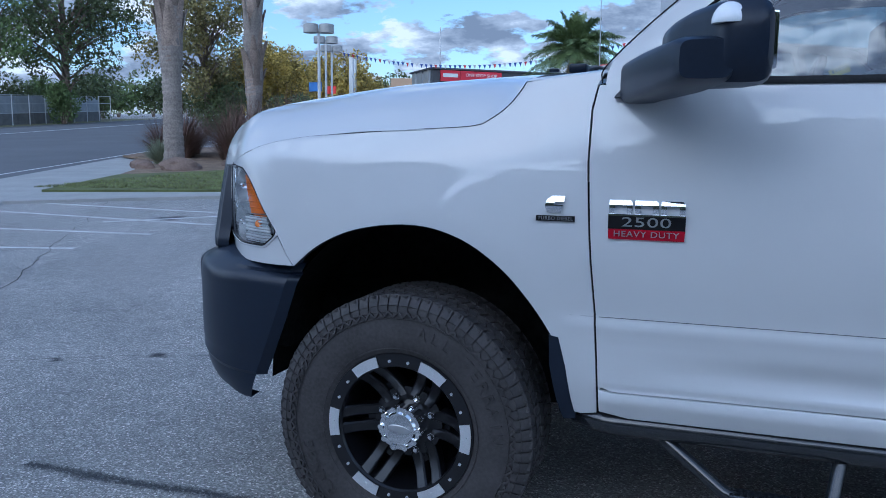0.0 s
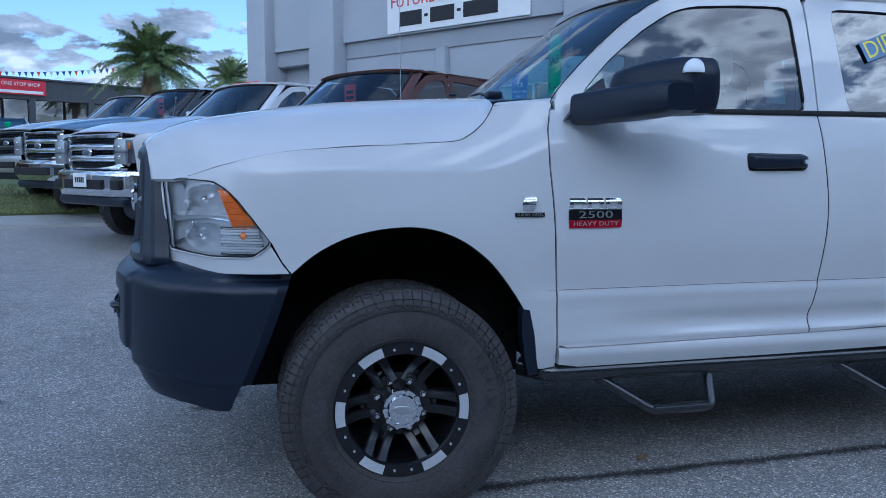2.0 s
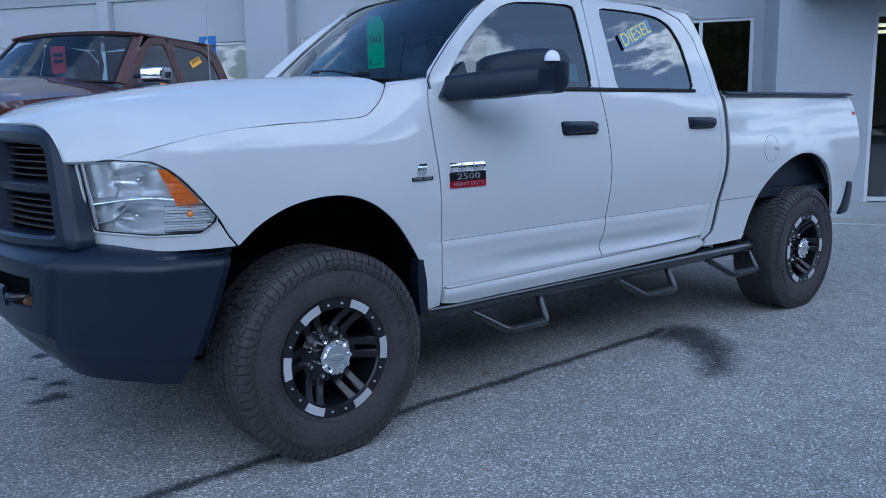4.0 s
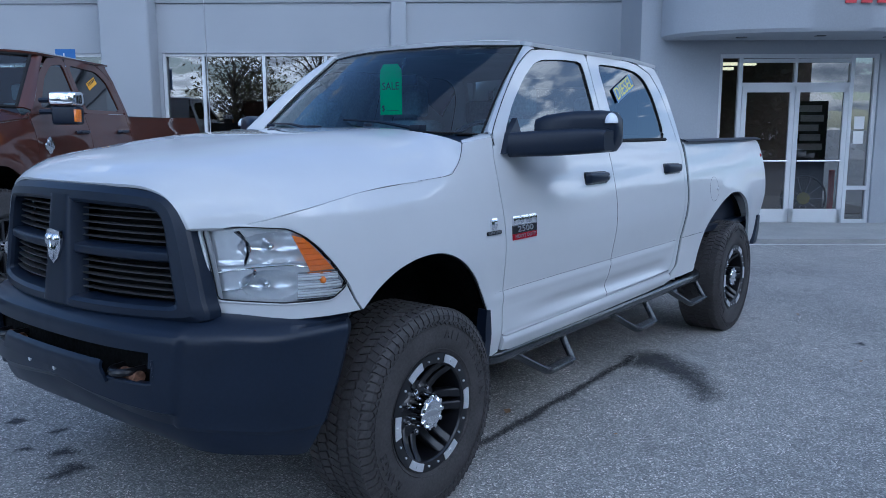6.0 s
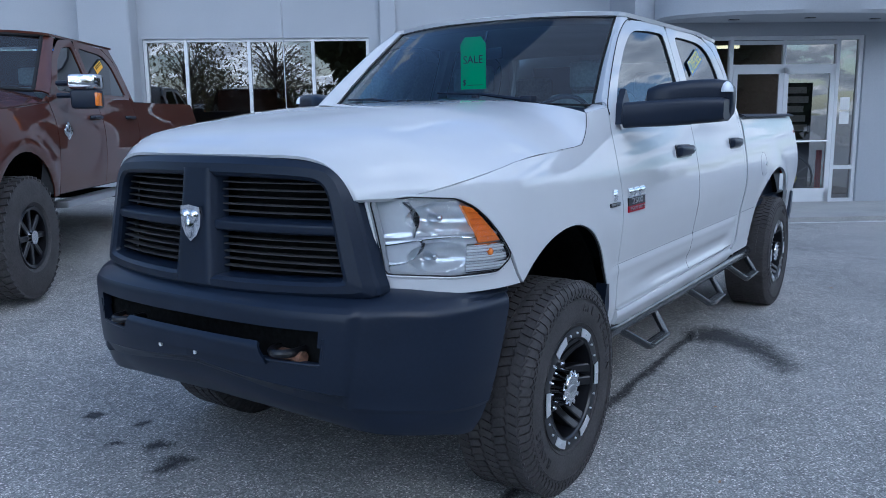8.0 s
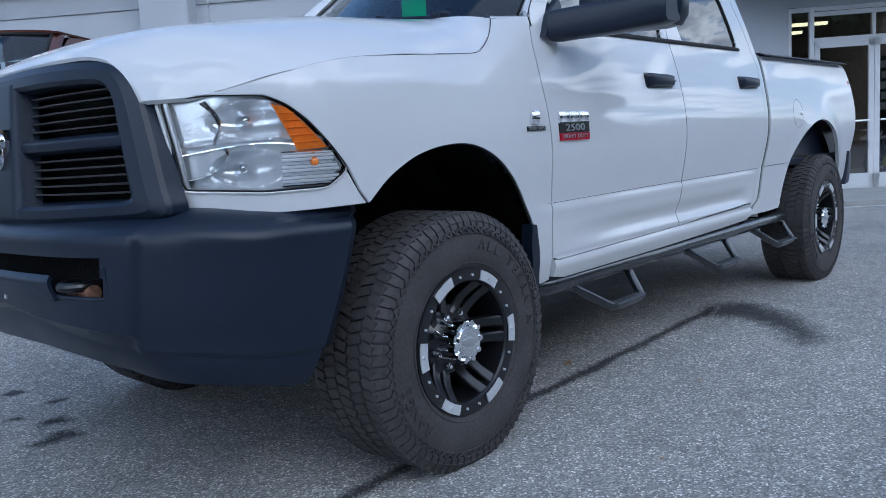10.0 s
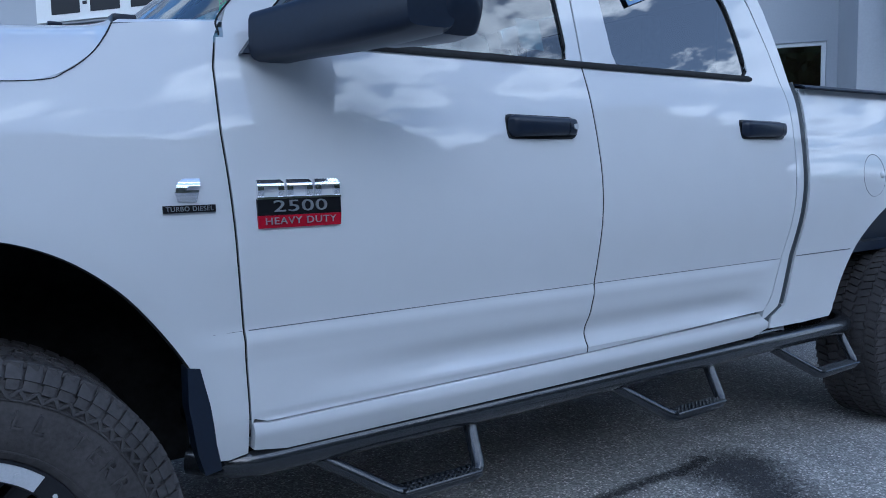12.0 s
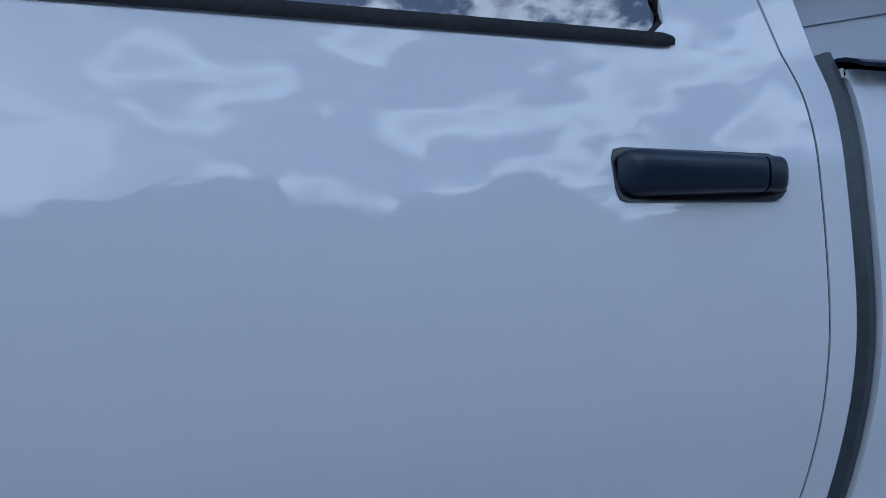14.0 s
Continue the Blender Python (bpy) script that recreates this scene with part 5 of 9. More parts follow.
def bumper_at(q, z, inset):
    """q from 0 at the middle to 1 at the wheel arch."""
    j = next((k for k, p in enumerate(plan) if p.x > end_x(z)), 80)
    stop = (j - 1 + min(1.0, (end_x(z) - plan[j - 1].x) / (plan[j].x - plan[j - 1].x))) / 80
    k = min(q * stop * 80, 79.999)
    i = int(k)
    p, d = plan[i].lerp(plan[i + 1], k - i), (plan[i + 1] - plan[i]).normalized()
    n = Vector((d.y, -d.x, 0))
    return Vector((p.x, p.y, 0)) + n * inset


def bumper_rows(bm_, profile, nq_):
    """Columns of vertices from one wheel arch round to the other; profile(q) gives inset and height pairs."""
    out = []
    for iq in range(-nq_, nq_ + 1):
        q = abs(iq) / nq_
        sgn = -1 if iq < 0 else 1
        col = []
        for ins, z in profile(q):
            p = bumper_at(q, z, ins)
            col.append(bm_.verts.new((p.x, sgn * p.y, z)))
        out.append(col)
    return out


def face_profile(q):
    y = bumper_at(q, 0.75, 0.0).y
    mid = blend(1.0, 0.0, (y - 0.650) / 0.036)
    zc = crease_z(y)
    drop = 0.016 * q**2 + 0.010 * blend(0.0, 1.0, (q - 0.55) / 0.2)
    back = 1 - 0.70 * q**4
    rows_ = [(0.17 * back, 0.948 - drop), (0.12 * back, 0.943 - drop), (0.082 * back, 0.932 - drop), (0.048 * back, 0.917 - drop), (0.026 - 0.006 * mid, 0.905 - drop), (0.014 - 0.010 * mid, 0.896 - drop), (0.006 - 0.013 * mid, 0.885 - drop), (0.002 - 0.014 * mid, 0.873 - drop)]
    rows_ += [(0.0 - 0.014 * mid, z) for z in (0.855 - drop * 0.6, 0.825, 0.77, 0.712, 0.672)]
    zl = max(zc + 0.03, 0.655 - 0.065 * y)
    rows_ += [(0.002 - 0.013 * mid, zl + 0.004), (0.004, zl - 0.006), (0.004 + 0.016 * mid, zc + 0.012), (0.009 + 0.018 * mid, zc)]
    return rows_


bm = bmesh.new()
nq = 110
rows = bumper_rows(bm, face_profile, nq)
for i in range(2 * nq):
    for j in range(len(rows[0]) - 1):
        y_mid = abs((rows[i][j].co.y + rows[i + 1][j].co.y) / 2)
        z_mid = (rows[i][j].co.z + rows[i][j + 1].co.z) / 2
        if y_mid < 0.585 and 0.712 < z_mid < 0.825:
            continue
        bm.faces.new((rows[i][j], rows[i][j + 1], rows[i + 1][j + 1], rows[i + 1][j]))
bmesh.ops.recalc_face_normals(bm, faces=bm.faces[:])
rim_e = [e for e in bm.edges if e.is_boundary]
r = bmesh.ops.extrude_edge_only(bm, edges=rim_e)
for g in r["geom"]:
    if isinstance(g, bmesh.types.BMVert):
        g.co += Vector((0.035, -0.02 * (1 if g.co.y > 0 else -1) * (abs(g.co.y) > 0.8), 0))
bmesh.ops.recalc_face_normals(bm, faces=bm.faces[:])
bumper = part("front_bumper", bm, BLACK_PLASTIC, truck, "matte black plastic front bumper with tow hooks", angle=22)


def skirt_profile(q):
    y = bumper_at(q, 0.52, 0.0).y
    zc, zb = crease_z(y) + 0.002, skirt_z(y)
    mid = blend(1.0, 0.0, (y - 0.5) / 0.3)
    return [(0.012 + 0.022 * mid + (0.026 + 0.03 * mid) * t**2, zc + (zb - zc) * t) for t in (0.0, 0.2, 0.45, 0.7, 0.9, 1.0)] + [(0.075 + 0.05 * mid, zb + 0.012)]


bm = bmesh.new()
rows = bumper_rows(bm, skirt_profile, 70)
for i in range(140):
    for j in range(len(rows[0]) - 1):
        bm.faces.new((rows[i][j], rows[i][j + 1], rows[i + 1][j + 1], rows[i + 1][j]))
bmesh.ops.recalc_face_normals(bm, faces=bm.faces[:])
part("lower_skirt", bm, BLACK_PLASTIC, bumper, "black plastic skirt along the bumper's foot", angle=45)


def along_bumper(y, z, off):
    """The place on the bumper's face at y, pushed out by off."""
    k = min(range(80), key=lambda i: abs(plan[i].y - abs(y)))
    p, d = plan[k], (plan[k + 1] - plan[k]).normalized()
    return Vector((p.x - d.y * off, y, z))


# raised lower edge of the slot between the tow hooks, and the slot's rolled rim
bm = bmesh.new()
grid(bm, lambda u, v: along_bumper((u * 2 - 1) * (0.385 - 0.040 * v), 0.700 + 0.062 * v, 0.0155 - 0.012 * max(0.0, v * 4 - 3) ** 2), 40, 8)
thicken(bm, 0.012)
bmesh.ops.recalc_face_normals(bm, faces=bm.faces[:])
part("slot_step", bm, BLACK_PLASTIC, bumper, angle=45)
bm = bmesh.new()
lip = [(-0.590, 0.80), (-0.592, 0.735), (-0.578, 0.712)] + [(y, 0.711) for y in np.linspace(-0.555, 0.555, 57)] + [(0.578, 0.712), (0.592, 0.735), (0.590, 0.80)]
tube(bm, [along_bumper(y, z, 0.012) for y, z in lip], 0.0065, 8)
part("slot_lip", bm, BLACK_PLASTIC, bumper)
bm = bmesh.new()
box(bm, -0.955, -0.94, -0.60, 0.60, 0.66, 0.84)
part("bumper_beam", bm, UNDERBODY, bumper)
for y in (-0.43, 0.43):
    bm = bmesh.new()
    tube(bm, rounded([(-0.93, y - 0.045, 0.742), (-1.025, y - 0.045, 0.742), (-1.055, y, 0.742), (-1.025, y + 0.045, 0.742), (-0.98, y + 0.045, 0.742)], 0.03, 4), 0.014, 10)
    part("tow_hook", bm, BLACK_GLOSS, bumper, "black steel tow hook")
    bm = bmesh.new()
    cyl(bm, (-0.99, y - 0.07, 0.722), (-0.99, y + 0.07, 0.722), 0.022, seg=12)
    part("rusty_bracket", bm, mat("rust", (0.20, 0.10, 0.06), 0.8, var=0.5, scale=30) if "rust" not in bpy.data.materials else bpy.data.materials["rust"], bumper, "rusty steel bracket")
for y in (-0.045, 0.146):
    bm = bmesh.new()
    cyl(bm, (-1.03, y, 0.690), (-1.066, y, 0.690), 0.0085, seg=6)
    part("plate_bolt", bm, WHITE_PLAIN, bumper, "bright bolt head")
for s in (-1, 1):
    # brackets and liner showing behind the bumper end
    bm = bmesh.new()
    box(bm, -0.62, -0.47, s * 0.70, s * 0.86, 0.60, 0.93, 0.03)
    part("liner_front", bm, UNDERBODY, truck)

# towing mirrors
for s in (-1, 1):
    bm = bmesh.new()
    tri = [(0.625, 1.452), (0.80, 1.472), (0.80, 1.50), (0.795, 1.615), (0.70, 1.545)]
    base = part("side_mirror", sheet(tri, on_side(s, 0.028), 0.04, 0.04, 0.03, Vector((0, -s, 0))), BLACK_PLASTIC, truck, "black folding towing mirror")
    bm = bmesh.new()
    rings = []
    for t, (px, py, pz, hx, hz) in zip(range(6), ((0.70, 0.93, 1.492, 0.058, 0.058), (0.725, 0.99, 1.496, 0.060, 0.058), (0.765, 1.08, 1.500, 0.064, 0.060), (0.815, 1.17, 1.506, 0.070, 0.060), (0.870, 1.300, 1.512, 0.070, 0.054), (0.876, 1.326, 1.512, 0.058, 0.044))):
        rings.append([bm.verts.new((px + hx * math.copysign(abs(math.cos(a)) ** 0.42, math.cos(a)), s * py, pz + hz * math.copysign(abs(math.sin(a)) ** 0.42, math.sin(a)))) for a in np.linspace(0, 2 * math.pi, 20, endpoint=False)])
    for a, b in zip(rings, rings[1:]):
        for k in range(20):
            bm.faces.new((a[k], a[(k + 1) % 20], b[(k + 1) % 20], b[k]))
    bm.faces.new(rings[0]), bm.faces.new(rings[-1])
    bmesh.ops.recalc_face_normals(bm, faces=bm.faces[:])
    part("mirror_arm", bm, BLACK_PLASTIC, base, angle=40)
    bm = bmesh.new()
    rings = []
    for px, py, z0, z1, hx in ((0.835, 0.975, 1.53, 1.57, 0.03), (0.838, 0.995, 1.49, 1.615, 0.070), (0.850, 1.04, 1.470, 1.630, 0.092), (0.876, 1.10, 1.460, 1.640, 0.096), (0.908, 1.17, 1.456, 1.648, 0.092), (0.944, 1.25, 1.455, 1.650, 0.078), (0.955, 1.305, 1.460, 1.642, 0.062), (0.960, 1.328, 1.49, 1.615, 0.046), (0.962, 1.334, 1.53, 1.58, 0.025)):
        cz, hz = (z0 + z1) / 2, (z1 - z0) / 2
        rings.append([bm.verts.new((px + hx * math.copysign(abs(math.cos(a)) ** 0.45, math.cos(a)), s * py, cz + hz * math.copysign(abs(math.sin(a)) ** 0.45, math.sin(a)))) for a in np.linspace(0, 2 * math.pi, 24, endpoint=False)])
    for a, b in zip(rings, rings[1:]):
        for k in range(24):
            bm.faces.new((a[k], a[(k + 1) % 24], b[(k + 1) % 24], b[k]))
    bm.faces.new(rings[0]), bm.faces.new(rings[-1])
    bmesh.ops.recalc_face_normals(bm, faces=bm.faces[:])
    head = part("mirror_head", bm, BLACK_PLASTIC, base, angle=40)
    bm = bmesh.new()
    box(bm, 0.962, 0.982, s * 1.03, s * 1.285, 1.49, 1.62, 0.006)
    for v in bm.verts:
        v.co.x += (abs(v.co.y) - 1.155) * 0.32 + 0.004
    part("mirror_glass", bm, CHROME, head, "mirror glass")
    bm = bmesh.new()
    bmesh.ops.create_uvsphere(bm, u_segments=20, v_segments=14, radius=1, matrix=Matrix.LocRotScale((0.922, s * 1.308, 1.592), None, (0.040, 0.030, 0.046)))
    for v in bm.verts:
        v.co.z = max(v.co.z, 1.590)
    part("signal_lens", bm, LAMP_RIB, head, "clear turn signal lens")

def wide(bm_, k):
    """Letters stretched sideways."""
    for v in bm_.verts:
        v.co.x *= k
    return bm_


# badges on the left side and right side
for s in (-1, 1):
    def flip(bm_, x, z, off):
        for v in bm_.verts:
            depth_ = -v.co.y
            px, pz = x + v.co.x * (1 if s < 0 else -1), z + v.co.z
            v.co = Vector((px, s * (half_width(px, pz) + off + depth_), pz))
        bmesh.ops.recalc_face_normals(bm_, faces=bm_.faces[:])
        return bm_
    plate = part("model_badge", sheet([(0.628, 1.085), (0.838, 1.085), (0.838, 1.123), (0.628, 1.123)], on_side(s, 0.006), 0.03, 0.02, 0.006, Vector((0, -s, 0))), BLACK_GLOSS, truck, "black, red and chrome model badge")
    part("red_plate", sheet([(0.630, 1.056), (0.836, 1.056), (0.838, 1.0845), (0.628, 1.0845)], on_side(s, 0.006), 0.03, 0.02, 0.006, Vector((0, -s, 0))), RED_BADGE, plate, "red lower plate")
    part("number_letters", flip(wide(text_bm("2500", 0.038, 0.002, 1.05), 1.75), 0.733, 1.104, 0.008), SILVER, plate, smooth=False)
    part("duty_letters", flip(wide(text_bm("HEAVY DUTY", 0.023, 0.0015, 1.1), 1.2), 0.733, 1.071, 0.008), SILVER, plate, smooth=False)
    for k, cx_ in enumerate((0.662, 0.733, 0.804)):
        outline = [(cx_ - 0.032, 1.127), (cx_ - 0.032, 1.166), (cx_ + 0.025, 1.166), (cx_ + 0.032, 1.159), (cx_ + 0.032, 1.127), (cx_ + 0.017, 1.127), (cx_ + 0.017, 1.150), (cx_ - 0.017, 1.150), (cx_ - 0.017, 1.127)]
        part("chrome_block", sheet(outline, lambda x, z: on_side(s, 0.005 + 0.006 * (1 - ((z - 1.1465) / 0.022) ** 2))(x, z), 0.02, 0.004, 0.010, Vector((0, -s, 0))), BADGE, plate, "plain chrome letter block")
    part("chrome_rule", sheet([(0.628, 1.1215), (0.838, 1.1215), (0.838, 1.1265), (0.628, 1.1265)], on_side(s, 0.009), 0.03, 0.02, 0.008, Vector((0, -s, 0))), BADGE, plate)
    em = part("engine_badge", sheet([(0.420, 1.099), (0.533, 1.099), (0.533, 1.115), (0.420, 1.115)], on_side(s, 0.005), 0.03, 0.02, 0.005, Vector((0, -s, 0))), BLACK_GLOSS, truck, "chrome engine badge over a black name bar")
    part("bar_letters", flip(text_bm("TURBO DIESEL", 0.0145, 0.001, 1.1), 0.4765, 1.107, 0.006), SILVER, em, smooth=False)
    bm = bmesh.new()
    cup = [(0.452, 1.124), (0.446, 1.142), (0.452, 1.162), (0.466, 1.172), (0.503, 1.172), (0.501, 1.156), (0.476, 1.156), (0.470, 1.147), (0.498, 1.147), (0.492, 1.122)]
    part("emblem_shape", sheet(cup, lambda x, z: on_side(s, 0.003 + 0.008 * (1 - ((z - 1.147) / 0.028) ** 2))(x, z), 0.02, 0.005, 0.007, Vector((0, -s, 0))), BADGE, em, "plain chrome emblem")

# stickers on the glass
def decal(name, word, size, centre, roll, material, back, w, h, s, off, parent, label, fn=None):
    fn = fn or on_side(s, off)
    c, si = math.cos(roll), math.sin(roll)
    pts = [(centre[0] + c * a - si * b, centre[1] + si * a + c * b) for a, b in ((-w, -h), (w, -h), (w, h), (-w, h))]
    ob_ = part(name, sheet(pts, fn, 0.1, 0.1, 0.0), back, parent, label, smooth=False)
    if word:
        bm_ = text_bm(word, size, 0.0003)
        for v in bm_.verts:
            a, b = v.co.x, v.co.z
            p = fn(centre[0] + c * a - si * b, centre[1] + si * a + c * b)
            v.co = p + Vector((0, s * (0.001 - v.co.y), 0))
        part("print_letters", bm_, material, ob_, smooth=False)
    return ob_


# Sticker blue lightened: the glass reflection's wash is put into its colour.
decal("window_sticker", "DIESEL", 0.102, (2.145, 1.81), 0.345, mat("decal_yellow", (0.88, 0.78, 0.10), 0.5), mat("glare_washed_blue", (0.16, 0.27, 0.46), 0.5), 0.160, 0.043, -1, -0.002, truck, "blue sticker with yellow DIESEL letters on the rear door glass")
decal("price_sheet", "", 0, (1.555, 1.582), -0.03, INK, mat("paper_sheet", (0.42, 0.52, 0.55), 0.6), 0.045, 0.047, -1, -0.020, truck, "small pale paper sheet behind the front door glass")

# interior
cabin = part("dashboard", (lambda b: (box(b, 0.78, 1.02, -0.72, 0.72, 1.28, 1.50, 0.06, 3), b)[1])(bmesh.new()), DASH, truck, "grey dashboard")
bm = bmesh.new()
tube(bm, [(1.14 + 0.07 * math.sin(a), -0.38 + 0.19 * math.cos(a), 1.42 + 0.18 * math.sin(a)) for a in np.linspace(0, 2 * math.pi, 32)], 0.014, 8, caps=False)
tube(bm, [(1.14, -0.56, 1.42), (1.12, -0.38, 1.40), (1.14, -0.20, 1.42)], 0.016, 8)
cyl(bm, (1.0, -0.38, 1.32), (1.13, -0.38, 1.41), 0.035, seg=12)
part("steering_wheel", bm, BLACK_PLASTIC, truck, "dark steering wheel")
for sx, ys, hz in ((1.45, (-0.40, 0.40), 1.64), (2.35, (-0.45, 0.0, 0.45), 1.60)):
    for y in ys:
        bm = bmesh.new()
        w = 0.25 if sx < 2 else 0.21
        box(bm, sx - 0.42, sx + 0.06, y - w, y + w, 0.95, 1.13, 0.05, 3)
        box(bm, sx - 0.03, sx + 0.13, y - w, y + w, 1.05, hz - 0.02, 0.06, 3, m=None)
        seat = part("seat", bm, SEAT_CLOTH, truck, "dark grey cloth seat")
        bm = bmesh.new()
        box(bm, sx + 0.02, sx + 0.13, y - 0.13, y + 0.13, hz, hz + 0.17, 0.04, 3)
        cyl(bm, (sx + 0.08, y - 0.05, hz - 0.05), (sx + 0.08, y - 0.05, hz + 0.03), 0.007, seg=8)
        cyl(bm, (sx + 0.08, y + 0.05, hz - 0.05), (sx + 0.08, y + 0.05, hz + 0.03), 0.007, seg=8)
        part("headrest", bm, SEAT_CLOTH, seat)
bm = bmesh.new()
box(bm, 0.60, 2.72, -0.86, 0.86, 0.80, 0.84)
part("cab_floor", bm, UNDERBODY, truck)
bm = bmesh.new()
grid(bm, lambda u, v: roof_at(u, 0.04 + 0.92 * v) - Vector((0, 0, 0.05)), 16, 10)
part("headliner", bm, DASH, truck)
bm = bmesh.new()
box(bm, 0.965, 0.985, -0.12, 0.12, 1.80, 1.86, 0.01)
cyl(bm, (0.98, 0, 1.86), (1.02, 0, 1.95), 0.008, seg=8)
rv = part("rear_view_mirror", bm, BLACK_PLASTIC, truck, "rear view mirror")

# green tag hanging from the rear view mirror
tag_x = 0.952
bm = sheet([(-0.030, 1.645), (0.130, 1.645), (0.130, 1.885), (0.105, 1.922), (0.0, 1.922), (-0.030, 1.885)], lambda y, z: Vector((tag_x, y, z)), 0.3, 0.3, 0.003, Vector((1, 0, 0)))
tag = tagged(link("sale_tag", bm, TAG_GREEN, smooth=False), "bright green cardboard SALE tag hanging inside the windshield", "price tag")
bm = text_bm("SALE", 0.060, 0.0004)
bmesh.ops.transform(bm, matrix=Matrix.Translation((tag_x - 0.0015, 0.050, 1.80)) @ Matrix.Rotation(-math.pi / 2, 4, "Z"), verts=bm.verts)
part("letters", bm, INK, tag, smooth=False)
bm = bmesh.new()
box(bm, tag_x - 0.002, tag_x - 0.0008, -0.01, 0.085, 1.665, 1.668)
part("rule_line", bm, INK, tag, smooth=False)
bm = text_bm("$", 0.045, 0.0004)
bmesh.ops.transform(bm, matrix=Matrix.Translation((tag_x - 0.0015, 0.105, 1.68)) @ Matrix.Rotation(-math.pi / 2, 4, "Z"), verts=bm.verts)
part("letters", bm, INK, tag, smooth=False)

# ---- lot, kerb, lawn, road ----
CONCRETE = mat("concrete", (0.36, 0.36, 0.345), 0.85, var=0.16, scale=1.5, fine=40, bump=0.25, bump_scale=120)
ROAD_MAT = mat("road_asphalt", (0.12, 0.123, 0.13), 0.85, var=0.15, scale=0.4, fine=60, bump=0.2, bump_scale=150)
ROAD_PAINT = mat("road_paint", (0.62, 0.62, 0.60), 0.7, var=0.35, scale=4, fine=60)
LAWN = mat("lawn", (0.125, 0.145, 0.050), 0.9, var=0.35, scale=1.2, fine=45, bump=0.6, bump_scale=90, tint=(0.12, 0.13, 0.045))
BLADE = mat("grass_blade", (0.21, 0.25, 0.09), 0.7, var=0.4, scale=3, fine=30, tint=(0.17, 0.16, 0.06))
MULCH = mat("mulch", (0.22, 0.155, 0.105), 0.95, var=0.4, scale=3, fine=50, bump=0.7, bump_scale=80)
ROCK = mat("red_rock", (0.19, 0.135, 0.105), 0.9, var=0.3, scale=3, fine=30, bump=0.5, bump_scale=30)
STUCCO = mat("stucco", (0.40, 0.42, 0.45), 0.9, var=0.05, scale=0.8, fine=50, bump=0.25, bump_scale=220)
# Darker stucco copy: shade on bulkhead, recess, side and roof put into colour.
STUCCO_SHADED = mat("stucco_shade", (0.33, 0.345, 0.37), 0.9, var=0.06, scale=0.8, fine=50, bump=0.25, bump_scale=220)
FRAME_WHITE = mat("aluminium_frame", (0.68, 0.69, 0.70), 0.4, var=0.05)
SHOP_GLASS = glass_mat("shop_glass", (0.46, 0.44, 0.41), ior=2.35)
# Dark brown for rooms and tan building's windows: unlit interiors put into colour.
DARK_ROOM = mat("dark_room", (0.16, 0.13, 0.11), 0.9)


def wet_mat():
    """Wet asphalt that soaks out unevenly towards its rim."""
    m = mat("wet_asphalt", (0.040, 0.041, 0.045), 0.55, var=0.5, scale=14, fine=160, bump=0.6, bump_scale=180)
    nt = m.node_tree
    tc = nt.nodes.new("ShaderNodeTexCoord")
    n1 = nd(nt, "ShaderNodeTexNoise", Scale=11.0, Detail=9.0, Roughness=0.75)
    n2 = nd(nt, "ShaderNodeTexVoronoi", Scale=150.0)
    nt.links.new(tc.outputs["Object"], n1.inputs["Vector"])
    nt.links.new(tc.outputs["Object"], n2.inputs["Vector"])
    sep = nt.nodes.new("ShaderNodeSeparateColor")
    nt.links.new(n2.outputs["Color"], sep.inputs[0])
    soak = nt.nodes.new("ShaderNodeAttribute")
    soak.attribute_name = "soak"
    a1 = nt.nodes.new("ShaderNodeMath")
    a1.operation = "MULTIPLY_ADD"
    a1.inputs[1].default_value = -0.30
    nt.links.new(sep.outputs[0], a1.inputs[0])
    nt.links.new(n1.outputs["Fac"], a1.inputs[2])
    a2 = nt.nodes.new("ShaderNodeMath")
    a2.operation = "ADD"
    nt.links.new(a1.outputs[0], a2.inputs[0])
    nt.links.new(soak.outputs["Fac"], a2.inputs[1])
    mr = nd(nt, "ShaderNodeMapRange", From_Min=0.50, From_Max=1.45, To_Min=0.0, To_Max=0.80)
    nt.links.new(a2.outputs[0], mr.inputs["Value"])
    nt.links.new(mr.outputs[0], nt.nodes["Principled BSDF"].inputs["Alpha"])
    return m


WET = wet_mat()


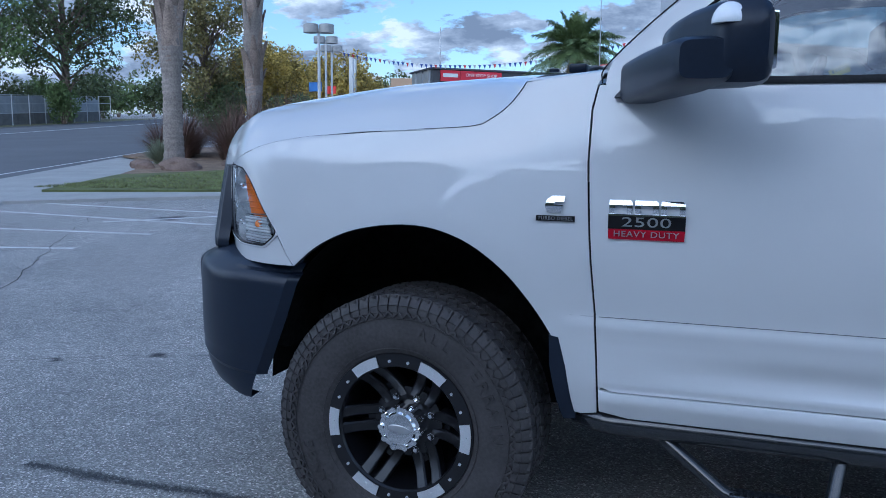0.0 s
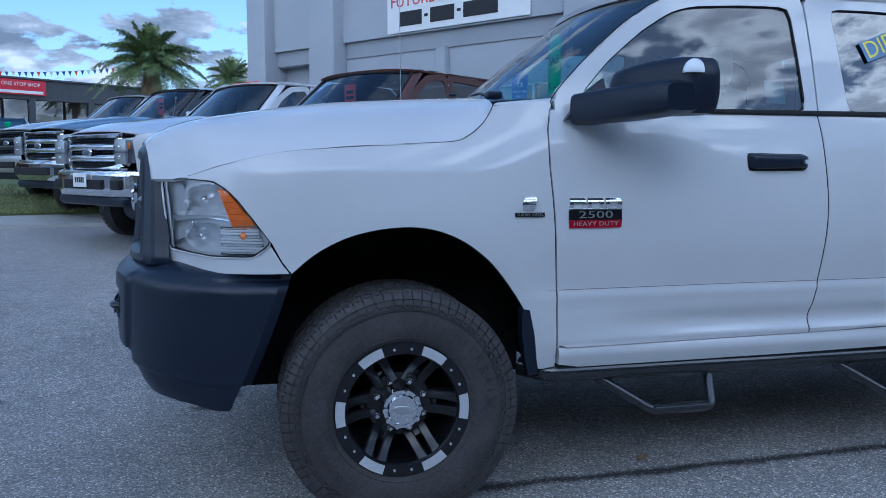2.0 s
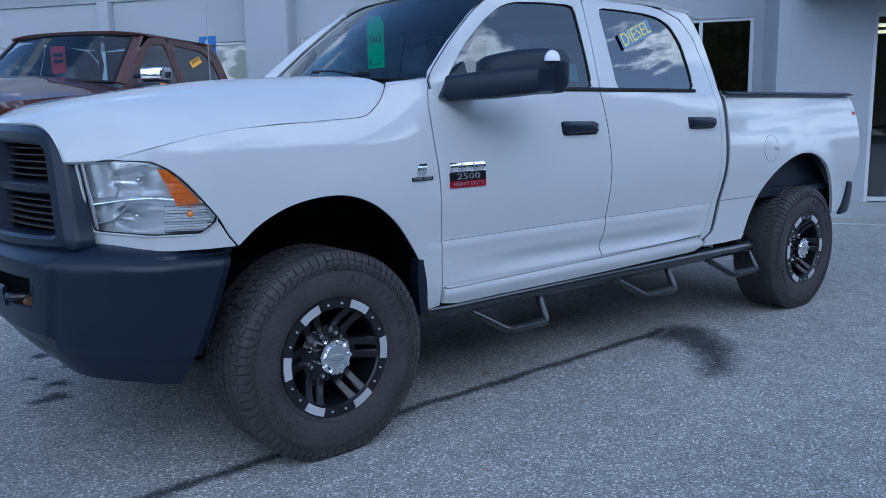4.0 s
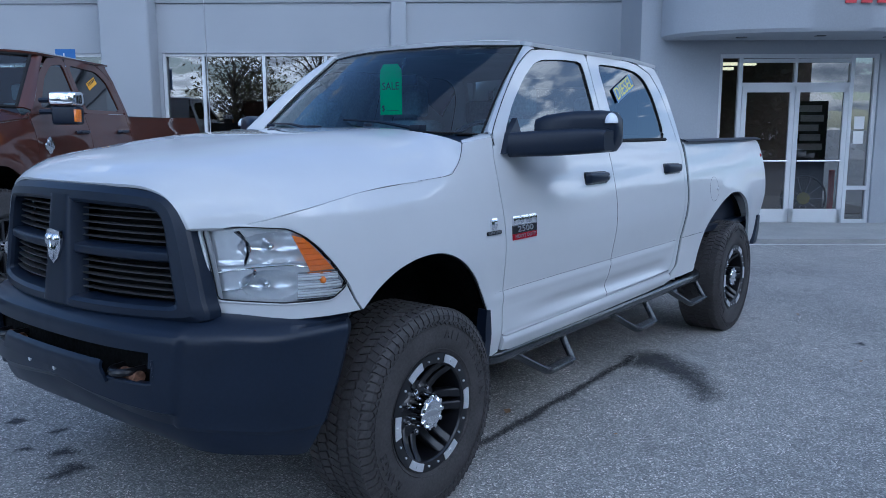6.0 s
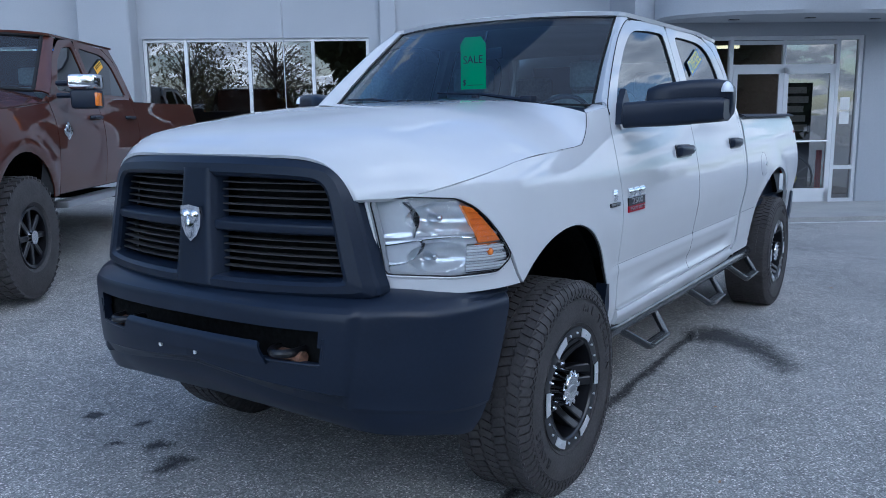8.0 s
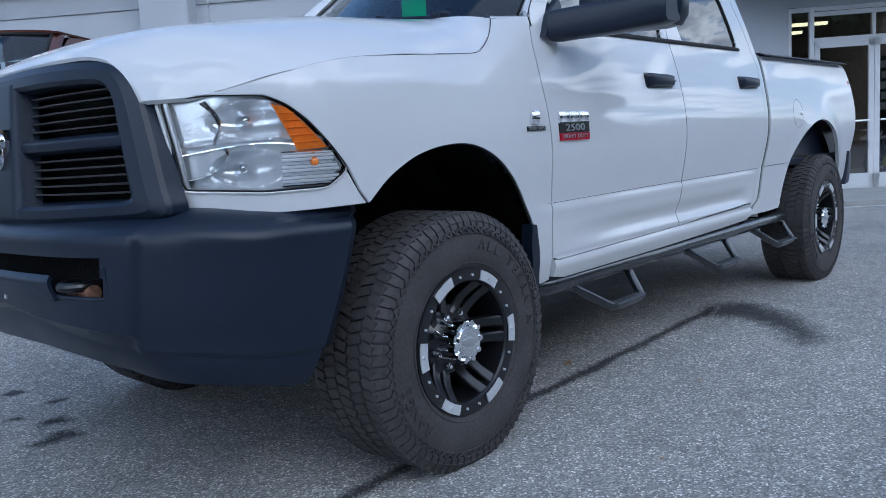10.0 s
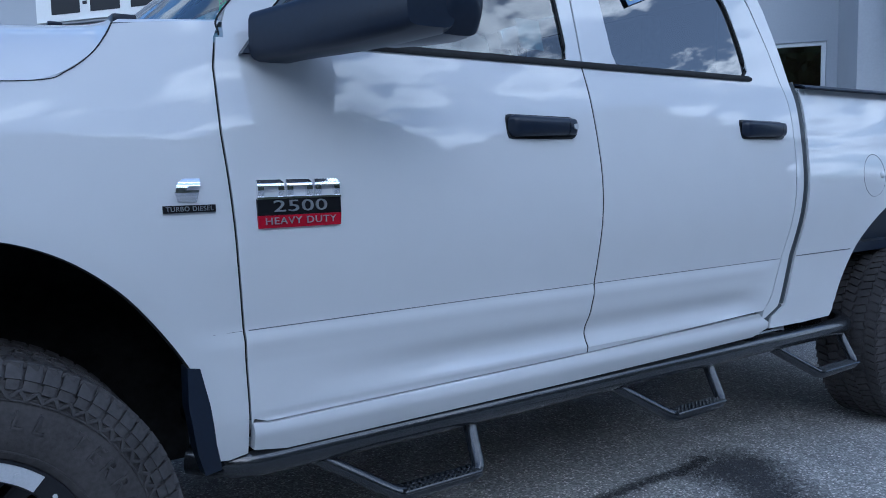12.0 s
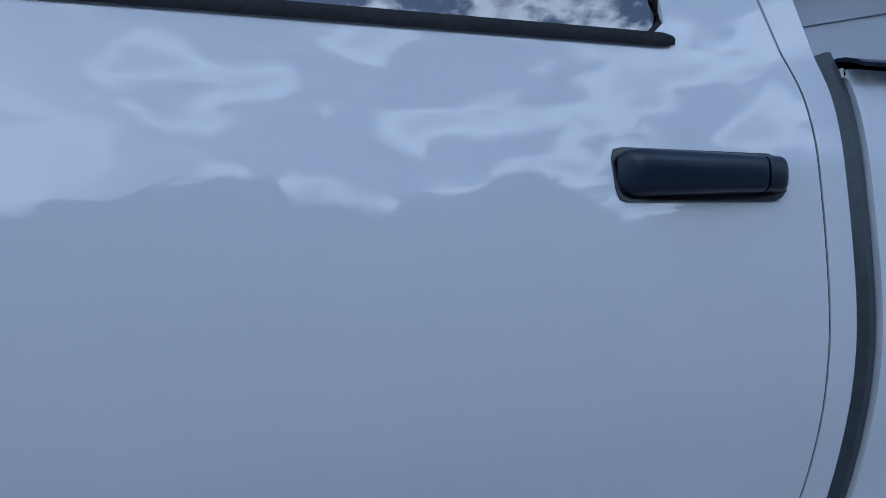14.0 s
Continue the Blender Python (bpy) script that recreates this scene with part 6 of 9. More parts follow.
def flat(name, pts, dz, material, label, category, kind="structure", step=1.5, thick=0.0):
    """A sheet laid on the ground."""
    bm = bmesh.new()
    bm.faces.new([bm.verts.new((x, y, 0)) for x, y in pts])
    for ax, idx in (((1, 0, 0), 0), ((0, 1, 0), 1)):
        lo, hi = min(p[idx] for p in pts), max(p[idx] for p in pts)
        n = min(60, int((hi - lo) / step))
        for k in range(1, n + 1):
            co = [0, 0, 0]
            co[idx] = lo + (hi - lo) * k / (n + 1)
            bmesh.ops.bisect_plane(bm, geom=bm.verts[:] + bm.edges[:] + bm.faces[:], plane_co=co, plane_no=ax, dist=1e-4)
    for kink_ax, kink_co in (((0, 1, 0), (0, 1.0, 0)), ((1, 0, 0), (2, 0, 0)), ((1, 0, 0), (8, 0, 0))):
        bmesh.ops.bisect_plane(bm, geom=bm.verts[:] + bm.edges[:] + bm.faces[:], plane_co=kink_co, plane_no=kink_ax, dist=1e-4)
    for v in bm.verts:
        v.co.z = ground_z(v.co.x, v.co.y) + dz
    if thick:
        r = bmesh.ops.extrude_edge_only(bm, edges=[e for e in bm.edges if e.is_boundary])
        for g in r["geom"]:
            if isinstance(g, bmesh.types.BMVert):
                g.co.z -= thick
    bmesh.ops.recalc_face_normals(bm, faces=bm.faces[:])
    for f in bm.faces:
        if abs(f.normal.z) > 0.7 and f.normal.z < 0:
            f.normal_flip()
    return tagged(link(name, bm, material, angle=40), label, category, kind=kind)


rd, rn = Vector((-0.31, 0.95)), Vector((-0.95, -0.31))
e0 = Vector((-13.7, 9.8))
quad = [e0 - rd * 60, e0 + rd * 75, e0 + rd * 75 + rn * 24, e0 - rd * 60 + rn * 24]
flat("road", [tuple(p) for p in quad], 0.006, ROAD_MAT, "grey asphalt street beside the lot", "road", step=4)
for off, w, nm in ((15.4, 0.30, "lane_line"), (0.6, 0.10, "edge_line")):
    q = [e0 - rd * 50 + rn * off, e0 + rd * 70 + rn * off, e0 + rd * 70 + rn * (off + w), e0 - rd * 50 + rn * (off + w)]
    flat(nm, [tuple(p) for p in q], 0.045 if nm == "lane_line" else 0.012, ROAD_PAINT, "white painted line along the street", "road marking", step=4)
q = [e0 - rd * 60 + rn * 24, e0 + rd * 75 + rn * 24, e0 + rd * 75 + rn * 34, e0 - rd * 60 + rn * 34]
flat("verge", [tuple(p) for p in q], 0.03, mat("dry_verge", (0.20, 0.19, 0.10), 0.95, var=0.35, scale=0.5, fine=20), "dry grassy verge beyond the street", "verge", step=5)
flat("pavement", [(-9.9, 6.40), (-10.45, 7.66), (-11.4, 10.6), (-13.2, 14.4), (-15.95, 16.0), (-13.65, 9.75), (-11.2, 3.0), (-9.6, 3.2)], 0.02, CONCRETE, "pale concrete apron towards the street", "pavement", thick=0.02)
flat("kerb", [(-9.95, 6.42), (-7.04, 8.00), (-5.77, 8.16), (-3.37, 8.16), (-2.55, 8.25), (-2.75, 9.30), (-3.48, 9.33), (-6.14, 8.97), (-7.39, 8.50), (-10.42, 7.68)], 0.05, CONCRETE, "pale concrete gutter along the lawn", "kerb", thick=0.05)
flat("lawn", [(-10.42, 7.70), (-7.39, 8.52), (-6.14, 8.99), (-3.48, 9.35), (-2.8, 9.32), (-3.6, 12.0), (-6.0, 17.0), (-8.0, 22.5), (-10.2, 23.8), (-9.2, 18.0), (-8.8, 13.6), (-10.0, 11.8), (-11.3, 10.6)], 0.09, LAWN, "short green lawn strip", "lawn", thick=0.05)
flat("planting_bed", [(-11.3, 10.65), (-10.0, 11.85), (-8.85, 13.6), (-9.25, 18.0), (-10.2, 23.7), (-15.0, 24.0), (-16.6, 18.5), (-15.9, 16.05), (-13.2, 14.45)], 0.085, MULCH, "brown bark mulch planting bed", "planting bed", thick=0.05)

# lawn blades
bm = bmesh.new()
rng = random.Random(11)
for k in range(14000):
    u = rng.random()
    x = -10.9 + 8.0 * u
    y = 8.0 + 1.35 * u + rng.random() ** 1.4 * 5.5
    if (x > -3.2 and y > 10.5) or x < -10.6 + (y - 8) * 0.3 - 0.4 or (y > 11.5 and x < -9.6):
        continue
    z = ground_z(x, y) + 0.088
    a, h = rng.uniform(0, 6.3), rng.uniform(0.02, 0.045)
    dx_, dy_ = math.cos(a) * 0.012, math.sin(a) * 0.012
    bm.faces.new([bm.verts.new(p) for p in ((x - dx_, y - dy_, z), (x + dx_, y + dy_, z), (x + rng.uniform(-0.03, 0.03), y + rng.uniform(-0.03, 0.03), z + h))])
tagged(link("grass", bm, BLADE, smooth=False), "uneven short grass blades on the lawn", "grass", kind="stuff")

# painted bay lines
for k, (a, b) in enumerate((((-9.3, 6.72), (-6.0, 6.52)), ((-9.9, 5.80), (-5.30, 5.50)), ((-8.2, 4.42), (-5.55, 4.64)), ((-8.4, 3.0), (-5.75, 3.60)), ((-6.9, 5.3), (-4.6, 7.0)), ((-5.7, 7.15), (-4.2, 8.05)))):
    a, b = Vector(a), Vector(b)
    nn = Vector((-(b - a).y, (b - a).x)).normalized() * 0.045
    flat("bay_line", [tuple(a + nn), tuple(b + nn), tuple(b - nn), tuple(a - nn)], 0.004, ROAD_PAINT, "worn white parking bay line", "road marking", step=0.8)

# wet drip line and patch beside the truck
rng = random.Random(3)
def soaked(name, inside, x0, x1, y0, y1, step, label):
    """A thin film on the ground; inside(x, y) says how deep in the mark a place lies, from 0 at its rim to 1."""
    bm_ = bmesh.new()
    lay = bm_.verts.layers.float.new("soak")
    nx, ny = int((x1 - x0) / step), int((y1 - y0) / step)
    vs_ = {}
    for i_ in range(nx + 1):
        for j_ in range(ny + 1):
            x, y = x0 + step * i_, y0 + step * j_
            d_ = inside(x, y)
            if d_ > -0.35:
                v = bm_.verts.new((x, y, ground_z(x, y) + 0.0032))
                v[lay] = max(0.0, min(1.0, d_))
                vs_[i_, j_] = v
    for (i_, j_), v in vs_.items():
        four = [vs_.get(k_) for k_ in ((i_, j_), (i_ + 1, j_), (i_ + 1, j_ + 1), (i_, j_ + 1))]
        if all(four):
            bm_.faces.new(four)
    return tagged(link(name, bm_, WET, smooth=False), label, "stain", kind="stuff")


def depth_in(pts, soft):
    """Signed depth inside an outline, in units of soft."""
    ring_ = [(p.x, p.y) for p in spline([(x, y, 0) for x, y in pts], 48, True)]

    def f(x, y):
        near, odd = 9.0, False
        for (ax, ay), (bx, by) in zip(ring_, ring_[1:] + ring_[:1]):
            t = max(0.0, min(1.0, ((x - ax) * (bx - ax) + (y - ay) * (by - ay)) / max(1e-9, (bx - ax) ** 2 + (by - ay) ** 2)))
            near = min(near, math.hypot(x - ax - t * (bx - ax), y - ay - t * (by - ay)))
            if (ay > y) != (by > y) and x < ax + (y - ay) * (bx - ax) / (by - ay):
                odd = not odd
        return (near if odd else -near) / soft + 0.35
    return f


drip_y = smooth_line([-1.7, -1.30, -0.91, -0.27, 0.46, 1.06, 1.98, 2.6], [-0.86, -0.86, -0.85, -0.83, -0.775, -0.765, -0.745, -0.72])


def drip_depth(x, y):
    w = 0.052 + 0.020 * noise.noise((x * 4, 0, 4)) + 0.012 * noise.noise((x * 17, 2, 0))
    c = drip_y(x) + 0.02 * noise.noise((x * 4, 9, 0))
    return 1.15 * (1 - abs(y - c) / w)


soaked("drip_stain", drip_depth, -1.7, 2.6, -1.0, -0.6, 0.014, "dark wet drip line on the asphalt")
soaked("wet_patch", depth_in([(2.34, -0.76), (2.36, -0.95), (2.22, -1.18), (2.02, -1.34), (1.93, -1.42), (2.02, -1.49), (2.20, -1.46), (2.52, -1.26), (2.72, -1.05), (2.82, -0.86), (2.76, -0.70), (2.55, -0.66)], 0.20), 1.8, 3.0, -1.62, -0.5, 0.02, "dark wet patch on the asphalt")
for px, py, r in ((-0.75, 0.98, 0.05), (-0.66, 0.79, 0.07), (-0.75, 0.56, 0.10), (-0.62, 1.35, 0.05), (-0.53, 1.08, 0.05), (-1.9, 0.9, 0.05), (-2.3, 0.7, 0.06), (-2.8, 0.4, 0.05), (-6.3, 5.84, 0.26), (-10.4, 8.3, 0.20), (3.9, -1.9, 0.05)):
    soaked("oil_spot", depth_in([(px + r * k * math.cos(a) * 1.2, py + r * k * math.sin(a)) for a, k in ((a, rng.uniform(0.45, 1.2)) for a in np.linspace(0, 6.28, 10)[:-1])], r * 0.75), px - 2 * r, px + 2 * r, py - 1.6 * r, py + 1.6 * r, r / 7, "small dark oil spot")
# cracks
CRACK = mat("crack_dirt", (0.065, 0.063, 0.060), 0.9, var=0.4, scale=20)
rng = random.Random(8)
for pts in (((-4.5, 1.35), (-4.81, 1.79), (-5.5, 2.8), (-6.34, 4.01), (-7.6, 5.9), (-9.2, 8.2)), ((-4.3, -0.4), (-3.1, 0.26), (-2.55, 0.59), (-1.99, 0.83), (-1.3, 1.1))):
    bm = bmesh.new()
    rows = []
    for p in spline([(x, y, 0) for x, y in pts], 60):
        j = 0.05 * noise.noise((p.x * 3, p.y * 3, 0)) + 0.02 * noise.noise((p.x * 13, p.y * 13, 7))
        w = 0.006 + 0.005 * noise.noise((p.x * 9, p.y * 9, 2))
        rows.append((bm.verts.new((p.x + j - w, p.y + j, ground_z(p.x, p.y) + 0.004)), bm.verts.new((p.x + j + w, p.y + j, ground_z(p.x, p.y) + 0.004))))
    for a, b in zip(rows, rows[1:]):
        bm.faces.new((a[0], b[0], b[1], a[1]))
    tagged(link("asphalt_crack", bm, CRACK), "thin dark crack in the asphalt", "crack", kind="stuff")
# dry leaves
LEAF_DRY = mat("dry_leaf", (0.34, 0.22, 0.13), 0.8, var=0.3, scale=40)
rng = random.Random(21)
for px, py, sz in ((1.142, -0.62, 0.035), (3.4, -2.0, 0.02), (3.9, -2.4, 0.025), (4.6, -1.3, 0.02), (1.2, -1.25, 0.012), (2.9, -2.5, 0.02), (0.35, -1.5, 0.012), (9.8, 0.55, 0.05), (9.9, 0.75, 0.06), (10.0, 0.45, 0.05), (9.7, 0.7, 0.05), (5.2, -2.6, 0.02), (-2.4, 3.2, 0.03), (-0.9, 2.9, 0.03)):
    bm = bmesh.new()
    a0 = rng.uniform(0, 6.28)
    ring = []
    for k in range(9):
        a = 2 * math.pi * k / 9
        r = sz * (1 + 0.35 * math.cos(2 * a) + rng.uniform(-0.12, 0.12))
        ring.append(bm.verts.new((px + r * math.cos(a + a0), py + r * 0.6 * math.sin(a + a0), ground_z(px, py) + 0.006 + 0.25 * sz * math.sin(a) ** 2)))
    mid = bm.verts.new((px, py, ground_z(px, py) + 0.004))
    for k in range(9):
        bm.faces.new((ring[k], ring[(k + 1) % 9], mid))
    tagged(link("dry_leaf", bm, LEAF_DRY), "curled brown dry leaf on the asphalt", "leaf", group="leaves on the asphalt")

# ---- dealership building; local x along the front, y into it ----
FAC = Matrix(((0.6, 0.8, 0, 0.8 * 10.6), (-0.8, 0.6, 0, 0.6 * 10.6), (0, 0, 1, 0), (0, 0, 0, 1)))
building = thing("dealership_building", "grey stucco car dealership with aluminium shop windows", "building", m=FAC)


def wall_bm(x0, x1, z0, z1, y0, y1, holes=()):
    """A wall slab with openings, built of the blocks round them."""
    bm_ = bmesh.new()
    cuts = sorted({x0, x1, *[h[0] for h in holes], *[h[1] for h in holes]})
    for a, b in zip(cuts, cuts[1:]):
        inside = [h for h in holes if h[0] <= a + 1e-6 and h[1] >= b - 1e-6]
        if inside:
            h = inside[0]
            if h[2] > z0:
                box(bm_, a, b, y0, y1, z0, h[2])
            if h[3] < z1:
                box(bm_, a, b, y0, y1, h[3], z1)
        else:
            box(bm_, a, b, y0, y1, z0, z1)
    bmesh.ops.remove_doubles(bm_, verts=bm_.verts, dist=1e-4)
    return bm_


W_TOP = 2.90
BAYS = ((-7.9, -5.25, 0.95), (-4.30, -0.42, 0.85), (0.35, 3.66, 0.85))
part("front_wall", wall_bm(-14.6, 3.8, -1.0, 3.75, 0.0, 0.3, [(a, b, z, W_TOP) for a, b, z in BAYS] + [(-13.95, -12.3, 0.0, 3.74)]), STUCCO, building, smooth=False)
part("upper_wall", wall_bm(-14.6, 3.8, 4.12, 7.4, -0.12, 0.3), STUCCO, building, smooth=False)
part("bulkhead", wall_bm(-14.6, 3.8, 3.754, 4.116, -0.03, 0.3), STUCCO_SHADED, building, smooth=False)
for x0, x1, y0 in ((-14.7, -13.97, -0.45), (-12.28, -11.4, -0.45), (-8.5, -8.25, -0.16), (-5.22, -4.36, -0.42), (-0.22, 0.04, -0.10)):
    bm = bmesh.new()
    box(bm, x0, x1, y0, 0.05, -1.0, 7.5 if x1 - x0 > 0.5 else 3.75, 0.06 if x1 - x0 > 0.5 else 0.01, 3)
    part("pilaster", bm, STUCCO, building)
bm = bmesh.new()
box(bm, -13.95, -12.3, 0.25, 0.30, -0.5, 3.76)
part("recess_back", bm, STUCCO_SHADED, building, smooth=False)
part("side_wall", wall_bm(-14.6, -14.3, -1.0, 7.4, 0.3, 9.0), STUCCO_SHADED, building, smooth=False)
part("roof_slab", wall_bm(-14.6, 9.0, 7.2, 7.4, 0.3, 9.0), STUCCO_SHADED, building, smooth=False)
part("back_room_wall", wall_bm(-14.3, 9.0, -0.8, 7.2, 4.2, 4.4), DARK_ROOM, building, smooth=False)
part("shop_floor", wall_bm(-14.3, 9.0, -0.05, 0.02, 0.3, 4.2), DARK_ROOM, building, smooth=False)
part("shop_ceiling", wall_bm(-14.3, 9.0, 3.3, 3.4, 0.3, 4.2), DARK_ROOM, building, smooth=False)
for a, b, sill in BAYS:
    wname = "shop_window"
    n = 4 if b - a > 3 else 3
    cuts = [a, -3.58, -2.50, -1.40, b] if a == -4.30 else [a + (b - a) * k / n for k in range(n + 1)]
    bm = bmesh.new()
    for c in cuts:
        cc = min(max(c, a + 0.03), b - 0.03)
        box(bm, cc - 0.028, cc + 0.028, 0.03, 0.12, sill, W_TOP, 0.004, 1)
    for z in (sill + 0.026, W_TOP - 0.026):
        box(bm, a, b, 0.035, 0.115, z - 0.026, z + 0.026)
    wnd = part(wname, bm, FRAME_WHITE, building, "white aluminium shop window frame", smooth=False)
    for c0, c1 in zip(cuts, cuts[1:]):
        bm = pane_bm(c0 + 0.02, c1 - 0.02, 0.07, sill + 0.04, W_TOP - 0.04)
        part("pane", bm, SHOP_GLASS, wnd, "dark reflecting shop glass", smooth=False)
# banner: red words, the number below as a plain bar
bm = bmesh.new()
box(bm, -9.92, -6.1, -0.16, -0.14, 4.16, 5.15, 0.004, 1)
banner = part("banner", bm, WHITE_PLAIN, building, "white vinyl banner with red words", smooth=False)
BANNER_RED = mat("banner_red", (0.55, 0.06, 0.07), 0.6)
bm = text_bm("FUTURE DIESEL TRUCK", 0.36, 0.003)
bmesh.ops.transform(bm, matrix=Matrix.Translation((-7.95, -0.166, 4.82)), verts=bm.verts)
part("words", bm, BANNER_RED, banner, smooth=False)
for k, wdt in enumerate((0.66, 0.10, 0.66, 0.10, 0.88)):
    bm = bmesh.new()
    x0 = -9.55 + sum((0.66, 0.10, 0.66, 0.10, 0.88)[:k]) + 0.07 * k
    box(bm, x0, x0 + wdt, -0.168, -0.163, 4.29 if wdt > 0.2 else 4.43, 4.60 if wdt > 0.2 else 4.49)
    part("number_bar", bm, INK, banner, smooth=False)

# entrance block with a round canopy and glazed doors
EY = -1.55
part("entrance_wall", wall_bm(3.8, 9.6, -0.5, 7.4, EY, EY + 0.25, [(5.05, 7.55, 0.02, 2.72)]), STUCCO, building, smooth=False)
part("entrance_side", wall_bm(3.8, 4.05, -0.5, 7.4, EY + 0.25, 0.0), STUCCO, building, smooth=False)
bm = bmesh.new()


def canopy_at(a, r, z):
    return Vector((6.35 + 2.25 * r * math.cos(a), EY - 0.05 - 1.15 * r * abs(math.sin(a)) ** 0.8, z))


for z0, z1, r in ((2.92, 7.4, 1.0),):
    n = 40
    top = [bm.verts.new(canopy_at(math.pi * k / n, r, z1)) for k in range(n + 1)]
    bot = [bm.verts.new(canopy_at(math.pi * k / n, r, z0 + 0.05)) for k in range(n + 1)]
    lip = [bm.verts.new(canopy_at(math.pi * k / n, r * 0.975, z0)) for k in range(n + 1)]
    for k in range(n):
        bm.faces.new((top[k], top[k + 1], bot[k + 1], bot[k]))
        bm.faces.new((bot[k], bot[k + 1], lip[k + 1], lip[k]))
    bm.faces.new(lip)
    bm.faces.new(top)
bmesh.ops.recalc_face_normals(bm, faces=bm.faces[:])
canopy = part("canopy", bm, STUCCO, building, "rounded grey canopy over the doors", angle=30)
for cx_, cy_ in ((5.2, -0.45), (6.3, -0.62), (7.4, -0.45)):
    bm = bmesh.new()
    cyl(bm, (cx_, EY + cy_, 2.93), (cx_, EY + cy_, 2.912), 0.09, 0.08, 20)
    part("downlight", bm, BLACK_GLOSS, canopy, "round recessed downlight")
for k in range(4):
    bm = bmesh.new()
    box(bm, 6.35 + k * 0.22, 6.50 + k * 0.22, EY - 1.235, EY - 1.215, 3.30, 3.55)
    part("number_bar", bm, BANNER_RED, canopy, smooth=False)
bm = bmesh.new()
for x in (5.08, 5.40, 7.15, 7.52):
    box(bm, x - 0.03, x + 0.03, EY + 0.05, EY + 0.15, 0.05, 2.72, 0.004, 1)
for x0, x1, z in ((5.05, 7.55, 2.69), (5.43, 7.12, 2.25), (7.18, 7.49, 0.62), (5.05, 5.4, 0.10), (7.15, 7.52, 0.08), (5.43, 7.12, 2.62)):
    box(bm, x0, x1, EY + 0.055, EY + 0.145, z - 0.03, z + 0.03)
box(bm, 6.25, 6.29, EY + 0.055, EY + 0.145, 2.28, 2.66)
ent = part("entrance_frame", bm, FRAME_WHITE, building, "white aluminium entrance frame", smooth=False)
for x0, x1, z0, z1 in ((5.43, 6.25, 2.28, 2.66), (6.29, 7.12, 2.28, 2.66), (5.11, 5.37, 0.13, 2.66), (7.18, 7.49, 0.65, 2.66), (7.18, 7.49, 0.11, 0.59)):
    bm = pane_bm(x0, x1, EY + 0.10, z0, z1)
    part("pane", bm, SHOP_GLASS, ent, smooth=False)
for x0, x1, hx in ((5.435, 6.268, 6.17), (6.274, 7.115, 6.37)):
    bm = bmesh.new()
    for a, b, c, d in ((x0, x0 + 0.075, 0.06, 2.22), (x1 - 0.075, x1, 0.06, 2.22), (x0, x1, 0.06, 0.28), (x0, x1, 2.13, 2.22)):
        box(bm, a, b, EY + 0.05, EY + 0.10, c, d)
    leaf = part("door_leaf", bm, FRAME_WHITE, ent, "white aluminium glazed door leaf", smooth=False)
    bm = pane_bm(x0 + 0.07, x1 - 0.07, EY + 0.072, 0.27, 2.14)
    part("pane", bm, SHOP_GLASS, leaf, smooth=False)
    bm = bmesh.new()
    tube(bm, [(x0 + 0.08, EY + 0.03, 1.05), (x1 - 0.08, EY + 0.03, 1.05)], 0.014, 8)
    part("push_bar", bm, MACHINED, leaf, "metal push bar")
bm = bmesh.new()
box(bm, 6.95, 7.02, EY + 0.13, EY + 0.20, 0.1, 0.9, 0.01)
part("red_post", bm, TAG_RED, ent, "red post inside the door")
for x0, z0, z1 in ((7.25, 1.55, 1.75), (7.25, 1.32, 1.52)):
    bm = bmesh.new()
    box(bm, x0, x0 + 0.16, EY + 0.095, EY + 0.099, z0, z1)
    part("paper_notice", bm, WHITE_PLAIN, ent, smooth=False)
# things standing behind the entrance glass
hoop = thing("bicycle", "thin-tyred unicycle with a yellow disc behind the shop door", "bicycle", m=FAC @ pose(6.72, EY + 0.55, 0.02))
bm = bmesh.new()
tube(bm, [(0.37 * math.cos(a), 0, 0.39 + 0.37 * math.sin(a)) for a in np.linspace(0, 2 * math.pi, 41)], 0.018, 8, caps=False)
part("tyre", bm, BLACK_RUBBER, hoop)
for k in range(10):
    bm = bmesh.new()
    tube(bm, [(0, 0, 0.39), (0.36 * math.cos(k * 0.628), 0, 0.39 + 0.36 * math.sin(k * 0.628))], 0.004, 5)
    part("spoke", bm, SILVER, hoop)
bm = bmesh.new()
cyl(bm, (0, -0.02, 0.39), (0, 0.02, 0.39), 0.10, seg=20)
part("disc", bm, YELLOW, hoop, "yellow disc")
rack = thing("display_board", "dark display board with rows of pale cards inside the shop door", "display board", m=FAC @ pose(6.95, EY + 0.9, 0.02))
bm = bmesh.new()
box(bm, -0.30, 0.25, 0, 0.04, 0.0, 2.0, 0.01)
part("board", bm, BLACK_GLOSS, rack)
for k in range(5):
    bm = bmesh.new()
    box(bm, -0.24 + 0.03 * (k % 2), 0.18 - 0.04 * (k % 3), -0.008, -0.003, 1.18 + 0.16 * k, 1.29 + 0.16 * k)
    part("card", bm, WHITE_PLAIN, rack, smooth=False)
desk = thing("counter_cabinet", "dark wooden counter cabinet inside the shop door", "cabinet", m=FAC @ pose(5.8, EY + 1.1, 0.02))
bm = bmesh.new()
box(bm, -0.42, 0.38, 0, 0.5, 0.0, 1.08, 0.01)
part("body", bm, DARK_ROOM, desk)
bm = bmesh.new()
box(bm, -0.46, 0.42, -0.03, 0.53, 1.084, 1.12, 0.008)
part("top", bm, BLACK_GLOSS, desk)
# ceiling strip lamps: two behind the entrance glass, three unseen in the shop bays
LAMP = mat("strip_lamp", (1.0, 0.85, 0.5), 0.5, emit=2.0)
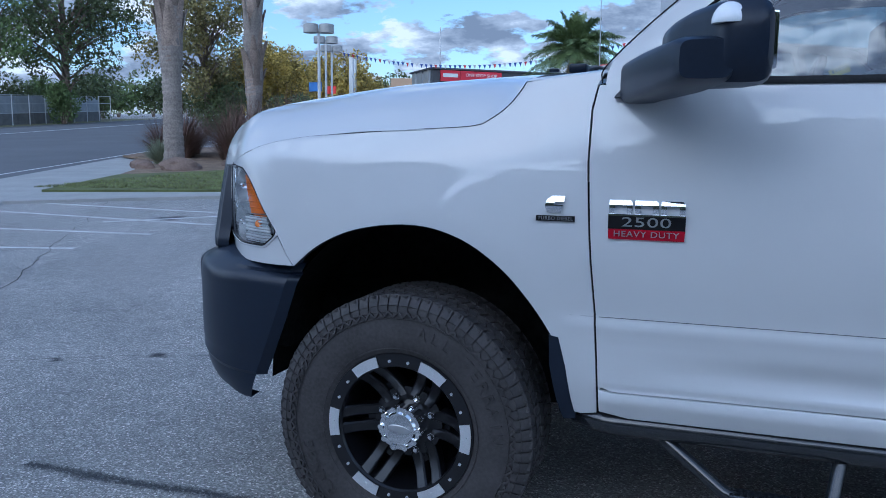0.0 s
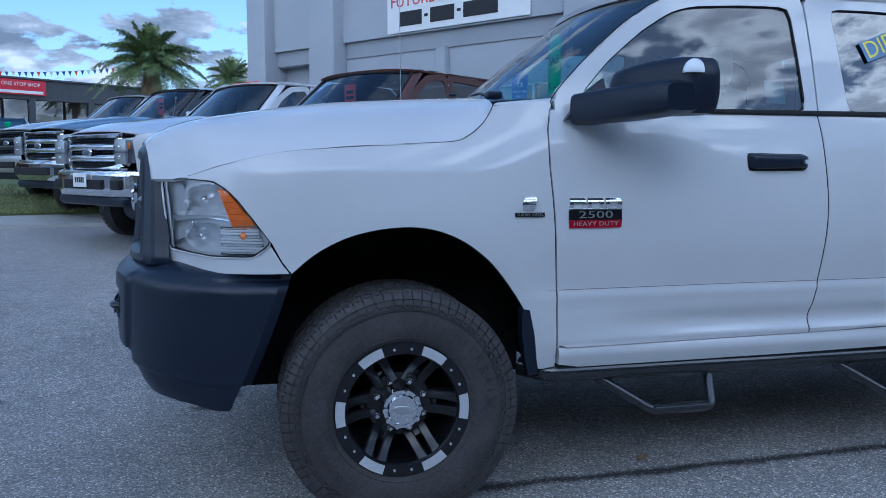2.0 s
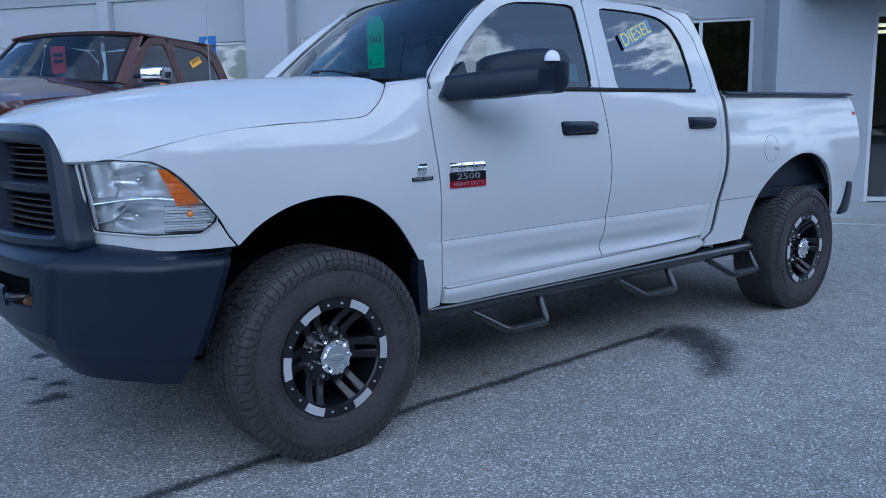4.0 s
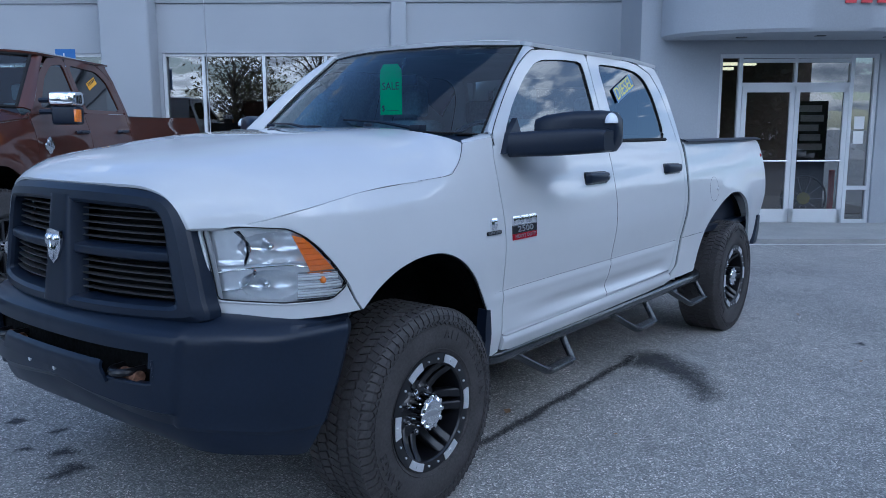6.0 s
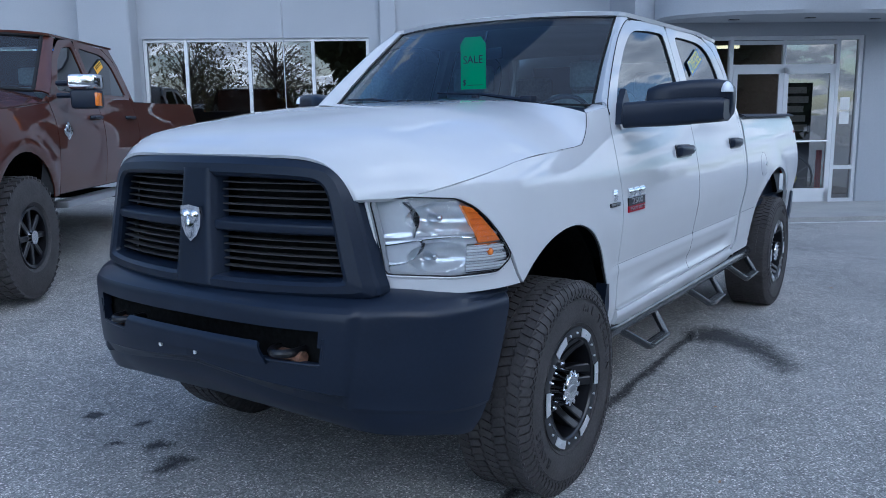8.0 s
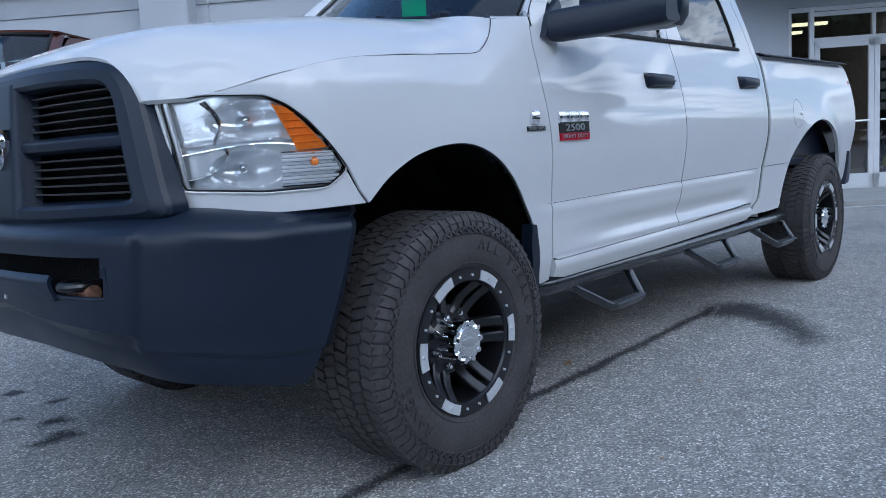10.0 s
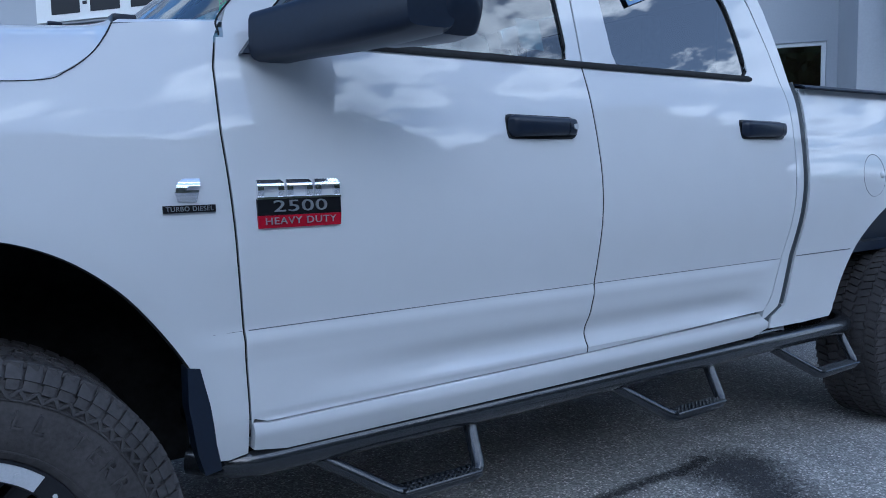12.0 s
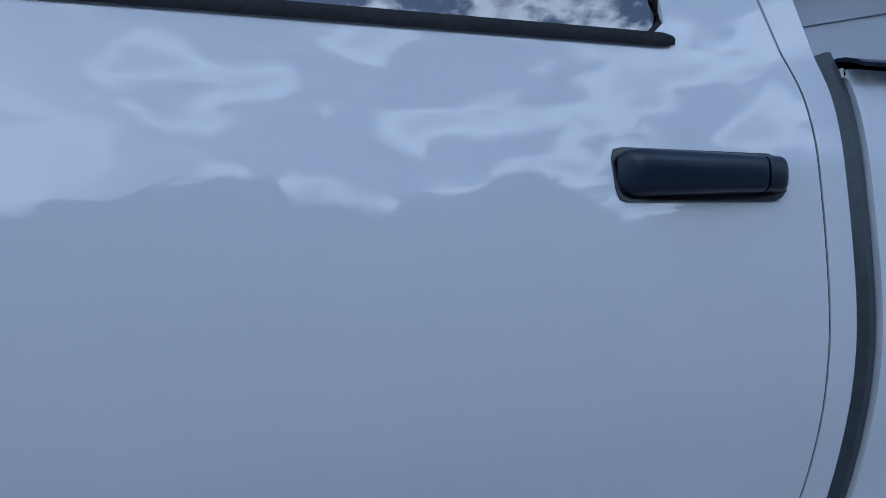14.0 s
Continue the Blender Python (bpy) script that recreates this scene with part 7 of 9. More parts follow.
for x0, y0 in ((5.2, 0.7), (5.2, 1.9), (-3.6, 1.2), (1.2, 1.4), (2.3, 1.4)):
    bm = bmesh.new()
    box(bm, x0, x0 + 1.25, y0, y0 + 0.10, 2.72 if x0 > 5 else 3.24, 2.77 if x0 > 5 else 3.29)
    part("strip_lamp", bm, LAMP, building, "fluorescent ceiling lamp", smooth=False)
sw = [FAC @ Vector((a, b, 0)) for a, b in ((3.9, EY), (3.9, EY - 1.9), (9.6, EY - 1.9), (9.6, EY))]
flat("walkway", [(p.x, p.y) for p in sw], 0.06, CONCRETE, "concrete walkway before the entrance", "walkway", thick=0.06)
sw = [FAC @ Vector((a, b, 0)) for a, b in ((3.6, EY - 2.0), (3.6, EY - 2.09), (12.0, EY - 2.09), (12.0, EY - 2.0))]
flat("kerb_line", [(p.x, p.y) for p in sw], 0.004, ROAD_PAINT, "white painted line before the walkway", "road marking")

# blue accessible parking sign on a post
PX = FAC @ Vector((-5.05, -2.0, 0))
gz = ground_z(PX.x, PX.y)
psign = thing("parking_sign", "blue accessible parking sign on a steel post", "sign", m=Matrix.Translation((PX.x, PX.y, gz)) @ Matrix.Rotation(radians(-53.13), 4, "Z"))
bm = bmesh.new()
cyl(bm, (0, 0.02, 0), (0, 0.02, 2.74 - gz), 0.025, seg=10)
part("post", bm, SILVER, psign)
bm = bmesh.new()
box(bm, -0.155, 0.155, -0.012, -0.006, 2.36 - gz, 2.78 - gz, 0.002, 1)
plate = part("plate", bm, BLUE, psign, smooth=False)
bm = bmesh.new()
tube(bm, [(0.045 * math.cos(a) + 0.0, -0.014, 2.63 - gz + 0.05 * math.sin(a)) for a in np.linspace(2.2, 6.8, 18)], 0.007, 6)
tube(bm, rounded([(-0.02, -0.014, 2.72 - gz), (-0.02, -0.014, 2.64 - gz), (0.04, -0.014, 2.64 - gz), (0.06, -0.014, 2.58 - gz)], 0.01, 2), 0.008, 6)
part("wheelchair_symbol", bm, WHITE_PLAIN, plate)
for txt, z in (("PARKING", 2.50), ("ONLY", 2.42)):
    bm = text_bm(txt, 0.065, 0.001)
    bmesh.ops.transform(bm, matrix=Matrix.Translation((0, -0.014, z - gz)), verts=bm.verts)
    part("words", bm, WHITE_PLAIN, plate, smooth=False)

# ---- the row of parked pickups, noses out, square to the building ----
BROWN_PAINT = mat("brown_paint", (0.080, 0.025, 0.016), 0.35, 0.0, var=0.08, scale=2, fine=300, coat=1.0, spec=0.1)
SILVER_PAINT = mat("silver_paint", (0.50, 0.51, 0.53), 0.32, 0.5, var=0.04, fine=300, coat=1.0)
BLACK_PAINT = mat("black_paint", (0.010, 0.011, 0.013), 0.2, var=0.1, coat=1.0)
PEARL_PAINT = mat("pearl_paint", (0.66, 0.67, 0.68), 0.3, 0.1, var=0.02, coat=1.0)
TRUCK_GLASS = glass_mat("truck_glass", (0.60, 0.75, 0.82), ior=1.7)
PK_LAMP = mat("pickup_lamp", (0.45, 0.47, 0.50), 0.18, 0.6, var=0.1, scale=12)
G_DARK = mat("lamp_bezel", (0.05, 0.05, 0.055), 0.4)
PLATE_BLUE = mat("plate_blue", (0.10, 0.38, 0.62), 0.4, var=0.3, scale=40)

pk_prof = smooth_line([0.45, 0.55, 0.70, 0.85, 1.00, 1.12, 1.22, 1.30, 1.36, 1.50, 1.70, 1.92], [0.90, 0.945, 0.972, 0.985, 0.988, 0.978, 0.955, 0.930, 0.918, 0.872, 0.800, 0.735])


def pk_half(x, z):
    w = pk_prof(z)
    for cx in (0.0, 3.95):
        r = math.hypot(x - cx, z - 0.47)
        if 0.3 < r < 0.8:
            w += 0.03 * math.exp(-((r - 0.53) / 0.07) ** 2)
    return w * (1 - 0.16 * max(0.0, (-0.55 - x) / 0.42) ** 2)


def arch(cx, r, z0, rise, n=14):
    a0 = math.asin((z0 - rise) / r)
    return [(cx + r * math.cos(a0 + (math.pi - 2 * a0) * k / n), rise + r * math.sin(a0 + (math.pi - 2 * a0) * k / n)) for k in range(n + 1)]


def simple_wheel(name, at, s, parent, r, width, rim_r, rim_mat, spokes):
    whl = new(name)
    whl.parent = parent
    whl.matrix_local = Matrix.Translation(at) @ (Matrix.Identity(4) if s < 0 else Matrix.Rotation(math.pi, 4, "Z"))
    h = width / 2
    prof = [(-h * 0.85, rim_r), (-h, rim_r + 0.03), (-h, r - 0.06), (-h * 0.9, r - 0.02), (-h * 0.5, r - 0.008), (h * 0.5, r - 0.008), (h * 0.9, r - 0.02), (h, r - 0.06), (h, rim_r + 0.03), (h * 0.85, rim_r)]
    bm_ = bmesh.new()
    grid(bm_, lambda u, v: (lambda p: Vector((p[1] * math.cos(2 * math.pi * u), p[0], p[1] * math.sin(2 * math.pi * u))))(prof[round(v * (len(prof) - 1))]), 48, len(prof) - 1, close_u=True)
    nb = 44
    for yy, ph in ((-h * 0.72, 0), (-h * 0.24, 0.5), (h * 0.24, 0), (h * 0.72, 0.5)):
        for k in range(nb):
            a = 2 * math.pi * (k + ph) / nb
            box(bm_, -0.012, 0.008, -h * 0.2, h * 0.2, -r * 0.05, r * 0.05, m=Matrix.Rotation(-a, 4, "Y") @ Matrix.Translation((r - 0.008, yy, 0)) @ Matrix.Rotation(0.3, 4, "X"))
    bmesh.ops.recalc_face_normals(bm_, faces=bm_.faces[:])
    part("tyre", bm_, TYRE_RUBBER, whl, angle=30)
    bm_ = bmesh.new()
    rim_ = [(-h * 0.86, rim_r + 0.004), (-h * 0.95, rim_r - 0.004), (-h * 0.9, rim_r - 0.025), (-h * 0.3, rim_r - 0.035), (h * 0.2, rim_r - 0.04), (h * 0.25, 0.02)]
    grid(bm_, lambda u, v: (lambda p: Vector((p[1] * math.cos(2 * math.pi * u), p[0], p[1] * math.sin(2 * math.pi * u))))(rim_[round(v * (len(rim_) - 1))]), 40, len(rim_) - 1, close_u=True)
    bmesh.ops.recalc_face_normals(bm_, faces=bm_.faces[:])
    rim_ob_ = part("rim", bm_, rim_mat, whl, angle=25)
    for k in range(spokes):
        a = 2 * math.pi * k / spokes
        bm_ = bmesh.new()
        m_ = Matrix.Rotation(-a, 4, "Y")
        box(bm_, 0.04, rim_r - 0.015, -h * 0.80, -h * 0.60, -0.022, 0.022, 0.006, 1, m=m_)
        part("spoke", bm_, rim_mat, rim_ob_)
    bm_ = bmesh.new()
    cyl(bm_, (0, -h * 0.5, 0), (0, -h * 0.98, 0), 0.062, 0.052, 20)
    part("hub_cap", bm_, CHROME, rim_ob_)
    return whl


def parked_pickup(label, paint, s_at, n_front, lift, wheel_r, chrome_front, tag_mat=None, plate_mat=None, cab_lights=False, rim_mat=None, spokes=8, band=None, body_bumper=False):
    n_axle = n_front + 1.02
    at = Vector((0.8 * n_axle + 0.6 * s_at, 0.6 * n_axle - 0.8 * s_at, 0))
    gz_ = ground_z(at.x, at.y)
    at.z = gz_
    tr = thing("parked_pickup", label, "truck", group="row of parked pickups", m=Matrix.Translation(at) @ Matrix.Rotation(radians(36.87), 4, "Z"))
    L = lift
    up = lambda f: (lambda a, b: f(a, b) + Vector((0, 0, L)))
    side_of = lambda s, off=0.0: (lambda x, z: Vector((x, s * (pk_half(x, z) + off), z + L)))
    for s in (-1, 1):
        inw = Vector((0, -s, 0))
        A = arch(0.0, 0.51, 0.55, 0.42)
        fender = [(-0.90, 0.78), (-0.93, 1.10), (-0.90, 1.17), (-0.80, 1.195), (0.20, 1.262), (0.62, 1.30), (0.62, 0.55)] + A + [(-0.60, 0.62)]
        part("front_fender", sheet(fender, side_of(s), 0.09, 0.06, 0.01, inw), paint, tr, angle=40)
        d1 = [(0.628, 0.56), (0.628, 1.345), (1.648, 1.36), (1.648, 0.56)]
        d2 = [(1.656, 0.56), (1.656, 1.36), (2.62, 1.365), (2.62, 1.0), (2.50, 0.80), (2.42, 0.56)]
        for nm, o in (("front_door", d1), ("rear_door", d2)):
            dd = part(nm, sheet(o, side_of(s), 0.12, 0.05, 0.01, inw), paint, tr, angle=40)
            xa, xb = (1.36, 1.58) if nm == "front_door" else (2.28, 2.50)
            bm_ = bmesh.new()
            tube(bm_, [side_of(s, 0.004)(xa, 1.18), side_of(s, 0.035)(xa + 0.03, 1.185), side_of(s, 0.035)(xb - 0.03, 1.185), side_of(s, 0.004)(xb, 1.18)], 0.016, 8)
            part("door_handle", bm_, BLACK_PLASTIC, dd)
            win = [(0.86, 1.40), (1.16, 1.68), (1.36, 1.80), (1.60, 1.825), (1.61, 1.40)] if nm == "front_door" else [(1.73, 1.40), (1.72, 1.828), (2.30, 1.80), (2.46, 1.70), (2.52, 1.40)]
            out = [(0.64, 1.347), (0.80, 1.45), (1.08, 1.71), (1.32, 1.86), (1.652, 1.895), (1.650, 1.362)] if nm == "front_door" else [(1.656, 1.362), (1.658, 1.895), (2.34, 1.868), (2.56, 1.75), (2.62, 1.50), (2.62, 1.368)]
            ou_, in_ = resample(out, 40, 0.03), resample(win, 40, 0.05)
            bm_ = bmesh.new()
            k0 = min(range(40), key=lambda k: (ou_[0] - in_[k]).length)
            in_ = in_[k0:] + in_[:k0]
            lp = [[bm_.verts.new(side_of(s, -0.001)(p.x, p.z)) for p in ou_], [bm_.verts.new(side_of(s, -0.001)(p.x, p.z)) for p in in_], [bm_.verts.new(side_of(s, -0.02)(p.x, p.z)) for p in in_]]
            for a, b in zip(lp, lp[1:]):
                for k in range(40):
                    bm_.faces.new((a[k], a[(k + 1) % 40], b[(k + 1) % 40], b[k]))
            bmesh.ops.recalc_face_normals(bm_, faces=bm_.faces[:])
            part("window_frame", bm_, paint, dd, angle=40)
            face_out(part("window_pane", sheet([(p.x, p.z) for p in in_], side_of(s, -0.012), 0.2, 0.2, 0.0), DARK_GLASS, dd), (1.6, 0, 1.2 + L))
        # Dark sheet behind the door gaps paints in their shade.
        part("door_jamb", sheet([(0.3, 0.57), (0.3, 1.24), (2.6, 1.34), (2.6, 0.6)], side_of(s, -0.014), 0.2, 0.08, 0.0), SEAM_DARK, tr)
        bedo = [(2.66, 0.58), (2.66, 1.34), (4.98, 1.36), (5.03, 1.30), (5.03, 0.72), (4.62, 0.62)] + arch(3.95, 0.53, 0.58, 0.42) + [(3.2, 0.56)]
        part("bed_side", sheet(bedo, side_of(s, -0.004), 0.12, 0.06, 0.03, inw), paint, tr, angle=40)
        part("cab_corner", sheet([(2.626, 0.60), (2.626, 1.50), (2.56, 1.76), (2.35, 1.872), (2.55, 1.88), (2.65, 1.72), (2.69, 1.36), (2.655, 0.58)], side_of(s), 0.1, 0.06, 0.02, inw), paint, tr, angle=40)
        for cx in (0.0, 3.95):
            bm_ = bmesh.new()
            grid(bm_, lambda u, v: Vector((cx + 0.54 * math.cos(math.pi * u), s * (0.5 + 0.43 * v), 0.45 + L + 0.52 * math.sin(math.pi * u))), 14, 2)
            box(bm_, cx - 0.55, cx + 0.55, s * 0.48, s * 0.50, 0.35 + L, 1.0 + L)
            part("wheel_liner", bm_, UNDERBODY, tr)
            simple_wheel("front_wheel" if cx == 0 else "rear_wheel", (cx, s * 0.86, wheel_r), s, tr, wheel_r, 0.30, 0.235, rim_mat or MACHINED, spokes)
        # running board
        bm_ = bmesh.new()
        box(bm_, 0.62, 2.5, s * 0.86, s * 1.02, 0.44 + L, 0.50 + L, 0.02)
        part("running_board", bm_, SILVER if lift > 0.1 else BLACK_PLASTIC, tr, "running board")
        # mirror
        bm_ = bmesh.new()
        tube(bm_, [(0.80, s * 0.93, 1.36 + L), (0.80, s * 1.08, 1.36 + L)], 0.022, 8)
        tube(bm_, [(0.80, s * 0.93, 1.46 + L), (0.80, s * 1.08, 1.46 + L)], 0.022, 8)
        box(bm_, 0.72, 0.88, s * 1.06, s * 1.28, 1.25 + L, 1.41 + L, 0.03, 3)
        mir = part("side_mirror", bm_, BLACK_PLASTIC, tr, "towing mirror with chrome cap")
        bm_ = bmesh.new()
        box(bm_, 0.70, 0.885, s * 1.05, s * 1.29, 1.41 + L, 1.53 + L, 0.035, 3)
        part("chrome_cap", bm_, CHROME if chrome_front else paint, mir)
        bm_ = bmesh.new()
        box(bm_, 0.705, 0.80, s * 1.265, s * 1.292, 1.27 + L, 1.38 + L, 0.008)
        part("marker_lamp", bm_, AMBER, mir)
        # headlight
        hl_ = part("headlight", sheet([(-0.985, 0.86), (-0.985, 1.13), (-0.90, 1.155), (-0.72, 1.15), (-0.74, 0.90)], lambda x, z: Vector((x + 0.02, s * (pk_half(x, z) + 0.004 - max(0, -0.90 - x) * 3.2), z + L)), 0.04, 0.06, 0.03, inw), PK_LAMP, tr, "clear headlight")
        bm_ = bmesh.new()
        box(bm_, -1.02, -0.985, s * 0.60, s * 0.845, 0.86 + L, 1.135 + L, 0.02)
        part("front_reflector", bm_, PK_LAMP, hl_)
        bm_ = bmesh.new()
        box(bm_, -1.012, -0.95, s * 0.79, s * 0.835, 1.02 + L, 1.10 + L, 0.015)
        part("amber_lamp", bm_, AMBER, hl_)
        for zz, hh in ((1.045, 0.034), (0.935, 0.038)):
            bm_ = bmesh.new()
            grid(bm_, lambda u, v: Vector((-1.024 + 0.018 * (abs(u * 2 - 1) ** 2 + abs(v * 2 - 1) ** 2) + 0.003 * math.cos(u * 40), s * (0.625 + 0.15 * u), zz - hh + 2 * hh * v + L)), 14, 8)
            part("lamp_bowl", bm_, LAMP_CHROME, hl_)
        bm_ = bmesh.new()
        box(bm_, -1.026, -0.99, s * 0.60, s * 0.845, 0.985 + L, 0.997 + L, 0.003, 1)
        part("lamp_divider", bm_, G_DARK, hl_)

    # hood
    def hood_pk(u, v):
        q = abs(u * 2 - 1)
        x = -0.97 + 0.10 * q**2 + v * (1.50 - 0.02 * q)
        ze = 1.175 + 0.125 * v
        zc = 1.225 + 0.20 * min(1, v * 1.3) ** 0.7
        bul = 0.02 / (1 + math.exp((q - 0.5) * 30)) * min(1, v * 5)
        return Vector((x, (u * 2 - 1) * (pk_half(x, ze) - 0.012), ze + (zc - ze) * (1 - q**3) + bul + L))
    bm_ = bmesh.new()
    grid(bm_, hood_pk, 32, 20)
    thicken(bm_, 0.015)
    bmesh.ops.recalc_face_normals(bm_, faces=bm_.faces[:])
    part("hood", bm_, paint, tr, angle=40)

    # grille: frame, bars, screen, plain oval
    G = CHROME if chrome_front else BLACK_GLOSS
    bm_ = bmesh.new()
    o_ = spline([(0, y, z) for y, z in ((-0.60, 0.80), (0.60, 0.80), (0.615, 1.16), (0.50, 1.20), (-0.50, 1.20), (-0.615, 1.16))], 48, True)
    i_ = spline([(0, y, z) for y, z in ((-0.52, 0.86), (0.52, 0.86), (0.53, 1.11), (0.44, 1.14), (-0.44, 1.14), (-0.53, 1.11))], 48, True)
    lp = [[bm_.verts.new((-0.99 + 0.05 * (p.y / 0.6) ** 2 + dx_, p.y + (q_.y - p.y) * t, p.z + (q_.z - p.z) * t + L)) for p, q_ in zip(o_, i_)] for t, dx_ in ((0, 0.05), (0, 0.0), (0.3, -0.03), (0.8, -0.03), (1, 0.0), (1, 0.05))]
    for a, b in zip(lp, lp[1:]):
        for k in range(48):
            bm_.faces.new((a[k], a[(k + 1) % 48], b[(k + 1) % 48], b[k]))
    bmesh.ops.recalc_face_normals(bm_, faces=bm_.faces[:])
    gr = part("grille", bm_, G, tr, "chrome grille frame", angle=40)
    bm_ = bmesh.new()
    box(bm_, -0.93, -0.92, -0.56, 0.56, 0.82 + L, 1.17 + L)
    part("grille_screen", bm_, SEAM_DARK, gr)
    for z0, z1 in ((0.905, 0.945), (1.03, 1.07)):
        bm_ = bmesh.new()
        grid(bm_, lambda u, v: Vector((-1.015 + 0.045 * (u * 2 - 1) ** 2 + 0.012 * (v * 2 - 1) ** 2, (u * 2 - 1) * 0.53, z0 + (z1 - z0) * v + L)), 16, 6)
        thicken(bm_, 0.02)
        bmesh.ops.recalc_face_normals(bm_, faces=bm_.faces[:])
        part("grille_bar", bm_, G, gr)
    bm_ = bmesh.new()
    for y in np.linspace(-0.5, 0.5, 15):
        box(bm_, -0.945, -0.935, y - 0.006, y + 0.006, 0.85 + L, 1.14 + L)
    for z in np.linspace(0.86, 1.13, 9):
        box(bm_, -0.948, -0.938, -0.53, 0.53, z - 0.005 + L, z + 0.005 + L)
    part("grille_mesh", bm_, BLACK_PLASTIC, gr, smooth=False)
    bm_ = bmesh.new()
    bmesh.ops.create_uvsphere(bm_, u_segments=24, v_segments=10, radius=1, matrix=Matrix.LocRotScale((-1.03, 0, 0.992 + L), None, (0.018, 0.115, 0.050)))
    ov = part("oval_emblem", bm_, CHROME, gr, "plain oval emblem")
    bm_ = bmesh.new()
    bmesh.ops.create_uvsphere(bm_, u_segments=24, v_segments=10, radius=1, matrix=Matrix.LocRotScale((-1.034, 0, 0.992 + L), None, (0.018, 0.100, 0.040)))
    part("oval_field", bm_, mat("emblem_grey", (0.10, 0.11, 0.14), 0.3) if "emblem_grey" not in bpy.data.materials else bpy.data.materials["emblem_grey"], ov)

    # bumper
    bpl = spline([(-1.10, 0, 0), (-1.09, 0.35, 0), (-1.055, 0.65, 0), (-0.97, 0.88, 0), (-0.78, 0.985, 0), (-0.56, 1.0, 0)], 40)
    bm_ = bmesh.new()

    def bump_pk(u, v):
        q = abs(u * 2 - 1)
        p = bpl[0].lerp(bpl[0], 0) if q == 0 else bpl[min(40, int(round(q * 40)))]
        zz = 0.815 - 0.315 * v - 0.03 * q**3 * (v < 0.3)
        ins = 0.10 * max(0, 0.12 - v) / 0.12 + 0.03 * max(0, v - 0.8) / 0.2
        return Vector((p.x + ins, (1 if u >= 0.5 else -1) * (p.y - ins * q * 0.4), zz + L))
    grid(bm_, bump_pk, 60, 10)
    thicken(bm_, 0.02)
    bmesh.ops.recalc_face_normals(bm_, faces=bm_.faces[:])
    bmp = part("front_bumper", bm_, paint if body_bumper else CHROME, tr, "body-coloured front bumper" if body_bumper else "chrome front bumper", angle=40)
    if body_bumper:
        for y in (-0.72, 0.72):
            bm_ = bmesh.new()
            cyl(bm_, (-0.98, y, 0.655 + L), (-1.055, y, 0.655 + L), 0.075, seg=24)
            fog = part("fog_lamp_recess", bm_, SEAM_DARK, bmp, "round dark fog lamp recess")
            bm_ = bmesh.new()
            cyl(bm_, (-1.04, y, 0.655 + L), (-1.062, y, 0.655 + L), 0.048, 0.044, seg=20)
            part("fog_lens", bm_, LAMP_CHROME, fog)
    for y0, y1 in ((-0.44, 0.44),) if body_bumper else ((-0.76, -0.57), (-0.44, 0.44), (0.57, 0.76)):
        bm_ = bmesh.new()
        xo = -1.112 if y0 == -0.44 else -1.072
        box(bm_, xo, xo + 0.06, y0, y1, 0.575 + L, 0.685 + L, 0.015)
        part("bumper_opening", bm_, SEAM_DARK, bmp)
    bm_ = bmesh.new()
    box(bm_, -1.03, -0.70, -0.80, 0.80, 0.38 + L, 0.52 + L, 0.09, 4)
    part("valance", bm_, BLACK_PLASTIC, bmp, "black lower valance")
    if plate_mat:
        bm_ = bmesh.new()
        box(bm_, -1.135, -1.125, -0.155, 0.155, 0.60 + L, 0.755 + L, 0.003, 1)
        pl = part("number_plate", bm_, plate_mat, bmp)
        bm_ = bmesh.new()
        for k in range(5):
            box(bm_, -1.138, -1.134, -0.11 + k * 0.045, -0.08 + k * 0.045, 0.65 + L, 0.71 + L)
        part("plate_bars", bm_, WHITE_PLAIN if plate_mat is PLATE_BLUE else INK, pl, smooth=False)

    # windshield, roof, back
    def ws(u, v):
        q = u * 2 - 1
        b_, t_ = Vector((0.50 + 0.16 * q**2, q * 0.80, 1.43 - 0.03 * q**2)), Vector((1.06 + 0.12 * q**2, q * 0.68, 1.90 - 0.02 * q**2))
        return b_.lerp(t_, v) + Vector((0, 0, L))
    bm_ = bmesh.new()
    grid(bm_, ws, 20, 8)
    wd = face_out(part("windshield", bm_, TRUCK_GLASS, tr, "dark tinted windshield"), (1.8, 0, 1.2 + L))
    bm_ = bmesh.new()
    tube(bm_, [ws(u, 0) for u in np.linspace(0, 1, 16)] + [ws(1, v) for v in np.linspace(0.1, 1, 8)] + [ws(u, 1) for u in np.linspace(0.94, 0, 16)] + [ws(0, v) for v in np.linspace(0.9, 0, 8)], 0.016, 6, caps=False)
    part("windshield_seal", bm_, BLACK_RUBBER, wd)
    for s in (-1, 1):
        bm_ = bmesh.new()
        grid(bm_, lambda u, v: ws(1 if s > 0 else 0, v).lerp(Vector((0.70 + 0.56 * v, s * (pk_prof(1.36 + 0.50 * v) - 0.003), 1.37 + 0.50 * v + L)), u) + Vector((-0.01, s * 0.012, 0.01)) * math.sin(math.pi * u), 6, 12)
        thicken(bm_, 0.015)
        part("a_pillar", bm_, paint, tr, angle=50)
        bm_ = bmesh.new()
        grid(bm_, lambda u, v: hood_pk(1 if s > 0 else 0, 0.9 + 0.1 * v).lerp(Vector((0.63 + 0.05 * v, s * (pk_prof(1.36) - 0.02), 1.345 + 0.02 * v + L)), u), 6, 3)
        part("cowl_corner", bm_, paint, tr)
    bm_ = bmesh.new()
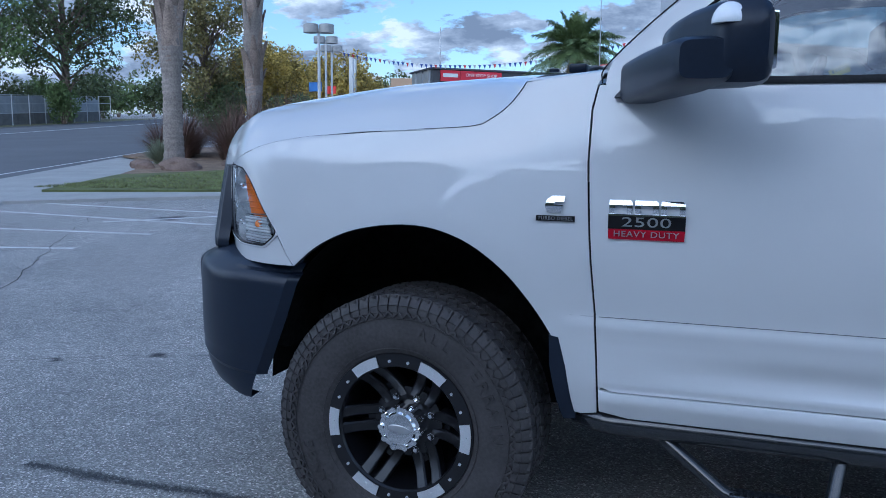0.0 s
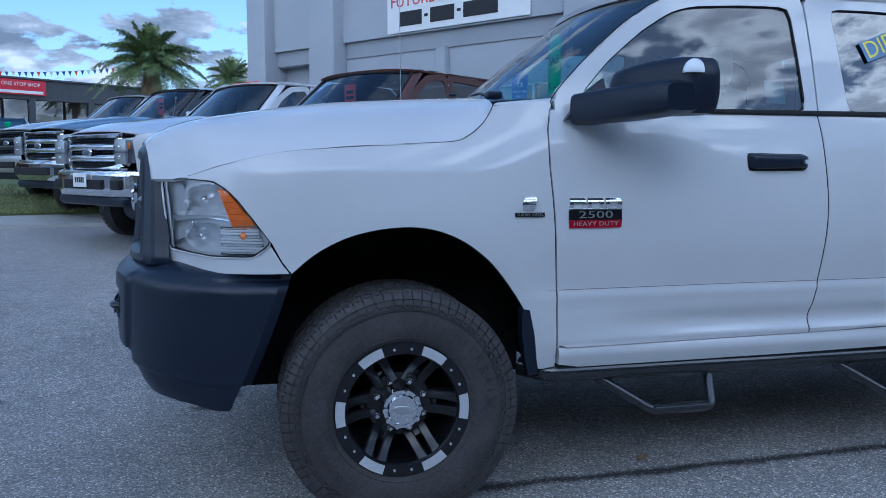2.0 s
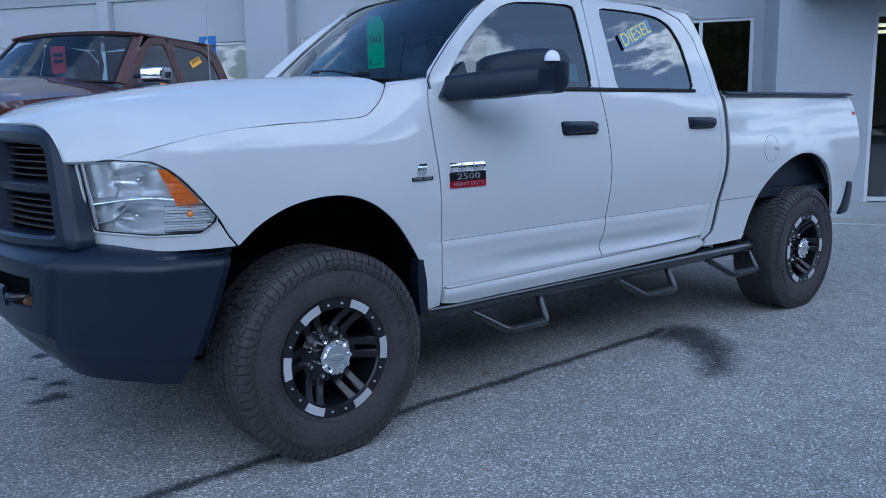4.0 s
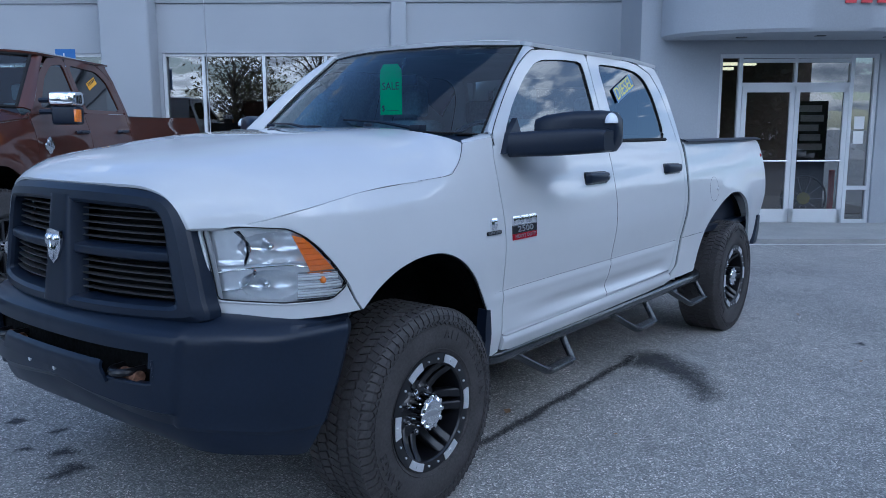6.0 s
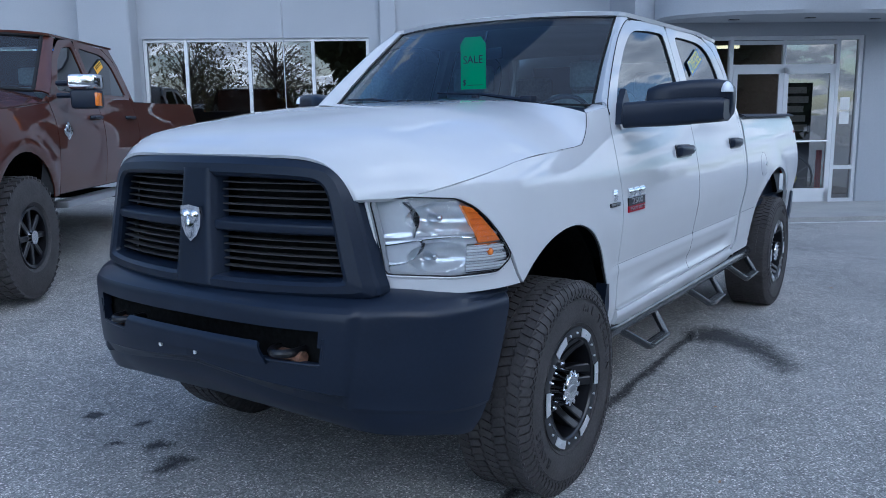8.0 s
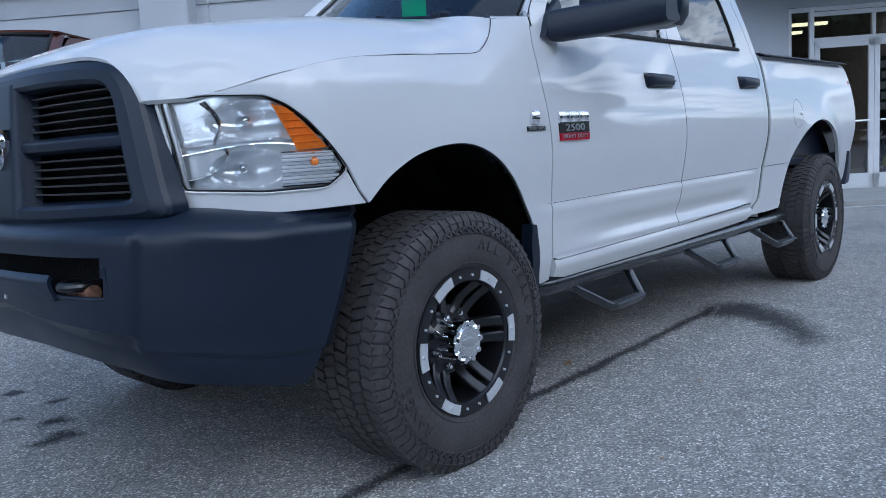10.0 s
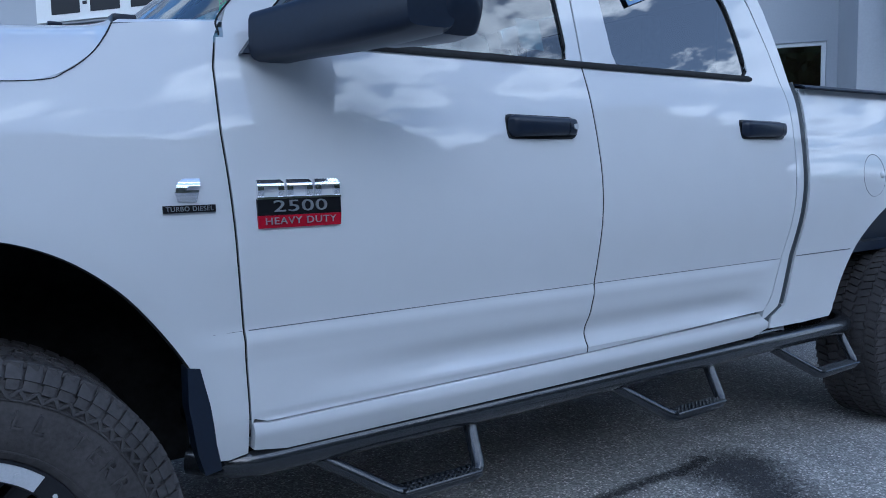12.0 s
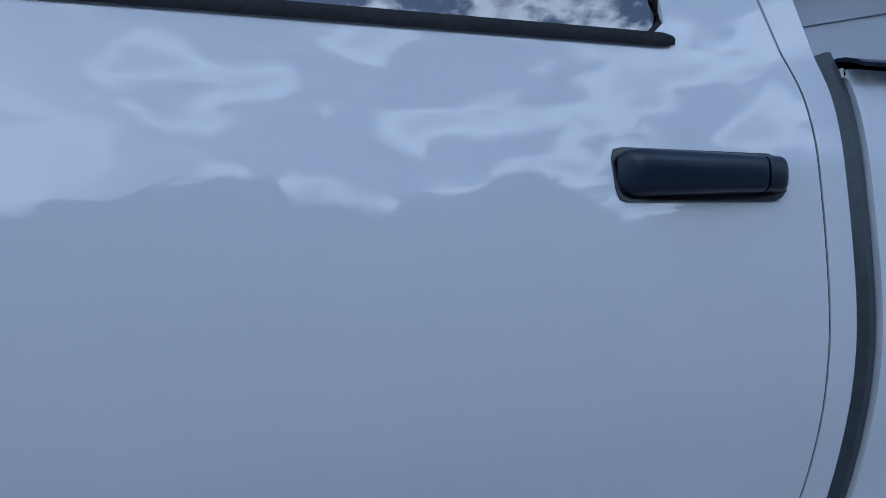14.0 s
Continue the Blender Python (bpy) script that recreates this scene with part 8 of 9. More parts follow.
    grid(bm_, lambda u, v: hood_pk(u, 1).lerp(ws(u, 0), v) - Vector((0, 0, 0.02 * math.sin(math.pi * v) + 0.01)), 20, 4)
    part("cowl_panel", bm_, BLACK_PLASTIC, tr)
    bm_ = bmesh.new()
    grid(bm_, lambda u, v: Vector((1.055 + 0.12 * (u * 2 - 1) ** 2 + (1.58 - 0.12 * (u * 2 - 1) ** 2) * v, (u * 2 - 1) * 0.745, 1.880 + (0.07 - 0.05 * v**4) * (1 - abs(u * 2 - 1) ** 4) * (0.4 + 0.6 * min(1, v * 4)) + L)), 24, 14)
    thicken(bm_, 0.02)
    bmesh.ops.recalc_face_normals(bm_, faces=bm_.faces[:])
    part("roof", bm_, paint, tr, angle=40)
    if cab_lights:
        for y in (-0.56, -0.2, 0.0, 0.2, 0.56):
            bm_ = bmesh.new()
            bmesh.ops.create_uvsphere(bm_, u_segments=12, v_segments=8, radius=1, matrix=Matrix.LocRotScale((1.22, y, 1.945 - 0.03 * (y / 0.5) ** 2 + L), None, (0.075, 0.05, 0.025)))
            part("clearance_lamp", bm_, TAG_RED, tr, "red-orange roof clearance lamp")
    bm_ = bmesh.new()
    box(bm_, 2.62, 2.64, -0.72, 0.72, 0.6 + L, 1.88 + L)
    part("cab_back", bm_, paint, tr, smooth=False)
    bm_ = bmesh.new()
    box(bm_, 2.70, 5.0, -0.88, 0.88, 0.80 + L, 0.84 + L)
    box(bm_, 4.97, 5.03, -0.88, 0.88, 0.74 + L, 1.35 + L, 0.01)
    box(bm_, 2.68, 2.72, -0.88, 0.88, 0.60 + L, 1.34 + L)
    for s in (-1, 1):
        box(bm_, 2.70, 5.0, s * 0.82, s * 0.90, 0.84 + L, 1.352 + L)
    part("bed", bm_, BLACK_PLASTIC, tr, "black bed liner")
    bm_ = bmesh.new()
    box(bm_, -0.8, 4.9, -0.48, 0.48, 0.46 + L, 0.60 + L)
    cyl(bm_, (0, -0.8, wheel_r), (0, 0.8, wheel_r), 0.06, seg=10)
    cyl(bm_, (3.95, -0.8, wheel_r), (3.95, 0.8, wheel_r), 0.06, seg=10)
    box(bm_, -0.75, 0.6, -0.6, 0.6, 0.5 + L, 1.08 + L)
    part("chassis", bm_, UNDERBODY, tr)
    bm_ = bmesh.new()
    box(bm_, 0.82, 1.02, -0.74, 0.74, 1.10 + L, 1.36 + L, 0.05)
    part("dashboard", bm_, DASH, tr)
    for y in (-0.42, 0.42):
        bm_ = bmesh.new()
        box(bm_, 1.45, 1.62, y - 0.24, y + 0.24, 0.95 + L, 1.46 + L, 0.06, 2)
        box(bm_, 1.50, 1.60, y - 0.13, y + 0.13, 1.48 + L, 1.64 + L, 0.04, 2)
        part("seat", bm_, SEAT_CLOTH, tr)
    if tag_mat:
        bm_ = bmesh.new()
        box(bm_, 0.93, 0.934, -0.085, 0.085, 1.52 + L, 1.78 + L)
        tg = part("hanging_tag", bm_, tag_mat, tr, "bright cardboard tag behind the windshield", smooth=False)
        bm_ = bmesh.new()
        for k, z in enumerate((1.68, 1.62)):
            box(bm_, 0.9265, 0.929, -0.055, 0.055, z + L, z + 0.035 + L)
        part("tag_bars", bm_, INK, tg, smooth=False)
    if band:
        for s in (-1,):
            st = part("window_sticker", sheet([(2.00, 1.60), (2.24, 1.68), (2.215, 1.745), (1.975, 1.665)], side_of(s, -0.009), 0.3, 0.3, 0.0), band, tr, "yellow sticker on the rear door glass", smooth=False)
            bm_ = bmesh.new()
            for k in range(5):
                grid(bm_, lambda u, v: side_of(s, -0.0075)(2.02 + 0.04 * k + 0.025 * u - 0.008 * v, 1.643 + 0.0135 * k + 0.008 * u + 0.028 * v), 1, 1)
            part("print_bars", bm_, INK, st, smooth=False)
        bm_ = bmesh.new()
        p0 = side_of(-1, 0.012)(0.80, 1.07)
        bmesh.ops.create_uvsphere(bm_, u_segments=20, v_segments=10, radius=1, matrix=Matrix.LocRotScale(p0, None, (0.085, 0.012, 0.05)))
        bmesh.ops.create_uvsphere(bm_, u_segments=20, v_segments=10, radius=1, matrix=Matrix.LocRotScale(p0, None, (0.05, 0.014, 0.075)))
        part("side_badge", bm_, CHROME, tr, "plain round chrome badge")
    return tr


STICKER_ORANGE = mat("sticker_orange", (0.95, 0.48, 0.02), 0.5, var=0.05)
parked_pickup("dark brown lifted pickup with chrome grille and red tag", BROWN_PAINT, -3.64, 1.40, 0.17, 0.46, True, TAG_RED, PLATE_BLUE, False, BLACK_GLOSS, 8, STICKER_ORANGE)
parked_pickup("pearl white pickup with chrome grille and red roof clearance lamps", PEARL_PAINT, -6.35, 1.78, 0.10, 0.42, True, None, WHITE_PLAIN, True, MACHINED, 8)
parked_pickup("black pickup with chrome grille and red windshield tag", BLACK_PAINT, -9.10, 2.40, 0.08, 0.41, True, TAG_RED, None, False, MACHINED, 6)
parked_pickup("silver pickup with grey grille parked at the lawn", SILVER_PAINT, -11.85, 3.05, 0.02, 0.40, False, None, None, False, MACHINED, 6, None, True)

# ---- plants ----
BARK = mat("bark", (0.16, 0.12, 0.09), 0.95, var=0.35, scale=4, fine=40, bump=0.6, bump_scale=40)
PALM_BARK = mat("palm_bark", (0.36, 0.31, 0.27), 0.95, var=0.22, scale=3, fine=35, bump=0.7, bump_scale=35)
LEAF_GREEN = mat("leaf_green", (0.13, 0.18, 0.055), 0.6, var=0.45, scale=1.0, fine=9)
LEAF_DARK = mat("leaf_dark", (0.092, 0.115, 0.042), 0.6, var=0.45, scale=1.0, fine=9)
LEAF_GOLD = mat("leaf_gold", (0.50, 0.36, 0.07), 0.65, var=0.45, scale=0.8, fine=9, tint=(0.17, 0.16, 0.05))
LEAF_OLIVE = mat("leaf_olive", (0.22, 0.17, 0.06), 0.65, var=0.45, scale=0.8, fine=9, tint=(0.16, 0.18, 0.05))
FROND = mat("frond", (0.15, 0.20, 0.07), 0.55, var=0.4, scale=2, fine=12)
FROND_OLD = mat("frond_old", (0.30, 0.22, 0.12), 0.8, var=0.3, scale=4)
PURPLE = mat("fountain_grass", (0.15, 0.085, 0.070), 0.8, var=0.5, scale=3, fine=30, tint=(0.17, 0.13, 0.075))
HEDGE = mat("hedge_leaf", (0.25, 0.25, 0.035), 0.6, var=0.4, scale=2, fine=25)


def leaf_cloud(bm_, centre, radii, n, size, rng_):
    """Leaf-shaped quads filling a lumpy ellipsoid, thicker towards its outside."""
    for k in range(n):
        while True:
            p = Vector((rng_.uniform(-1, 1), rng_.uniform(-1, 1), rng_.uniform(-1, 1)))
            if 0.15 < p.length < 1:
                break
        p = p.normalized() * p.length ** 0.45
        p *= 1 + 0.30 * noise.noise(p * 2.3 + Vector(centre))
        c = Vector((centre[0] + p.x * radii[0], centre[1] + p.y * radii[1], centre[2] + p.z * radii[2]))
        a, b = Vector((rng_.gauss(0, 1), rng_.gauss(0, 1), rng_.gauss(0, 1))).normalized(), Vector((rng_.gauss(0, 1), rng_.gauss(0, 1), rng_.gauss(0, 0.6))).normalized()
        b = (b - a * a.dot(b)).normalized()
        s_ = size * rng_.uniform(0.6, 1.4)
        bm_.faces.new([bm_.verts.new(c + q) for q in (a * s_, b * s_ * 0.5, -a * s_, -b * s_ * 0.5)])


def make_tree(name, label, at, height, spread, leaf, seed, n_leaf=2600, size=0.16, lean=0.0, low=0.35, clumps=44, flat_=1.0):
    """Trunk, limbs to every clump, and a crown of many leaf clumps with gaps between them."""
    rng_ = random.Random(seed)
    base = Vector((at[0], at[1], ground_z(at[0], at[1]) if len(at) < 3 else at[2]))
    tr = thing(name, label, "tree", m=Matrix.Translation(base))
    z_lo, z_hi = height * low, height
    zc, rz = (z_lo + z_hi) / 2, (z_hi - z_lo) / 2
    bm_ = bmesh.new()
    spine = [Vector((0, 0, -0.2)), Vector((0.05, 0.03, z_lo * 0.6)), Vector((lean * 0.3, 0.08, z_lo + rz * 0.4)), Vector((lean * 0.7, 0.0, zc + rz * 0.5))]
    tube(bm_, spine, [height * 0.026, height * 0.021, height * 0.016, height * 0.005], 9)
    tips = []
    for k in range(clumps):
        while True:
            p = Vector((rng_.uniform(-1, 1), rng_.uniform(-1, 1), rng_.uniform(-1, 1)))
            if 0.35 < p.length < 1.0:
                break
        p *= 1 + 0.22 * noise.noise(p * 1.7 + Vector((seed, 0, 0)))
        tip = Vector((lean + p.x * spread * (1.0 - 0.25 * max(0, p.z)), p.y * spread * (1.0 - 0.25 * max(0, p.z)), zc + p.z * rz))
        root = spine[1].lerp(spine[3], min(1.0, max(0.0, (tip.z - z_lo) / (z_hi - z_lo) * 0.8)))
        mid = root.lerp(tip, 0.5) + Vector((rng_.uniform(-0.2, 0.2), rng_.uniform(-0.2, 0.2), 0.10 * spread))
        tube(bm_, [root, mid, tip], [height * 0.0065, height * 0.004, height * 0.0012], 5)
        tips.append(tip)
    part("trunk", bm_, BARK, tr, "brown trunk and limbs")
    bm_ = bmesh.new()
    for tp in tips:
        rr = spread * rng_.uniform(0.16, 0.36)
        leaf_cloud(bm_, tp, (rr, rr, rr * rng_.uniform(0.7, 1.25) * flat_), int(n_leaf / len(tips) * (rr / spread / 0.26) ** 1.6), size, rng_)
    part("crown", bm_, leaf, tr, "uneven leafy crown", smooth=False)
    return tr


def frond_bm(length, el, rng_, width, n=34):
    """One feather frond arching out along x from elevation el, its leaflets hanging."""
    bm_ = bmesh.new()
    pts = []
    sag = rng_.uniform(0.45, 0.75) * (0.30 + 0.75 * math.cos(el))
    for k in range(n + 1):
        t = k / n
        pts.append(Vector((length * t * math.cos(el) * (1 + 0.15 * t), 0.06 * length * t * t, length * (t * math.sin(el) - sag * t**2.2))))
    tube(bm_, pts, [0.016 * (1 - 0.85 * k / n) + 0.002 for k in range(n + 1)], 4)
    for k in range(4, n + 1):
        d = (pts[k] - pts[k - 1]).normalized()
        for s in (-1, 1):
            for j in range(2):
                p = pts[k - 1].lerp(pts[k], rng_.random())
                w = width * (0.35 + 0.65 * math.sin(math.pi * min(1, 0.15 + 0.8 * k / n))) * rng_.uniform(0.75, 1.15)
                mid = p + d * w * 0.35 + Vector((0, s * w * rng_.uniform(0.25, 0.55), w * rng_.uniform(-0.05, 0.25)))
                tip = mid + d * w * 0.2 + Vector((0, s * w * rng_.uniform(0.15, 0.45), -w * rng_.uniform(0.10, 0.45)))
                q = d * 0.012
                bm_.faces.new([bm_.verts.new(v) for v in (p - q, p + q, mid + q, mid - q)])
                bm_.faces.new([bm_.verts.new(v) for v in (mid - q, mid + q, tip)])
    return bm_


def make_palm(label, at, z_base, trunk_h, trunk_r, frond_len, n_frond, seed, swell=0.0, boots=0.0, bark=None):
    rng_ = random.Random(seed)
    pm = thing("palm_tree", label, "palm tree", m=Matrix.Translation((at[0], at[1], z_base)))
    bm_ = bmesh.new()

    def radius_at(z):
        return trunk_r * (1.0 - 0.05 * z / trunk_h + 0.45 * math.exp(-z / 0.28) + swell * min(1.0, max(0.0, (z - boots) / 0.5)))

    def tr_at(u, v):
        z = trunk_h * v
        r = radius_at(z)
        ring = (z / 0.13 + 0.35 * noise.noise((math.cos(6.28 * u) * 0.8, math.sin(6.28 * u) * 0.8, z))) % 1.0
        r += 0.026 * (ring - 0.5) + 0.02 * noise.noise((math.cos(6.28 * u) * 1.5, math.sin(6.28 * u) * 1.5, z * 2.5))
        return Vector((r * math.cos(2 * math.pi * u), r * math.sin(2 * math.pi * u), z - 0.1))
    grid(bm_, tr_at, 24, int(trunk_h * 34), close_u=True)
    trunk_ob = part("trunk", bm_, bark or PALM_BARK, pm, "ringed palm trunk", angle=60)
    if boots:
        zz = boots
        k = 0
        while zz < trunk_h - 0.4:
            a0 = 2.4 * k + rng_.uniform(-0.3, 0.3)
            ln, wide, out = rng_.uniform(0.7, 1.2), rng_.uniform(0.5, 0.95), rng_.uniform(0.05, 0.20)
            tilt = rng_.uniform(-0.35, 0.35)

            def boot_at(u, v):
                w_ = wide * (1 - 0.80 * v**1.5)
                a = a0 + (u - 0.5) * 2 * w_ + tilt * v * 0.6
                r = radius_at(zz) + 0.012 + out * v**2.2 - 0.03 * (abs(u - 0.5) * 2) ** 2 * v + 0.012 * noise.noise((u * 6, v * 3, k))
                return Vector((r * math.cos(a), r * math.sin(a), zz + ln * v + 0.04 * noise.noise((u * 9, k, 0))))
            bm_ = bmesh.new()
            grid(bm_, boot_at, 8, 7)
            thicken(bm_, 0.014)
            bmesh.ops.recalc_face_normals(bm_, faces=bm_.faces[:])
            part("frond_stub", bm_, BOOT if k % 3 else (bark or PALM_BARK), trunk_ob, angle=50)
            zz += 0.115 if zz < 5 else 0.3
            k += 1
    for k in range(n_frond):
        old = k >= n_frond * 0.92
        el = radians(rng_.uniform(-75, -50) if old else -4 + 90 * ((k * 0.7549) % 1.0))
        bm_ = frond_bm(frond_len * rng_.uniform(0.85, 1.1) * (0.5 if old else 1.0), el, rng_, 0.24 * frond_len, 44)
        m_ = Matrix.Translation((0, 0, trunk_h - 0.15)) @ Matrix.Rotation(2 * math.pi * k * 0.381966 + rng_.uniform(-0.2, 0.2), 4, "Z")
        bmesh.ops.transform(bm_, matrix=m_, verts=bm_.verts)
        part("frond", bm_, FROND_OLD if old else FROND, pm, smooth=False)
    return pm


BOOT = mat("palm_boot", (0.24, 0.185, 0.15), 0.9, var=0.45, scale=3, fine=30, bump=0.7, bump_scale=25, per_piece=0.45)
TRUNK_GREY = mat("grey_palm_bark", (0.285, 0.245, 0.215), 0.95, var=0.35, scale=2.5, fine=25, bump=0.8, bump_scale=22)
make_palm("tall grey palm trunk with old frond stubs in the planting bed", (-11.30, 12.50), 0.65, 9.0, 0.22, 2.6, 22, 4, 0.22, 2.3, TRUNK_GREY)
make_palm("second tall grey palm trunk behind the fountain grass", (-13.4, 19.3), 1.0, 9.5, 0.24, 2.6, 20, 6, 0.15, 1.6, TRUNK_GREY)
make_palm("green feather palm rising beyond the parked pickups", (-3.7, 23.2), 1.2, 3.30, 0.17, 1.62, 84, 9)
make_palm("small far feather palm beside the dealership", (-1.66, 38.4), 2.1, 3.4, 0.16, 1.7, 50, 12)

# fountain grasses
def fountain_grass(at, h, n, seed, material, label, name="fountain_grass"):
    rng_ = random.Random(seed)
    bm_ = bmesh.new()
    for k in range(n):
        a, out = rng_.uniform(0, 6.28), rng_.uniform(0.1, 1.0) ** 0.7
        r0 = 0.22 * h * rng_.random()
        hh = h * rng_.uniform(0.45, 1.1) * (1.05 - 0.45 * out)
        w = 0.009 * rng_.uniform(0.7, 1.5)
        side_ = Vector((-math.sin(a), math.cos(a), 0)) * w
        prev = None
        for j in range(6):
            t = j / 5
            p = Vector((math.cos(a) * (r0 + out * h * 0.85 * t**1.5), math.sin(a) * (r0 + out * h * 0.85 * t**1.5), hh * (t * 1.25 - 0.45 * out * t**2.6)))
            cur = (bm_.verts.new(p - side_ * (1 - 0.75 * t)), bm_.verts.new(p + side_ * (1 - 0.75 * t)))
            if prev:
                bm_.faces.new((prev[0], prev[1], cur[1], cur[0]))
            prev = cur
    ob_ = tagged(link(name, bm_, material, smooth=False), label, "plant", group="plants in the bed")
    ob_.location = (at[0], at[1], ground_z(at[0], at[1]) + 0.08)
    return ob_


for at, h, n, sd in (((-10.1, 15.6), 1.75, 900, 1), ((-13.4, 15.6), 1.35, 800, 12), ((-14.6, 16.2), 1.1, 600, 13), ((-11.6, 18.6), 1.6, 800, 14), ((-12.3, 17.2), 1.7, 900, 2), ((-11.6, 15.3), 1.4, 700, 3), ((-9.6, 17.4), 1.5, 600, 5), ((-14.2, 17.0), 1.3, 600, 6)):
    fountain_grass(at, h, n, sd, PURPLE, "purple-brown fountain grass clump in the bed")
GREY_GRASS = mat("pale_grass", (0.24, 0.26, 0.17), 0.8, var=0.3, scale=4)
for at, h, n, sd in (((-12.5, 13.5), 0.65, 420, 7), ((-12.9, 13.9), 0.55, 420, 17), ((-10.6, 14.9), 0.4, 300, 18), ((-9.7, 13.9), 0.45, 300, 8), ((-9.2, 15.8), 0.6, 350, 9)):
    fountain_grass(at, h, n, sd, GREY_GRASS, "low pale green grass tuft in the bed", "grass_tuft")
# rocks
rng = random.Random(17)
for k, (x, y, r) in enumerate(((-10.75, 12.05, 0.42), (-11.9, 12.2, 0.22), (-10.2, 13.4, 0.30), (-9.6, 14.5, 0.28), (-9.3, 16.6, 0.26), (-12.6, 12.9, 0.24), (-9.7, 18.6, 0.3))):
    bm = bmesh.new()
    bmesh.ops.create_icosphere(bm, subdivisions=3, radius=1)
    for v in bm.verts:
        d = 1 + 0.28 * noise.noise(v.co * 1.3 + Vector((k * 7, 0, 0))) + 0.1 * noise.noise(v.co * 4)
        v.co = Vector((v.co.x * r * 1.2 * d, v.co.y * r * 0.9 * d, v.co.z * r * 0.62 * d))
    ob = tagged(link("rock", bm, ROCK, angle=25), "rough reddish landscape boulder", "rock", group="boulders in the bed")
    ob.location = (x, y, ground_z(x, y) + 0.10)
# clipped hedge
bm = bmesh.new()
rng = random.Random(31)
bmesh.ops.create_icosphere(bm, subdivisions=4, radius=1)
for v in bm.verts:
    q = v.co.copy()
    f = 1 / max(abs(q.x) ** 4 + abs(q.y) ** 4 + abs(q.z) ** 4, 1e-6) ** 0.25
    v.co = Vector((q.x * f * 1.08, q.y * f * 0.72, 0.48 + q.z * f * 0.46)) * (1 + 0.05 * noise.noise(q * 5))
for k in range(5200):
    q = Vector((rng.uniform(-1, 1), rng.uniform(-1, 1), rng.uniform(-1, 1)))
    m_ = max(abs(q.x), abs(q.y), abs(q.z))
    q /= m_
    q *= 1 / max(abs(q.x) ** 5 + abs(q.y) ** 5 + abs(q.z) ** 5, 1e-6) ** 0.2
    c = Vector((q.x * 1.1, q.y * 0.74, 0.48 + q.z * 0.48)) * rng.uniform(0.97, 1.05)
    a = Vector((rng.gauss(0, 1), rng.gauss(0, 1), rng.gauss(0, 1))).normalized() * 0.035
    b = a.orthogonal().normalized() * 0.016
    bm.faces.new([bm.verts.new(c + o) for o in (a, b, -a, -b)])
hedge = tagged(link("hedge", bm, HEDGE, smooth=False), "clipped yellow-green box hedge at the lawn's end", "hedge")
hedge.location = (-10.3, 20.0, ground_z(-10.3, 20.0) + 0.05)

# street trees seen over the road
make_tree("street_tree", "dark green leafy tree beside the street", (-54.1, 53.1, 3.2), 18.0, 5.9, LEAF_DARK, 41, 17000, 0.165, 0.0, 0.19, 58, 1.1)
make_tree("street_tree", "thin-crowned green tree by the street", (-54.8, 46.0), 14.6, 5.0, LEAF_GREEN, 42, 10000, 0.15, -0.4, 0.3, 36)
make_tree("olive_tree", "broad tree in olive autumn leaf", (-23.6, 31.0), 8.0, 2.7, LEAF_OLIVE, 43, 15000, 0.085, 0.0, 0.22, 56)
make_tree("olive_tree", "olive-gold tree behind the palm trunks", (-23.4, 35.5), 4.6, 1.9, LEAF_GOLD, 44, 14000, 0.085, 0.0, 0.25, 44)
make_tree("golden_tree", "golden autumn tree along the far lot", (-28.2, 44.5), 5.2, 3.2, LEAF_GOLD, 45, 16000, 0.10, 0.0, 0.15, 48)
make_tree("golden_tree", "golden autumn tree further along the lot", (-29.0, 56.0), 5.4, 3.4, LEAF_GOLD, 46, 12000, 0.12, 0.0, 0.15, 44)
make_tree("far_tree", "green tree before the tan building", (-34.6, 76.0), 3.7, 3.2, LEAF_OLIVE, 47, 6000, 0.18, 0.0, 0.1)


def make_shrub(label, at, r, h, leaf, seed, n, size, group=""):
    rng_ = random.Random(seed)
    sh = thing("shrub", label, "shrub", group=group, m=Matrix.Translation((at[0], at[1], ground_z(at[0], at[1]))))
    bm_ = bmesh.new()
    for j in range(4):
        tube(bm_, [(0.1 * j - 0.15, 0, -0.1), (0.3 * j - 0.45, 0.1 * j, h * 0.4), (0.45 * j - 0.7, 0.2 * j - 0.3, h * 0.8)], [0.06, 0.04, 0.012], 6)
    part("stems", bm_, BARK, sh)
    bm_ = bmesh.new()
    for j in range(10):
        a_ = rng_.uniform(0, 6.28)
        d_ = r * 0.62 * rng_.random() ** 0.5
        rr = r * rng_.uniform(0.34, 0.55)
        leaf_cloud(bm_, (d_ * math.cos(a_), d_ * math.sin(a_), h * rng_.uniform(0.25, 0.78)), (rr, rr, h * 0.28), n // 10, size, rng_)
    part("leaves", bm_, leaf, sh, smooth=False)
    return sh


make_shrub("dark evergreen shrub under the olive trees", (-22.8, 31.8), 2.2, 2.9, LEAF_DARK, 71, 7000, 0.08)
make_shrub("dark evergreen shrub behind the palm trunk", (-17.4, 28.6), 1.4, 2.3, LEAF_DARK, 72, 5000, 0.08)
make_shrub("dusty green shrub beside the far lot", (-17.6, 31.0), 1.2, 1.5, LEAF_GREEN, 73, 4000, 0.07)
make_shrub("low green shrub beside the parked sedan", (-18.6, 33.0), 1.0, 1.2, LEAF_GREEN, 74, 3500, 0.07)
make_shrub("ivy-like shrub at the dark tree's foot", (-52.6, 51.2), 1.6, 3.4, LEAF_GREEN, 75, 4000, 0.12)
make_shrub("dark green shrub beside the service shop", (-14.0, 45.0), 1.5, 2.0, LEAF_DARK, 76, 3000, 0.10)
